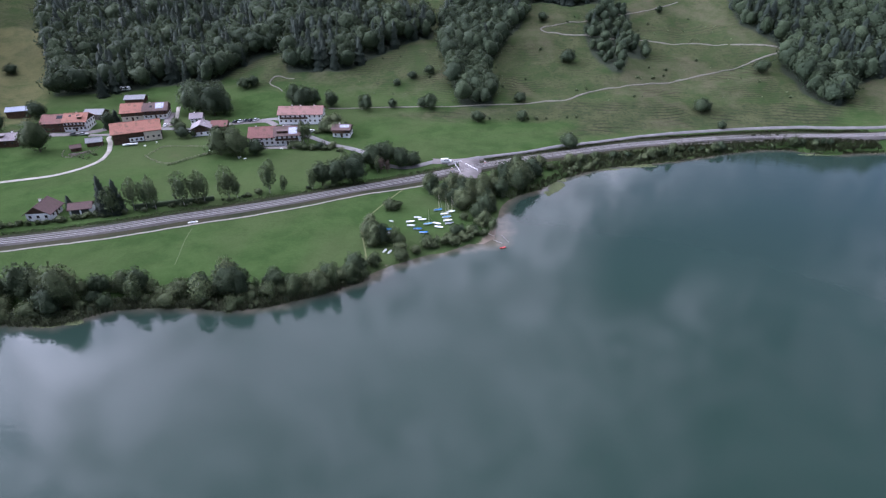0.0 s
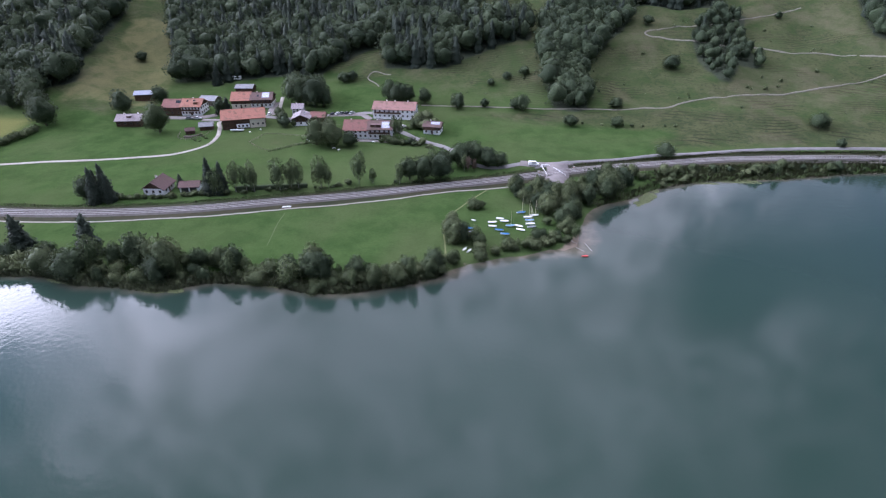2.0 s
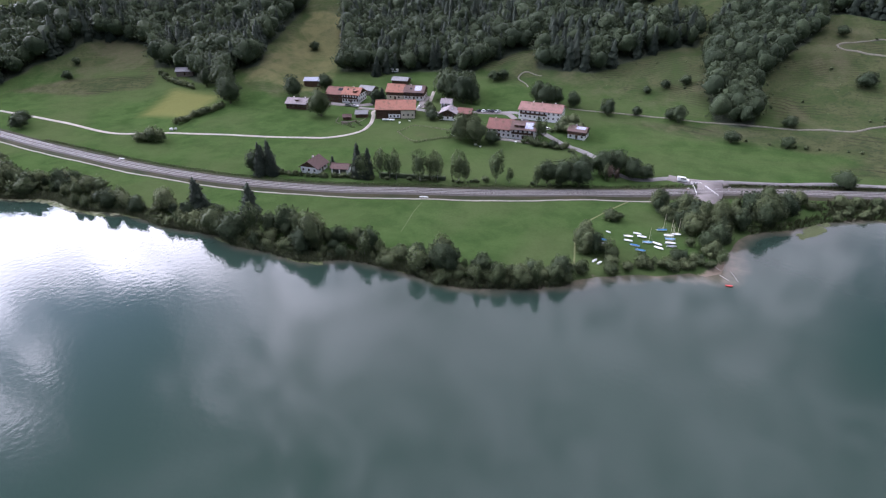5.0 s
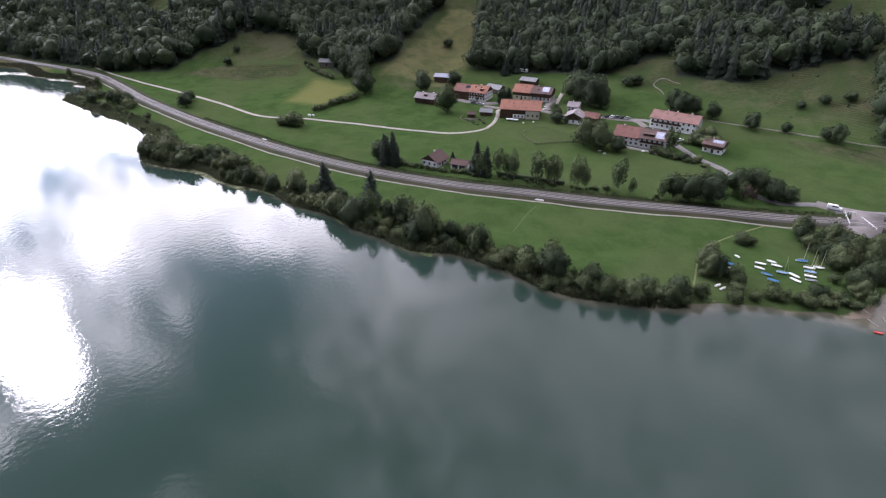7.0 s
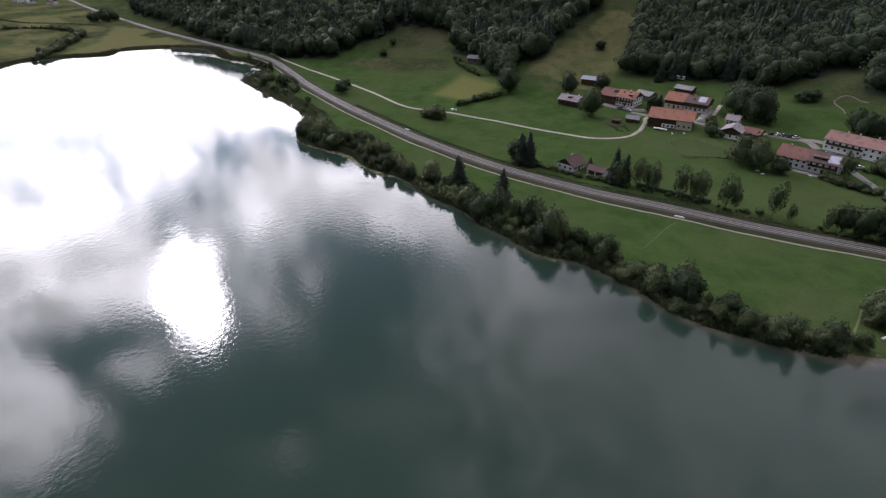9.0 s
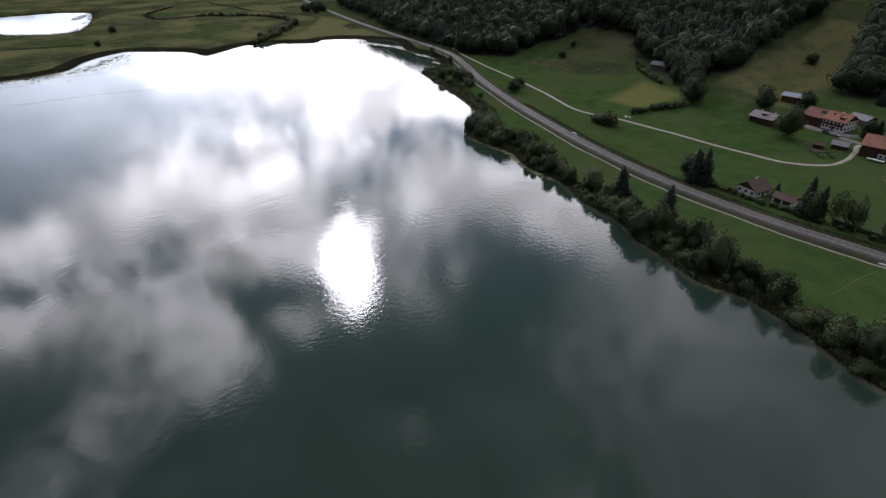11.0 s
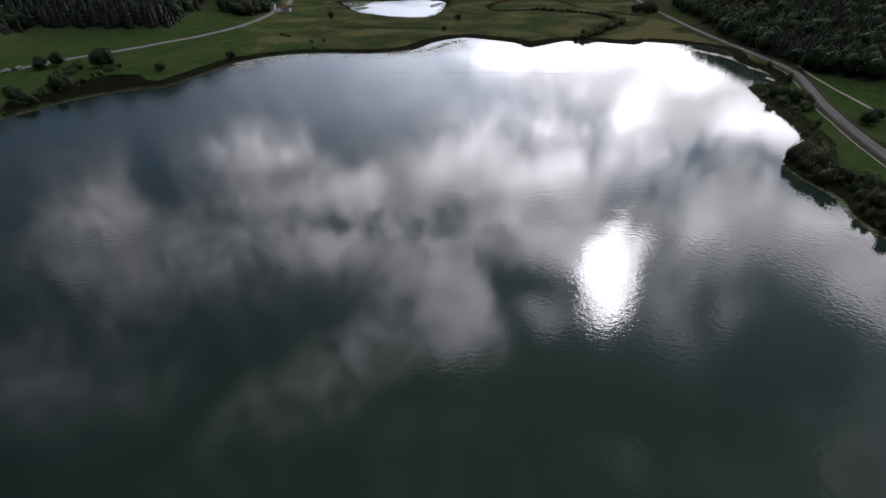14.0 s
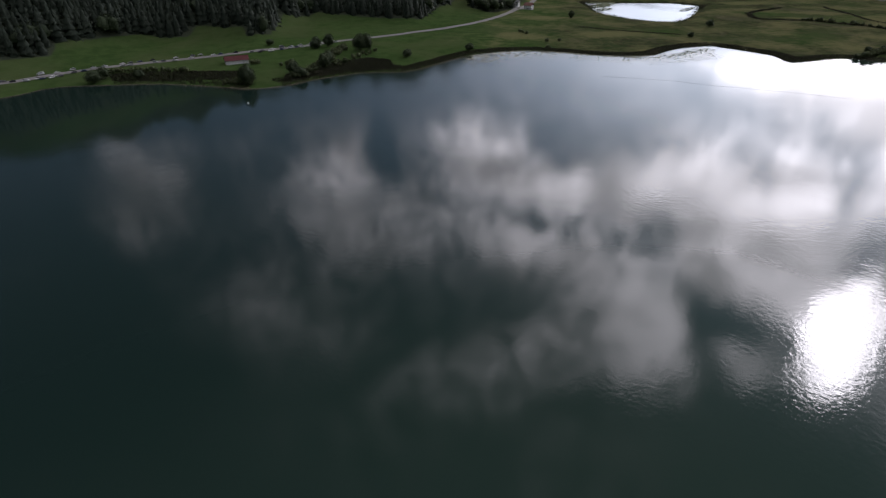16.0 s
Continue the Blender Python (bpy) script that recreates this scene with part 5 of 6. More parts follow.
shrub_row(STREAM[5:10], 4.0, 4.8, 3.0, "stream scrub", .85)
sl = smooth_line([(-1090, -30), (-1060, -20), (-1000, 8), (-940, 30), (-900, 70), (-850, 110)], .5)
tufts("ditch_rushes", np.concatenate([sl + rs.normal(0, 1.6, sl.shape), (lambda q: q + rs.normal(0, 1.3, q.shape))(smooth_line([(-690, -268), (-690, -215), (-700, -150)], .5))]), 1.1, DRYREED, "dark rushes along field ditches", 22, 3, .25)

# ---- clipped hedge and rough grass by the railway ----
hedge = strip("hedge", smooth_line([(-128, 206.5), (-114, 210.5), (-98, 215.5)], 1.0), [(-.9, -.1), (-.85, 1.5), (-.3, 1.9), (.4, 1.85), (.9, 1.4), (.95, -.1)], BROADLEAF, None, .05)
tagged(hedge, "dark green clipped hedge behind the birches", "hedge")
line_n = rail_line[(rail_line[:, 0] > -330) & (rail_line[:, 0] < 240)]
nn = side_ways(line_n)
rep = np.repeat(np.arange(len(line_n)), 22)
slide = np.stack([nn[:, 1], -nn[:, 0]], 1)[rep] * rs.uniform(-1.3, 1.3, len(rep))[:, None]
verge = np.concatenate([line_n[rep] + slide + nn[rep] * rs.uniform(4.6, 8.6, len(rep))[:, None]])
east = (line_n[:, 0] > 18) & (line_n[:, 0] < 235)
rep_e = np.repeat(np.where(east)[0], 20)
slide_e = np.stack([nn[:, 1], -nn[:, 0]], 1)[rep_e] * rs.uniform(-1.3, 1.3, len(rep_e))[:, None]
tufts("bank_grass", line_n[rep_e] + slide_e + nn[rep_e] * rs.uniform(3.8, 8.2, len(rep_e))[:, None], .55, RANK, "brown rank grass on the bank between railway and road", 14, 3, .3, "grass")
edge = strip("concrete_edge", line_n[(line_n[:, 0] > 124) & (line_n[:, 0] < 178)], [(-5.0, .1), (-4.95, .75), (-4.7, .75), (-4.65, .1)], GRAVEL)
tagged(edge, "low pale concrete edge below the railway", "wall", kind="structure")
tufts("verge_grass", verge, .45, REED, "rough tall grass on the railway verge", 12, 3, .3, "grass")


# ---- far scrub: one mesh ----
def scrub(name, spots, seed, label):
    r = np.random.RandomState(seed)
    forms = [joined(broad_crown(400 + k, 150, .60, -.10, 11, .07, 0.0, 2)) for k in range(5)]
    vs, fs, ts, ns, base = [], [], [], [], 0
    for k, (x, y, h, w) in enumerate(spots):
        v, f, nor = forms[k % 5]
        a = r.uniform(0, 6.28)
        ca, sa = math.cos(a) * h * w, math.sin(a) * h * w
        vs.append(np.column_stack([x + v[:, 0] * ca - v[:, 1] * sa, y + v[:, 0] * sa + v[:, 1] * ca, float(ground(x, y)) - .1 + v[:, 2] * h]))
        fs.append(f + base)
        ts.append(np.full(len(v), r.uniform(0, 1)))
        ns.append(np.column_stack([nor[:, 0] * math.cos(a) - nor[:, 1] * math.sin(a), nor[:, 0] * math.sin(a) + nor[:, 1] * math.cos(a), nor[:, 2]]))
        base += len(v)
    return tagged(new(name, tri_mesh(name, np.concatenate(vs), np.concatenate(fs), WILLOW, np.concatenate(ts), np.concatenate(ns))), label, "shrubs", kind="stuff")


r2 = random.Random(91)
for k in range(150):   # low bushes scattered over the pastures
    x, y = r2.uniform(-60, 240), r2.uniform(318, 470)
    if all(ring_distance(x, y, g) > 4 for g in FOREST_RINGS) and ground(x, y) > 12:
        SCRUB.append((x, y, r2.uniform(.4, 1.3) * r2.choice((.7, 1, 1.5)), r2.uniform(.9, 1.6)))
SCRUB += [(-616, -309, 4, 1.3), (-606, -296, 4, 1.2), (-575, -256, 4, 1.4), (-585, -246, 3.5, 1.3), (-542, -240, 3.5, 1.4), (-540, -236, 2.5, 1.3), (-612, -303, 3, 1.3)]
scrub("scrub", SCRUB, 33, "scattered green bushes on slopes and shores")

# ---- houses ----
def shared_window():
    bm = boxes((-.62, -.08, 0, -.50, .05, 1.3), (.50, -.08, 0, .62, .05, 1.3), (-.50, -.08, 0, .50, .05, .12), (-.50, -.08, 1.18, .50, .05, 1.3), (-.03, -.06, .12, .03, .05, 1.18))
    me = bpy.data.meshes.new("window")
    bm.to_mesh(me)
    bm.free()
    me.materials.append(FRAME)
    bm = boxes((-.5, -.03, .12, .5, .02, 1.18))
    pane = bpy.data.meshes.new("pane")
    bm.to_mesh(pane)
    bm.free()
    pane.materials.append(PANE)
    return me, pane


WINDOW_MESH, PANE_MESH = shared_window()


def window(parent, m):
    w = part("window", WINDOW_MESH, None, parent)
    w.matrix_basis = m @ Matrix.Diagonal((.82, 1, .86, 1))
    part("pane", PANE_MESH, None, w)
    return w


def house(name, x, y, turn, L, W, H, rise, roof, wall, label, floors=2, rows=(0, 0, 0, 0), over=.7, upper=None, balcony=(), chimneys=(), solar=(), dormers=(), door=True, category="house", gable_timber=True, skylights=()):
    """A gabled house. Local x runs along the ridge, y away from the lake side; rows: windows a storey on the front, back and the two gable ends."""
    corners = [(x + u * math.cos(radians(turn)) - v * math.sin(radians(turn)), y + u * math.sin(radians(turn)) + v * math.cos(radians(turn))) for u in (0, L) for v in (0, W)]
    zs = [float(ground(*c)) for c in corners]
    z0, drop = sum(zs) / 4 + .1, sum(zs) / 4 + .1 - min(zs) + .4
    ob = thing(name, x, y, turn, z0, label, category)
    split = H * .52 if upper else H
    part("wall", boxes((0, 0, -drop, L, W, split)), wall, ob)
    if upper:
        part("upper_wall", boxes((-.06, -.06, split, L + .06, W + .06, H)), upper, ob, "timber-clad upper storey")
    gm = upper or (TIMBER if gable_timber else wall)
    for gx0, gx1 in ((0, .25), (L - .25, L)):
        bm = bmesh.new()
        a = [bm.verts.new((gx0, v, h)) for v, h in ((0, H), (W, H), (W / 2, H + rise))]
        b = [bm.verts.new((gx1, v, h)) for v, h in ((0, H), (W, H), (W / 2, H + rise))]
        bm.faces.new(a)
        bm.faces.new(b[::-1])
        for i in range(3):
            bm.faces.new((a[i], b[i], b[(i + 1) % 3], a[(i + 1) % 3]))
        bmesh.ops.recalc_face_normals(bm, faces=bm.faces)
        part("gable", bm, gm, ob)
    k = rise / (W / 2)
    th = .28
    for s in (0, 1):
        bm = bmesh.new()
        def P(v, h):
            return (v if not s else W - v, h)
        ring = [P(-over, H - over * k + .02), P(W / 2 + .02, H + rise + .03), P(W / 2 + .02, H + rise + .03 + th), P(-over, H - over * k + .02 + th)]
        a = [bm.verts.new((-over, v, h)) for v, h in ring]
        b = [bm.verts.new((L + over, v, h)) for v, h in ring]
        bm.faces.new(a)
        bm.faces.new(b[::-1])
        for i in range(4):
            bm.faces.new((a[i], b[i], b[(i + 1) % 4], a[(i + 1) % 4]))
        bmesh.ops.recalc_face_normals(bm, faces=bm.faces)
        part("roof", bm, roof, ob)
    part("ridge_cap", tube(bmesh.new(), (-over, W / 2, H + rise + th), (L + over, W / 2, H + rise + th), .16, .16), roof, ob)
    storey = H / floors
    sides = ((rows[0], L, lambda u, h: pose(u, 0, h)), (rows[1], L, lambda u, h: pose(L - u, W, h, 0, 0, 180)), (rows[2], W, lambda u, h: pose(0, W - u, h, 0, 0, -90)), (rows[3], W, lambda u, h: pose(L, u, h, 0, 0, 90)))
    for n, span, at in sides:
        for f in range(floors):
            for i in range(n):
                u = span * (i + .5) / n
                window(ob, at(u, f * storey + storey * .36) @ pose(0, -.06, 0))
    if door:
        part("door", boxes((L * .47, -.09, -.1, L * .47 + 1.1, .02, 2.0), bevel=.02), TIMBER, ob, "dark wooden front door")
    for u0, u1, h in balcony:
        b = part("balcony", boxes((u0, -1.2, h - .12, u1, 0, h)), GREY_TIMBER, ob, "timber balcony")
        bm = boxes((u0, -1.24, h + .15, u1, -1.16, h + .95), (u0, -1.3, h + .95, u1, -1.1, h + 1.05))
        part("railing", bm, TIMBER, b)
    for u, v in chimneys:
        h = H + rise - abs(v - W / 2) * k
        c = part("chimney", boxes((u - .35, v - .35, h - .6, u + .35, v + .35, h + 1.3), bevel=.03), PLASTER, ob, "white plastered chimney")
        part("cap", boxes((u - .45, v - .45, h + 1.32, u + .45, v + .45, h + 1.42)), GREY_TIMBER, c)
    slope = math.degrees(math.atan2(rise, W / 2))
    run = math.hypot(rise, W / 2)
    for u0, u1, v0, v1 in solar:
        nx = max(1, round((u1 - u0) / 1.05))
        for i in range(nx):
            a0 = u0 + (u1 - u0) * i / nx
            p_ = part("solar_panel", boxes((0, 0, 0, (u1 - u0) / nx - .05, (v1 - v0) * run, .07)), SOLAR, ob, "glazed solar panel, sky reflection painted in pale")
            p_.matrix_basis = pose(a0, 0, H + th + .08, slope, 0, 0) @ pose(0, v0 * run, 0)
    for u0, u1, v0, v1 in skylights:
        p_ = part("skylight", boxes((u0, v0 * run, 0, u1, v1 * run, .12), bevel=.02), PANE, ob, "roof window")
        p_.matrix_basis = pose(0, 0, H + th + .06, slope, 0, 0)
    for u, v in dormers:
        h = H + v * rise
        d_ = part("dormer", boxes((u - 1.1, v * W / 2 - .3, h - .2, u + 1.1, v * W / 2 + 2.2, h + 1.2)), TIMBER, ob, "timber dormer")
        r_ = part("dormer_roof", boxes((u - 1.5, v * W / 2 - .7, h + 1.22, u + 1.5, v * W / 2 + 2.4, h + 1.38)), roof, d_)
    return ob


# farm with the large orange roof
house("farmhouse", -174.2, 281.0, 25.0, 23.4, 14.5, 5.3, 3.7, TILE_ORANGE, TIMBER, "long farm barn with an orange tiled roof and white lower windows", 1, (0, 0, 0, 0), .7, None, door=False, category="barn", chimneys=((19, 8.5),))
# the guest houses
house("guest_house", -95.0, 313.8, 2.5, 25.0, 13.0, 5.2, 2.9, TILE_ROSE, PLASTER, "long white guest house with a faded red roof", 2, (9, 6, 3, 3), .7, None, ((1, 17, 2.9),), ((7, 7.5), (12, 8), (20, 7.5)), gable_timber=False)
house("inn", -101.6, 278.6, 8.0, 13.0, 13.5, 4.3, 3.6, TILE_RED, PLASTER, "white inn with a red tiled roof", 2, (5, 3, 3, 0), .7, None, (), ((3, 9),), gable_timber=False)
house("hotel_wing", -88.4, 280.3, 8.0, 12.6, 13.5, 5.2, 2.8, TILE_BROWN, PLASTER, "white hotel wing with balconies and roof panels", 2, (5, 3, 0, 3), .8, None, ((.3, 12.2, 2.9),), ((4, 9),), ((7.2, 11.8, .08, .80),), ((2.4, .25), (5.6, .25)), gable_timber=False)
house("chalet", -60.6, 294.8, -3.0, 9.4, 8.0, 4.0, 1.7, TILE_BROWN, PLASTER, "small white chalet with a brown roof and solar panels", 2, (3, 2, 2, 2), .7, TIMBER, ((.3, 7, 2.4),), ((3, 5.5),), ((3.8, 9.0, .35, .90),))
# the farm group at the foot of the wood
house("farm_barn", -223.6, 300.0, 9.0, 11.2, 12.5, 4.8, 3.1, TILE_RED, TIMBER, "timber barn with a dark red roof and a bright skylight", 2, (3, 0, 0, 0), .8, None, door=False, category="barn", skylights=((7.4, 10.6, .45, .80),))
house("farmhouse", -212.4, 301.8, 9.0, 11.8, 12.5, 5.2, 3.1, TILE_ORANGE, PLASTER, "white farmhouse with an orange roof, roof windows and a balcony", 2, (6, 3, 0, 4), .7, None, ((.3, 11.5, 2.7),), ((5, 8.5),), skylights=((2.5, 3.6, .55, .75), (6.5, 7.6, .55, .75)), dormers=((8.5, .30),))
house("cottage", -237.6, 275.8, 13.4, 13.6, 9.5, 3.3, 2.3, TILE_LILAC, TIMBER, "dark timber cottage with a pale pinkish-grey roof and a dormer", 1, (4, 2, 2, 2), .7, None, (), ((3, 6.5), (11, 6)), dormers=((7.0, .40),))
house("machine_shed", -256.5, 320.0, 22.0, 11.2, 9.0, 3.4, 1.4, TILE_BLUE, TIMBER, "open timber shed with a blue-grey metal roof", 1, (0, 0, 0, 0), .6, None, door=False, category="shed")
house("barn", -213.0, 322.5, 2.0, 10.5, 9.0, 2.9, 1.8, TILE_GREY, GREY_TIMBER, "grey timber barn with a grey sheet roof", 1, (0, 0, 0, 2), .6, None, door=True, category="barn")
house("barn", -188.6, 318.8, 14.0, 11.3, 13.0, 4.8, 3.6, TILE_ORANGE, CREAM, "barn with a bright orange tiled roof", 2, (2, 0, 0, 0), .7, TIMBER, category="barn")
house("farmhouse", -176.9, 321.8, 14.0, 13.0, 12.0, 4.8, 3.0, TILE_BROWN, PLASTER, "white farmhouse with a dark brown roof and solar panels", 2, (5, 3, 0, 3), .7, TIMBER, ((.5, 12.5, 2.6),), ((3, 8),), ((6.8, 11.4, .20, .92),), skylights=((3.6, 5.0, .35, .60),))
house("hay_shed", -201.5, 349.5, 8.0, 11.2, 8.0, 2.7, 1.5, TILE_GREY, TIMBER, "timber hay shed with a grey roof", 1, (0, 0, 0, 0), .7, None, door=False, category="shed")
house("alpine_house", -128.4, 296.6, 105.0, 10.5, 9.8, 3.8, 2.2, TILE_LILAC, PLASTER, "small alpine house with a broad timber gable above white walls", 2, (3, 3, 3, 2), .7, TIMBER, (), ((5, 3),))
house("cottage", -146.5, 314.5, 11.0, 6.4, 6.5, 3.2, 1.9, TILE_LILAC, PLASTER, "little white cottage with a pinkish roof", 2, (3, 1, 1, 1), .7, None, (), ((2, 4.5),))
house("shed", -130.0, 302.6, 5.0, 8.0, 6.5, 2.8, 1.9, TILE_RED, TIMBER, "low timber shed with a red-brown roof", 1, (1, 0, 0, 0), .7, None, category="shed")
# beside the railway
house("railway_cottage", -156.2, 196.6, 96.0, 9.5, 9.0, 3.0, 2.9, TILE_BROWN, PLASTER, "railway cottage with a dark timber gable, brown roof and white walls", 1, (2, 2, 3, 2), .9, None, (), ((6.5, 5.6),))
house("garage", -151.3, 200.8, 15.5, 8.2, 5.5, 2.3, 1.5, TILE_BROWN, PLASTER, "white double garage with a brown roof", 1, (0, 0, 0, 0), .5, None, door=False, category="garage")
# solid dark panels on the wall paint the shade of two open bays
for u in (.8, 4.4):
    g = part("garage_door", boxes((u, -.08, -.1, u + 2.9, .03, 2.0), bevel=.02), DARK, bpy.data.objects["garage"], "dark panel painted as the shade of an open garage bay")
house("field_hut", -187.0, 278.2, 23.0, 7.0, 5.0, 2.2, 1.4, TILE_GREY, TIMBER, "small weathered timber hut beside the lane", 1, (0, 0, 0, 0), .6, None, door=True, category="hut")
house("field_hut", -191.2, 271.0, 30.0, 4.5, 3.5, 1.8, 1.0, TILE_BROWN, TIMBER, "small low timber hut beside the lane", 1, (0, 0, 0, 0), .5, None, door=True, category="hut")
house("hay_hut", -356.0, 297.5, 28.0, 12.0, 7.0, 2.8, 1.8, TILE_GREY, GREY_TIMBER, "grey hay hut at the edge of the wood", 1, (0, 0, 0, 0), .7, None, door=True, category="hut")
# across the lake
house("lake_kiosk", -301.0, -431.0, 150.0, 19.0, 11.0, 3.0, 2.6, TILE_DARK, PLASTER, "lakeside kiosk with a dark red roof and a pale terrace front", 1, (0, 5, 2, 2), .7, None, door=False, category="kiosk")
house("village_house", -786.0, -440.0, 98.0, 15.0, 11.0, 6.0, 3.4, TILE_ROSE, PLASTER, "white house with a red roof among trees by the road", 2, (4, 4, 3, 3), .7)
house("village_house", -800.0, -422.0, 100.0, 13.0, 10.0, 5.5, 3.2, TILE_GREY, PLASTER, "white house with a grey roof among trees by the road", 2, (4, 4, 3, 3), .7)
house("village_house", -812.0, -404.0, 95.0, 12.0, 10.0, 5.5, 3.2, TILE_RED, PLASTER, "white house with a red tiled roof by the road", 2, (4, 4, 3, 3), .7)

house("far_house", -1262, 36, 30, 16, 11, 5, 3, TILE_RED, PLASTER, "white house with a red roof far across the marsh", 2, (3, 3, 2, 2), .7)
house("far_house", -1228, 54, 15, 18, 10, 5, 3, TILE_GREY, PLASTER, "white house with a grey roof far across the marsh", 2, (3, 3, 2, 2), .7)
house("far_house", -1184, 80, 40, 14, 10, 5, 3, TILE_BROWN, PLASTER, "white house with a brown roof far across the marsh", 2, (3, 3, 2, 2), .7)

# white lower band of windows on the barn's lake side
barn_front = [o for o in bpy.data.objects if o.name == "farmhouse"][0]
part("lower_wall", boxes((7.5, -.10, .2, 14.6, .0, 2.4), bevel=.02), PLASTER, barn_front, "white plastered lower wall")
part("stone_wall", boxes((15.0, -.12, -.2, 23.4, .0, 4.7), bevel=.02), CREAM, barn_front, "pale plastered wall")
for u in (8.8, 11, 13.2):
    window(barn_front, pose(u, -.16, .7))
for u in (16.6, 19.4, 22):
    window(barn_front, pose(u, -.18, 1.4))

# ---- level crossing ----
cross = smooth_line([(13.0, 266), (13.6, 256), (13.2, 248), (12.2, 240.5)], 1.5)
deck_z = float(np.interp(13.2, rail_line[:, 0], rail_bed)) + .63
tagged(strip("level_crossing", cross, [(-5.4, -.5), (-5.2, 0), (5.2, 0), (5.4, -.5)], PAVING, np.full(len(cross), deck_z) - np.linspace(.25, .55, len(cross)) * np.abs(np.linspace(-1, 1, len(cross))) ** 2),
       "paved level crossing over the railway", "level crossing", kind="structure")
fx = smooth_line([(-5, 262.5), (4, 262), (13, 263.5), (20, 267)], 1.5)
tagged(strip("forecourt", fx, [(-3.4, .05), (-3.0, .26), (3.0, .28), (3.4, .05)], PAVING), "pale paved forecourt by the crossing", "forecourt", kind="structure")
for x0, y0, x1, y1 in ((5.6, 258.6, 8.3, 246.6), (11.4, 256.9, 16.8, 248.3), (5.2, 259.4, 9.4, 260.2)):
    k_ = thing("guard_rail", x0, y0, math.degrees(math.atan2(y1 - y0, x1 - x0)), deck_z - .05, "low white guard rail beside the level crossing", "guard rail", "crossing rails")
    n_ = math.hypot(x1 - x0, y1 - y0)
    part("bar", boxes((0, -.07, .55, n_, .07, .75), bevel=.03), WHITE, k_)
    for i in range(5):
        part("post", boxes((n_ * i / 4 - .08, -.08, -.3, n_ * i / 4 + .08, .08, .56)), WHITE, k_)
for x, y, turn in ((4.4, 247.0, 28), (21.0, 256.5, 208)):
    s_ = thing("crossing_signal", x, y, turn, None, "level crossing post with a red-banded boom", "signal", "crossing signals")
    part("post", tube(bmesh.new(), (0, 0, 0), (0, 0, 3.2), .09, .07, 8), STEEL, s_)
    part("cross_board", boxes((-.6, -.05, 2.7, .6, .05, 2.9)), WHITE, s_)
    part("lamp", tube(bmesh.new(), (0, -.1, 2.2), (0, -.3, 2.2), .16, .14, 8), RED, s_)
    part("drive_box", boxes((-.3, -.3, 0, .3, .3, 1.1), bevel=.04), GREYTARP, s_)


# ---- vehicles ----
def car_body(length, width, low, high, van):
    bm = bmesh.new()
    ring = ([(-.5, .22), (.5, .22), (.5, .60), (.44, .72), (.20, .80), (-.44, .84), (-.5, .70)] if not van else [(-.5, .2), (.5, .2), (.5, .5), (.46, .56), (.30, .60), (-.5, .60)])
    w = width / 2
    a = [bm.verts.new((u * length, -w, h * low)) for u, h in ring]
    b = [bm.verts.new((u * length, w, h * low)) for u, h in ring]
    bm.faces.new(a)
    bm.faces.new(b[::-1])
    for i in range(len(ring)):
        bm.faces.new((a[i], b[i], b[(i + 1) % len(ring)], a[(i + 1) % len(ring)]))
    bmesh.ops.recalc_face_normals(bm, faces=bm.faces)
    bmesh.ops.bevel(bm, geom=list(bm.edges), offset=.06, segments=1, affect="EDGES")
    return bm


def car_cabin(length, width, low, high, van):
    ring = [(.20, .78), (.06, 1.18), (-.30, 1.20), (-.45, .80)] if not van else [(.30, .58), (.20, 1.0), (-.495, 1.0), (-.495, .58)]
    bm = bmesh.new()
    w = width / 2
    a = [bm.verts.new((u * length, -w * (.96 if h < .9 else .80), h * low)) for u, h in ring]
    b = [bm.verts.new((u * length, w * (.96 if h < .9 else .80), h * low)) for u, h in ring]
    bm.faces.new(a)
    bm.faces.new(b[::-1])
    for i in range(len(ring)):
        bm.faces.new((a[i], b[i], b[(i + 1) % len(ring)], a[(i + 1) % len(ring)]))
    bmesh.ops.recalc_face_normals(bm, faces=bm.faces)
    return bm


CAR_PAINT = {"white": WHITE, "silver": rough_paint("silver_paint", (.38, .39, .40), (.52, .53, .54), .3, 1.0, .002), "black": rough_paint("black_paint", (.015, .015, .018), (.03, .03, .035), .25, 1.0, .002),
             "dark blue": rough_paint("dark_blue_paint", (.02, .035, .08), (.035, .055, .12), .3, 1.0, .002), "red": RED, "grey": rough_paint("grey_paint", (.10, .105, .11), (.17, .175, .18), .3, 1.0, .002)}
GLASS_PART = PANE


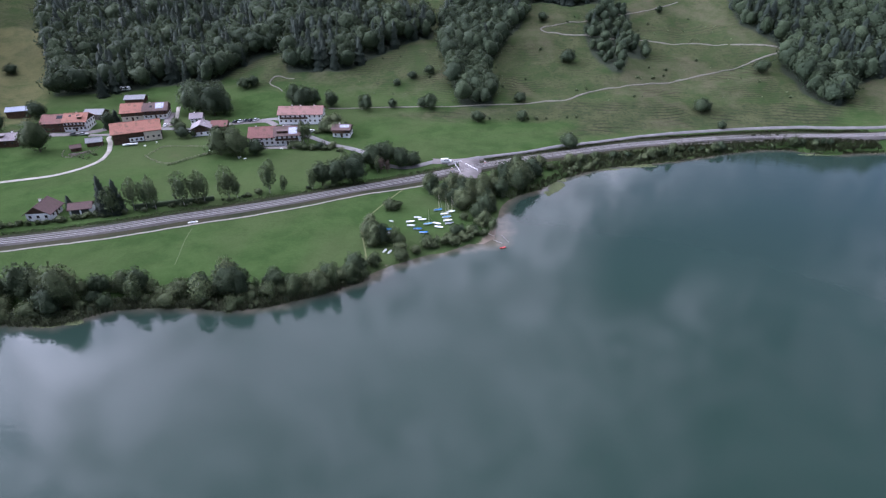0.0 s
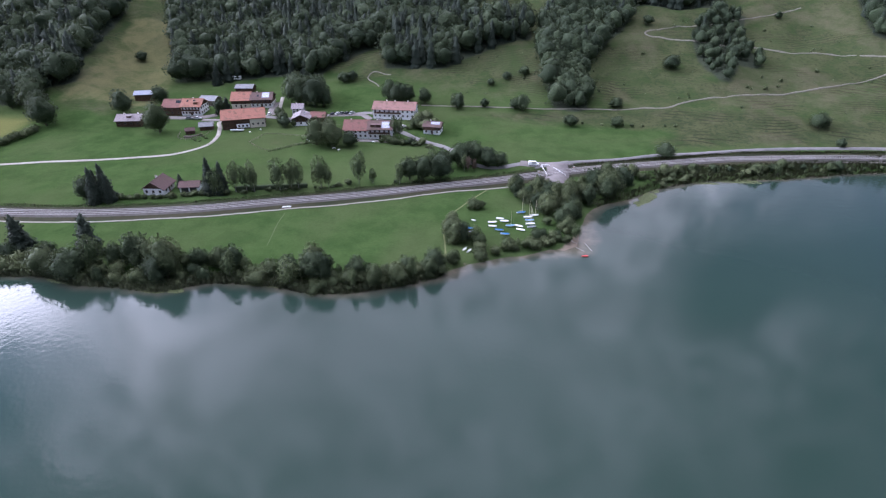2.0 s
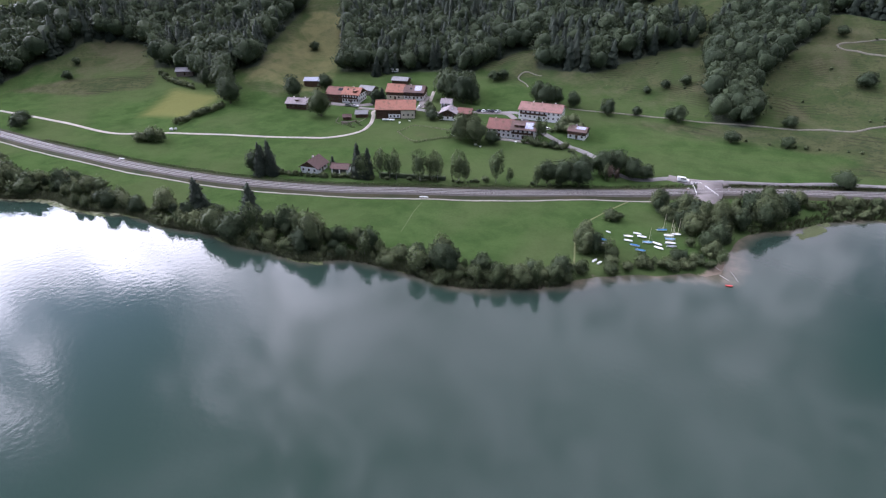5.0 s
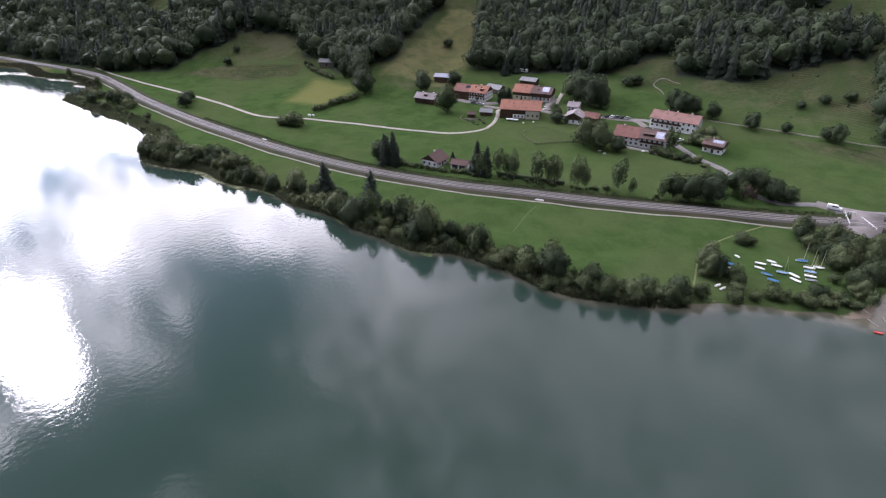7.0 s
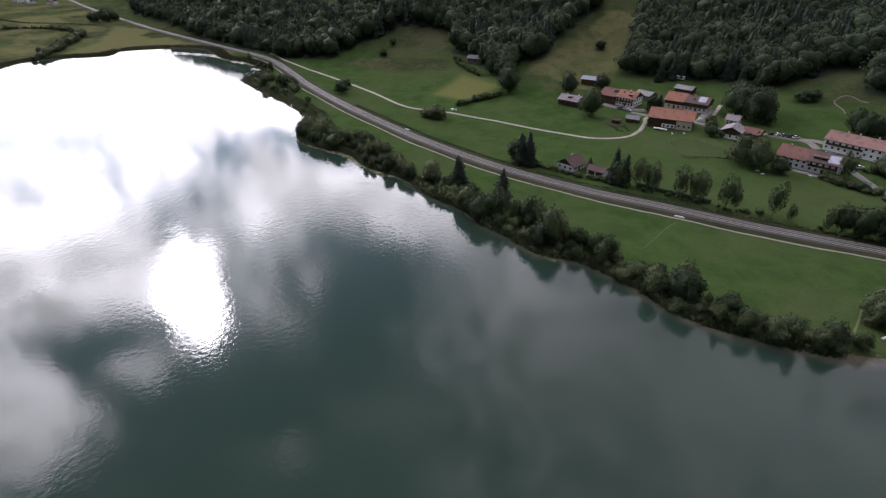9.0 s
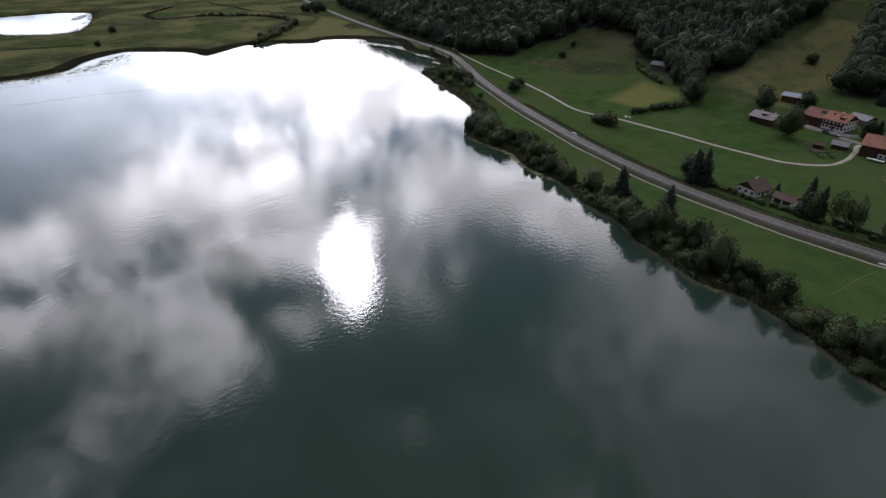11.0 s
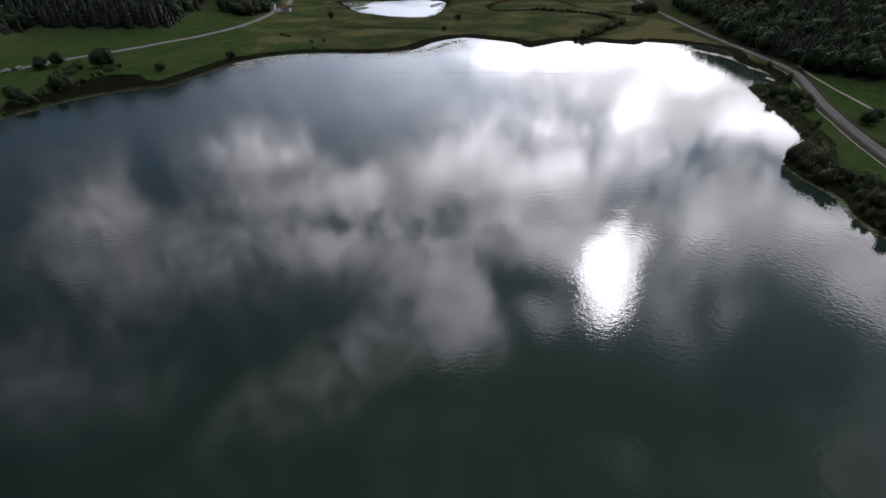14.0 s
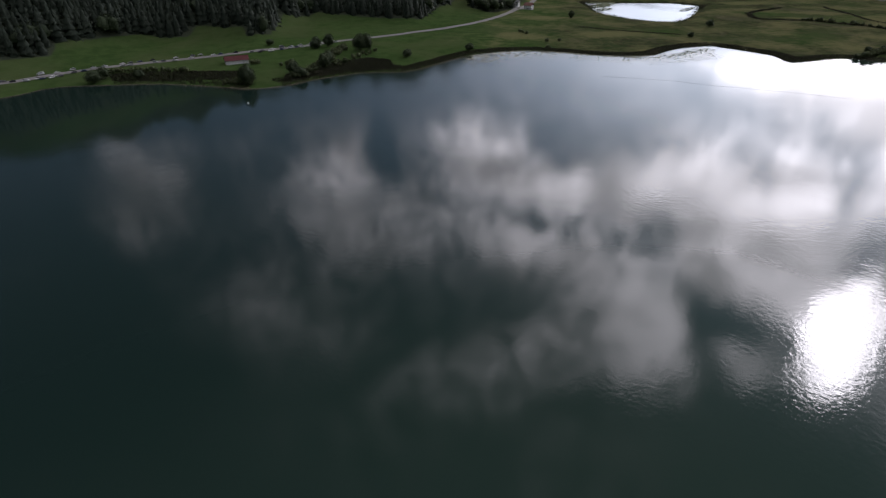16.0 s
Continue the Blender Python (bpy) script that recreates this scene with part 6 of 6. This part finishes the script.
def car(x, y, turn, colour, van=False, z=None, group="parked cars", where="parked on the roadside"):
    L, W, low = (5.2, 1.95, 2.2) if van else (4.3, 1.78, 1.22)
    c = thing("van" if van else "car", x, y, turn, (float(ground(x, y)) + .26) if z is None else z, f"{colour} {'van' if van else 'car'} {where}", "van" if van else "car", group)
    part("body", car_body(L, W, low, 0, van), CAR_PAINT[colour], c)
    part("cabin", car_cabin(L, W, low, 0, van), CAR_PAINT[colour] if van else GLASS_PART, c, "" if van else "dark glazed cabin")
    part("roof", boxes((-L * .30, -W * .38, low * 1.18, L * .05, W * .38, low * 1.22), bevel=.02) if not van else boxes((-L * .2, -W * .5 - .01, low * .70, L * .24, W * .5 + .01, low * .88), bevel=.02), CAR_PAINT[colour] if not van else PANE, c)
    for u in (-.32, .32):
        for v in (-1, 1):
            wh = part("wheel", tube(bmesh.new(), (u * L, v * W * .5, .30), (u * L, v * (W * .5 - .2), .30), .31, .31, 10), DARK, c)
            part("rim", tube(bmesh.new(), (u * L, v * (W * .5 + .01), .30), (u * L, v * (W * .5 - .04), .30), .18, .18, 8), STEEL, wh)
    for v in (-1, 1):
        part("headlight", boxes((L * .485, v * W * .38 - .16, low * .50, L * .508, v * W * .38 + .16, low * .60)), WHITE, c)
    return c


CARS = random.Random(4)
west_line = smooth_line(WEST, 1.0)
for x, y in ((-165, -520), (-178, -513), (-193, -523), (-186, -511), (-197, -510), (-217, -521), (-213, -511), (-220, -509.5), (-252, -508), (-248, -501), (-254, -499), (-265, -503), (-275, -500), (-272, -491), (-279, -489), (-292, -491),
             (-286, -483), (-312, -483), (-318, -472), (-355, -448), (-366, -446), (-378, -447), (-382, -439), (-396, -441), (-410, -440), (-417, -435), (-421, -429), (-430, -425), (-345, -452), (-350, -446), (-360, -442), (-372, -440), (-388, -437), (-392, -433), (-402, -431), (-408, -427), (-386, -444), (-170, -516), (-204, -519), (-230, -513), (-238, -510), (-258, -506), (-300, -479), (-306, -486), (-324, -470), (-336, -463), (-178, -511), (-188, -508.5), (-194, -506.5), (-200, -506)):
    i = int(np.argmin(np.hypot(*(west_line - np.array((x, y))).T)))
    d = west_line[min(i + 1, len(west_line) - 1)] - west_line[max(i - 1, 0)]
    car(x, y, math.degrees(math.atan2(d[1], d[0])) + CARS.choice((0, 180)) + CARS.uniform(-4, 4), CARS.choice(("white", "white", "silver", "black", "dark blue", "grey", "silver")), CARS.random() < .12, group="cars along the lake road")
for x, y, turn, col in ((-121, 316, 70, "black"), (-118.3, 317, 72, "white"), (-115.6, 318, 70, "grey"), (-112.8, 318.6, 74, "black"), (-110, 319.2, 70, "silver"), (-141, 301, 20, "silver"), (-160, 311, 100, "white"), (-74, 302, 60, "white"), (-199, 296.5, 10, "silver"), (-204, 296, 12, "grey")):
    car(x, y, turn, col, group="cars in the village", where="parked in the village")
car(1.7, 260.2, 5, "white", True, group="cars at the crossing", where="standing on the forecourt by the crossing")


# ---- boats ----
def hull_bmesh(L, W, D, keel=True):
    """A dinghy hull: stations from stern to stem, open on top."""
    bm = bmesh.new()
    st = []
    n = 8
    for i in range(n):
        t = i / (n - 1)
        b = W / 2 * (math.sin(math.pi * (.30 + .70 * (1 - t))) ** .7 if t > .02 else .78)
        b = max(b * (1 - max(0, t - .55) ** 2 * 3.2), .03)
        d = D * (1 - .35 * t * t)
        top = D + .12 * t * t
        st.append([bm.verts.new((L * (t - .5), y, z)) for y, z in ((-b, top), (-b * .92, top - d * .5), (-b * .45, top - d * .92), (0, top - d), (b * .45, top - d * .92), (b * .92, top - d * .5), (b, top))])
    for a, b in zip(st, st[1:]):
        for k in range(6):
            bm.faces.new((a[k], b[k], b[k + 1], a[k + 1]))
    bm.faces.new(st[0])
    bmesh.ops.recalc_face_normals(bm, faces=bm.faces)
    return bm


def deck_bmesh(L, W, D, crown):
    bm = bmesh.new()
    rows = []
    n = 8
    for i in range(n):
        t = i / (n - 1)
        b = W / 2 * (math.sin(math.pi * (.30 + .70 * (1 - t))) ** .7 if t > .02 else .78)
        b = max(b * (1 - max(0, t - .55) ** 2 * 3.2), .03)
        top = D + .12 * t * t + .015
        rows.append([bm.verts.new((L * (t - .5), y, z)) for y, z in ((-b * 1.03, top), (-b * .4, top + crown * .8), (0, top + crown), (b * .4, top + crown * .8), (b * 1.03, top))])
    for a, b in zip(rows, rows[1:]):
        for k in range(4):
            bm.faces.new((a[k], b[k], b[k + 1], a[k + 1]))
    bmesh.ops.recalc_face_normals(bm, faces=bm.faces)
    return bm


def boat(x, y, turn, hull, cover, L=4.4, mast=0.0, flipped=False, z=None, label="white sailing dinghy laid up on the grass", name="dinghy", tilt=0.0):
    L = L * .74
    W, D = L * .36, .46
    b = thing(name, x, y, turn, (float(ground(x, y)) + .06) if z is None else z, label, "boat", "boats on the meadow")
    if tilt:
        b.matrix_basis = b.matrix_basis @ pose(0, 0, .1, tilt, 0, 0)
    if flipped:
        b.matrix_basis = b.matrix_basis @ pose(0, 0, D + .15, 180, 0, 0)
    part("hull", hull_bmesh(L, W, D), hull, b)
    part("cover" if cover is not hull else "deck", deck_bmesh(L, W, D, .28 if cover is not hull else .06), cover, b, "" if cover is hull else "stretched boat cover")
    part("gunwale", boxes((-L * .48, -W * .40, D - .02, L * .1, -W * .36, D + .06), (-L * .48, W * .36, D - .02, L * .1, W * .40, D + .06)), hull, b)
    if mast:
        part("mast", tube(bmesh.new(), (L * .12, 0, D), (L * .10, 0, D + mast), .085, .06, 6), MAST, b, "bare aluminium mast")
        part("boom", tube(bmesh.new(), (L * .10, 0, D + .7), (-L * .42, 0, D + .65), .06, .05, 6), MAST, b)
        part("stay", tube(bmesh.new(), (L * .10, 0, D + mast * .9), (L * .48, 0, D + .1), .012, .012, 4), STEEL, b)
    return b


blue_l = "dinghy under a bright blue cover on the grass"
for x, y, turn, hull, cover, L, mast, flip, lab in (
        (-13.0, 195.8, 8, WHITE, WHITE, 4.6, 0, False, ""), (-12.6, 192.8, 6, WHITE, WHITE, 4.4, 0, True, "upturned white dinghy hull on the grass"), (-10.2, 199.8, 5, WHITE, WHITE, 4.2, 0, True, "upturned white dinghy hull on the grass"),
        (-8.3, 197.6, 2, WHITE, WHITE, 4.6, 0, False, ""), (-9.8, 189.9, -6, WHITE, BLUE, 4.6, 0, False, blue_l), (-7.4, 187.2, -4, WHITE, BLUE, 4.8, 0, False, blue_l), (-5.9, 194.0, 10, WHITE, SKYBLUE, 4.6, 6.0, False, "dinghy with a pale blue cover and bare mast"),
        (-2.0, 206.8, 20, WHITE, BLUE, 5.0, 7.0, False, "sailing boat with a blue cover and bare mast"), (.9, 203.2, 12, WHITE, WHITE, 4.8, 6.8, False, "white sailing dinghy with a bare mast"),
        (1.6, 200.4, 8, WHITE, SKYBLUE, 4.8, 6.5, False, "white dinghy with a pale blue deck and mast"), (2.0, 197.4, 10, WHITE, WHITE, 4.8, 6.6, False, "white sailing dinghy with a bare mast"), (2.6, 194.9, 10, WHITE, GREYTARP, 4.6, 0, False, "dinghy under a grey cover on the grass"),
        (-2.4, 194.6, -24, WHITE, WHITE, 4.8, 0, False, ""), (-1.6, 191.8, -20, WHITE, WHITE, 4.8, 0, False, ""), (3.4, 205.6, 14, WHITE, WHITE, 4.6, 6.6, False, "white sailing dinghy with a bare mast"),
        (-21.4, 189.2, 4, SKYBLUE, BLUE, 4.2, 0, False, blue_l), (-20.9, 186.6, 3, WHITE, GREYTARP, 4.2, 0, False, "dinghy under a grey cover beside the trees"), (-20.3, 184.1, 3, WHITE, WHITE, 4.2, 0, False, "white dinghy beside the trees"),
        (-21.2, 174.0, 70, WHITE, WHITE, 3.8, 0, True, "upturned white dinghy between the shrubs"), (-19.4, 173.2, 70, WHITE, WHITE, 3.8, 0, True, "upturned white dinghy between the shrubs"),
        (-15.6, 180.8, 110, WHITE, WHITE, 3.0, 0, True, "small upturned white boat at the meadow's edge"), (-20.6, 196.4, 150, WHITE, WHITE, 2.8, 0, True, "small upturned white boat at the meadow's edge"), (-14.8, 177.0, 120, WHITE, WHITE, 2.6, 0, True, "small upturned white boat at the meadow's edge")):
    boat(x, y, turn, hull, cover, L, mast, flip, label=lab or "white sailing dinghy laid up on the grass")
boat(22.3, 177.6, 12, RED, RED, 3.2, 0, z=-.18, label="red rowing boat moored off the gravel beach", name="rowing_boat")
for x0, y0, x1, y1 in ((17.4, 188.2, 19.6, 186.0), (19.3, 183.6, 22.2, 181.0), (22.8, 187.4, 25.0, 181.6)):
    l_ = thing("pole", x0, y0, 0, max(.1, float(ground(x0, y0))) + .12, "bleached timber pole lying on the beach", "pole", "poles on the beach")
    part("log", tube(bmesh.new(), (0, 0, 0), (x1 - x0, y1 - y0, -.02), .10, .07, 8), PALE_BARK, l_)

# ---- small things ----
for x, y, s in ((-273.6, 216.6, 1.0), (-272.2, 218.4, .8), (-274.8, 218.0, .7)):
    q_ = thing("wrapped_bale", x, y, 20 * s, None, "white film-wrapped hay bale beside the lane", "hay bale", "wrapped bales")
    part("roll", tube(bmesh.new(), (-.75 * s, 0, .72 * s), (.75 * s, 0, .72 * s), .74 * s, .74 * s, 12), WHITE, q_)
for x, y in ((-266.0, 168.0), (-262.0, 174.0), (-147.0, 182.0), (-99.0, 194.6)):
    q_ = thing("cable_trough", x, y, 8 if x < -200 else 18, None, "pale concrete slabs stacked beside the railway", "concrete slabs", "slabs by the railway")
    part("slab", boxes((-1.9, -.30, .15, 1.9, .30, .42), bevel=.03), WHITE, q_)
    part("slab", boxes((-1.4, -.26, .42, 1.6, .26, .6), bevel=.03), WHITE, q_)
by = thing("buoy", -236.5, -322.5, 0, 0, "small yellow-white mooring buoy on the lake", "buoy")
part("float", tube(bmesh.new(), (0, 0, -.2), (0, 0, .7), .75, .55, 10), WHITE, by)
part("top_mark", tube(bmesh.new(), (0, 0, .7), (0, 0, 1.5), .12, .08, 6), CAR_PAINT["silver"], by)
fl = smooth_line([(-452, -150), (-466.6, -101.6), (-468.5, -72.4), (-477.8, -15.7), (-480, 20.8)], 2.0)
tagged(strip("float_line", fl, [(-.045, .02), (-.03, .07), (.03, .07), (.045, .02)], GREYTARP, np.zeros(len(fl))), "thin dark line of floats across the lake", "float line")
# stream: glints of open water in the marsh
for name_, pts_ in (("stream", [(-712, 48), (-722, 53), (-735, 57)]), ("stream", [(-884, -92), (-892, -100), (-915, -108), (-940, -112), (-955, -111)])):
    tagged(strip(name_, smooth_line(pts_, 3), [(-1.6, .0), (-1.2, .14), (1.2, .14), (1.6, .0)], WATER, None, .1), "narrow stream winding through the marsh", "stream", kind="structure")


# ---- village yards, fences and clutter ----
for name_, pts_, w_ in (("farm_yard", [(-219, 297), (-207, 298), (-197, 302), (-192, 306)], 2.6), ("farm_yard", [(-196, 296), (-186, 297), (-176, 299)], 1.5), ("hotel_terrace", [(-100, 275.5), (-92, 276.8), (-84, 277.8), (-76, 278.6)], 1.6),
                        ("farm_yard", [(-159, 312), (-163, 322), (-166, 334)], 2.4), ("parking_yard", [(-124, 314.5), (-114, 316.5), (-104, 318.5), (-96, 312)], 1.8)):
    tagged(strip(name_, smooth_line(pts_, 1.5), [(-w_ - .3, -.3), (-w_, .24), (w_, .24), (w_ + .3, -.3)], PAVING, None, .05), "pale paved yard between the village houses", "yard", kind="structure")


def fence(points, step, tall, label):
    line = smooth_line(points, step)
    f_ = thing("field_fence", line[0][0], line[0][1], 0, None, label, "fence", "field fences")
    o = f_.matrix_basis.translation
    z = ground(line[:, 0], line[:, 1])
    for (x, y), h in zip(line, z):
        p_ = part("post", boxes((-.07, -.07, -.2, .07, .07, tall)), GREY_TIMBER, f_)
        p_.matrix_basis = pose(x - o.x, y - o.y, h - o.z, 0, 0, 20)
    for k in range(len(line) - 1):
        for h in (.5, .92):
            a, b = line[k], line[k + 1]
            part("rail", tube(bmesh.new(), (a[0] - o.x, a[1] - o.y, z[k] - o.z + tall * h), (b[0] - o.x, b[1] - o.y, z[k + 1] - o.z + tall * h), .05, .05, 4), GREY_TIMBER, f_)
    return f_


fence([(-150, 264), (-141.6, 257.1), (-133.8, 254.3), (-127.8, 260.2), (-121.6, 266.1), (-116.6, 270.1)], 2.6, 1.15, "weathered wooden fence round the paddock")
fence([(-150, 264), (-148, 271), (-146.3, 277.1), (-134, 278), (-122.2, 277.3)], 3.0, 1.1, "weathered wooden fence below the farm")
fence([(-196, 273), (-192, 264.5), (-184, 263), (-180, 270), (-180, 280)], 2.6, 1.0, "wooden fence round the field huts")
CLUT = random.Random(8)
for x, y, turn in ((-189, 268, 30), (-187, 266.5, 34), (-185.5, 269, 28), (-183.5, 271.5, 60)):
    l_ = thing("log_pile", x, y, turn, None, "small pile of weathered logs beside the hut", "log pile", "logs by the huts")
    for k, (v, h) in enumerate(((-.35, .18), (0, .18), (.35, .18), (-.17, .48), (.17, .48))):
        part("log", tube(bmesh.new(), (-1.6 + CLUT.uniform(-.2, .2), v, h), (1.6 + CLUT.uniform(-.2, .2), v, h), .17, .16, 7), GREY_TIMBER, l_)
cv = thing("caravan", -212.8, 373.0, 8, None, "white caravan at the edge of the wood", "caravan")
part("body", boxes((-3.4, -1.1, .6, 3.4, 1.1, 2.9), bevel=.25), WHITE, cv)
part("window_band", boxes((-2.6, -1.13, 1.6, 2.6, -1.05, 2.2), bevel=.02), PANE, cv, "dark window band")
for u in (-.5, .5):
    part("wheel", tube(bmesh.new(), (u, -1.0, .35), (u, 1.0, .35), .35, .35, 10), DARK, cv)
for x, y, s in ((-166.9, 280.2, 1.0), (-163.5, 280.9, .8)):
    w_ = thing("boat_trailer", x, y, 25, None, "long white covered trailer beside the barn", "trailer", "trailers by the barn")
    part("cover", boxes((-2.2 * s, -.6, .5, 2.2 * s, .6, 1.25), bevel=.15), WHITE, w_)
    part("wheel", tube(bmesh.new(), (0, -.65, .32), (0, .65, .32), .32, .32, 10), DARK, w_)
for x, y in ((-157, 279), (-153, 284), (-119.8, 272), (-102, 262.6), (-98.5, 260.5), (-84, 275)):
    b_ = thing("garden_table", x, y, CLUT.uniform(0, 180), None, "small white garden table on the grass", "table", "garden tables")
    part("tabletop", boxes((-.7, -.45, .68, .7, .45, .74), bevel=.02), WHITE, b_)
    for u in (-.6, .6):
        for v in (-.36, .36):
            part("leg", boxes((u - .04, v - .04, 0, u + .04, v + .04, .68)), WHITE, b_)
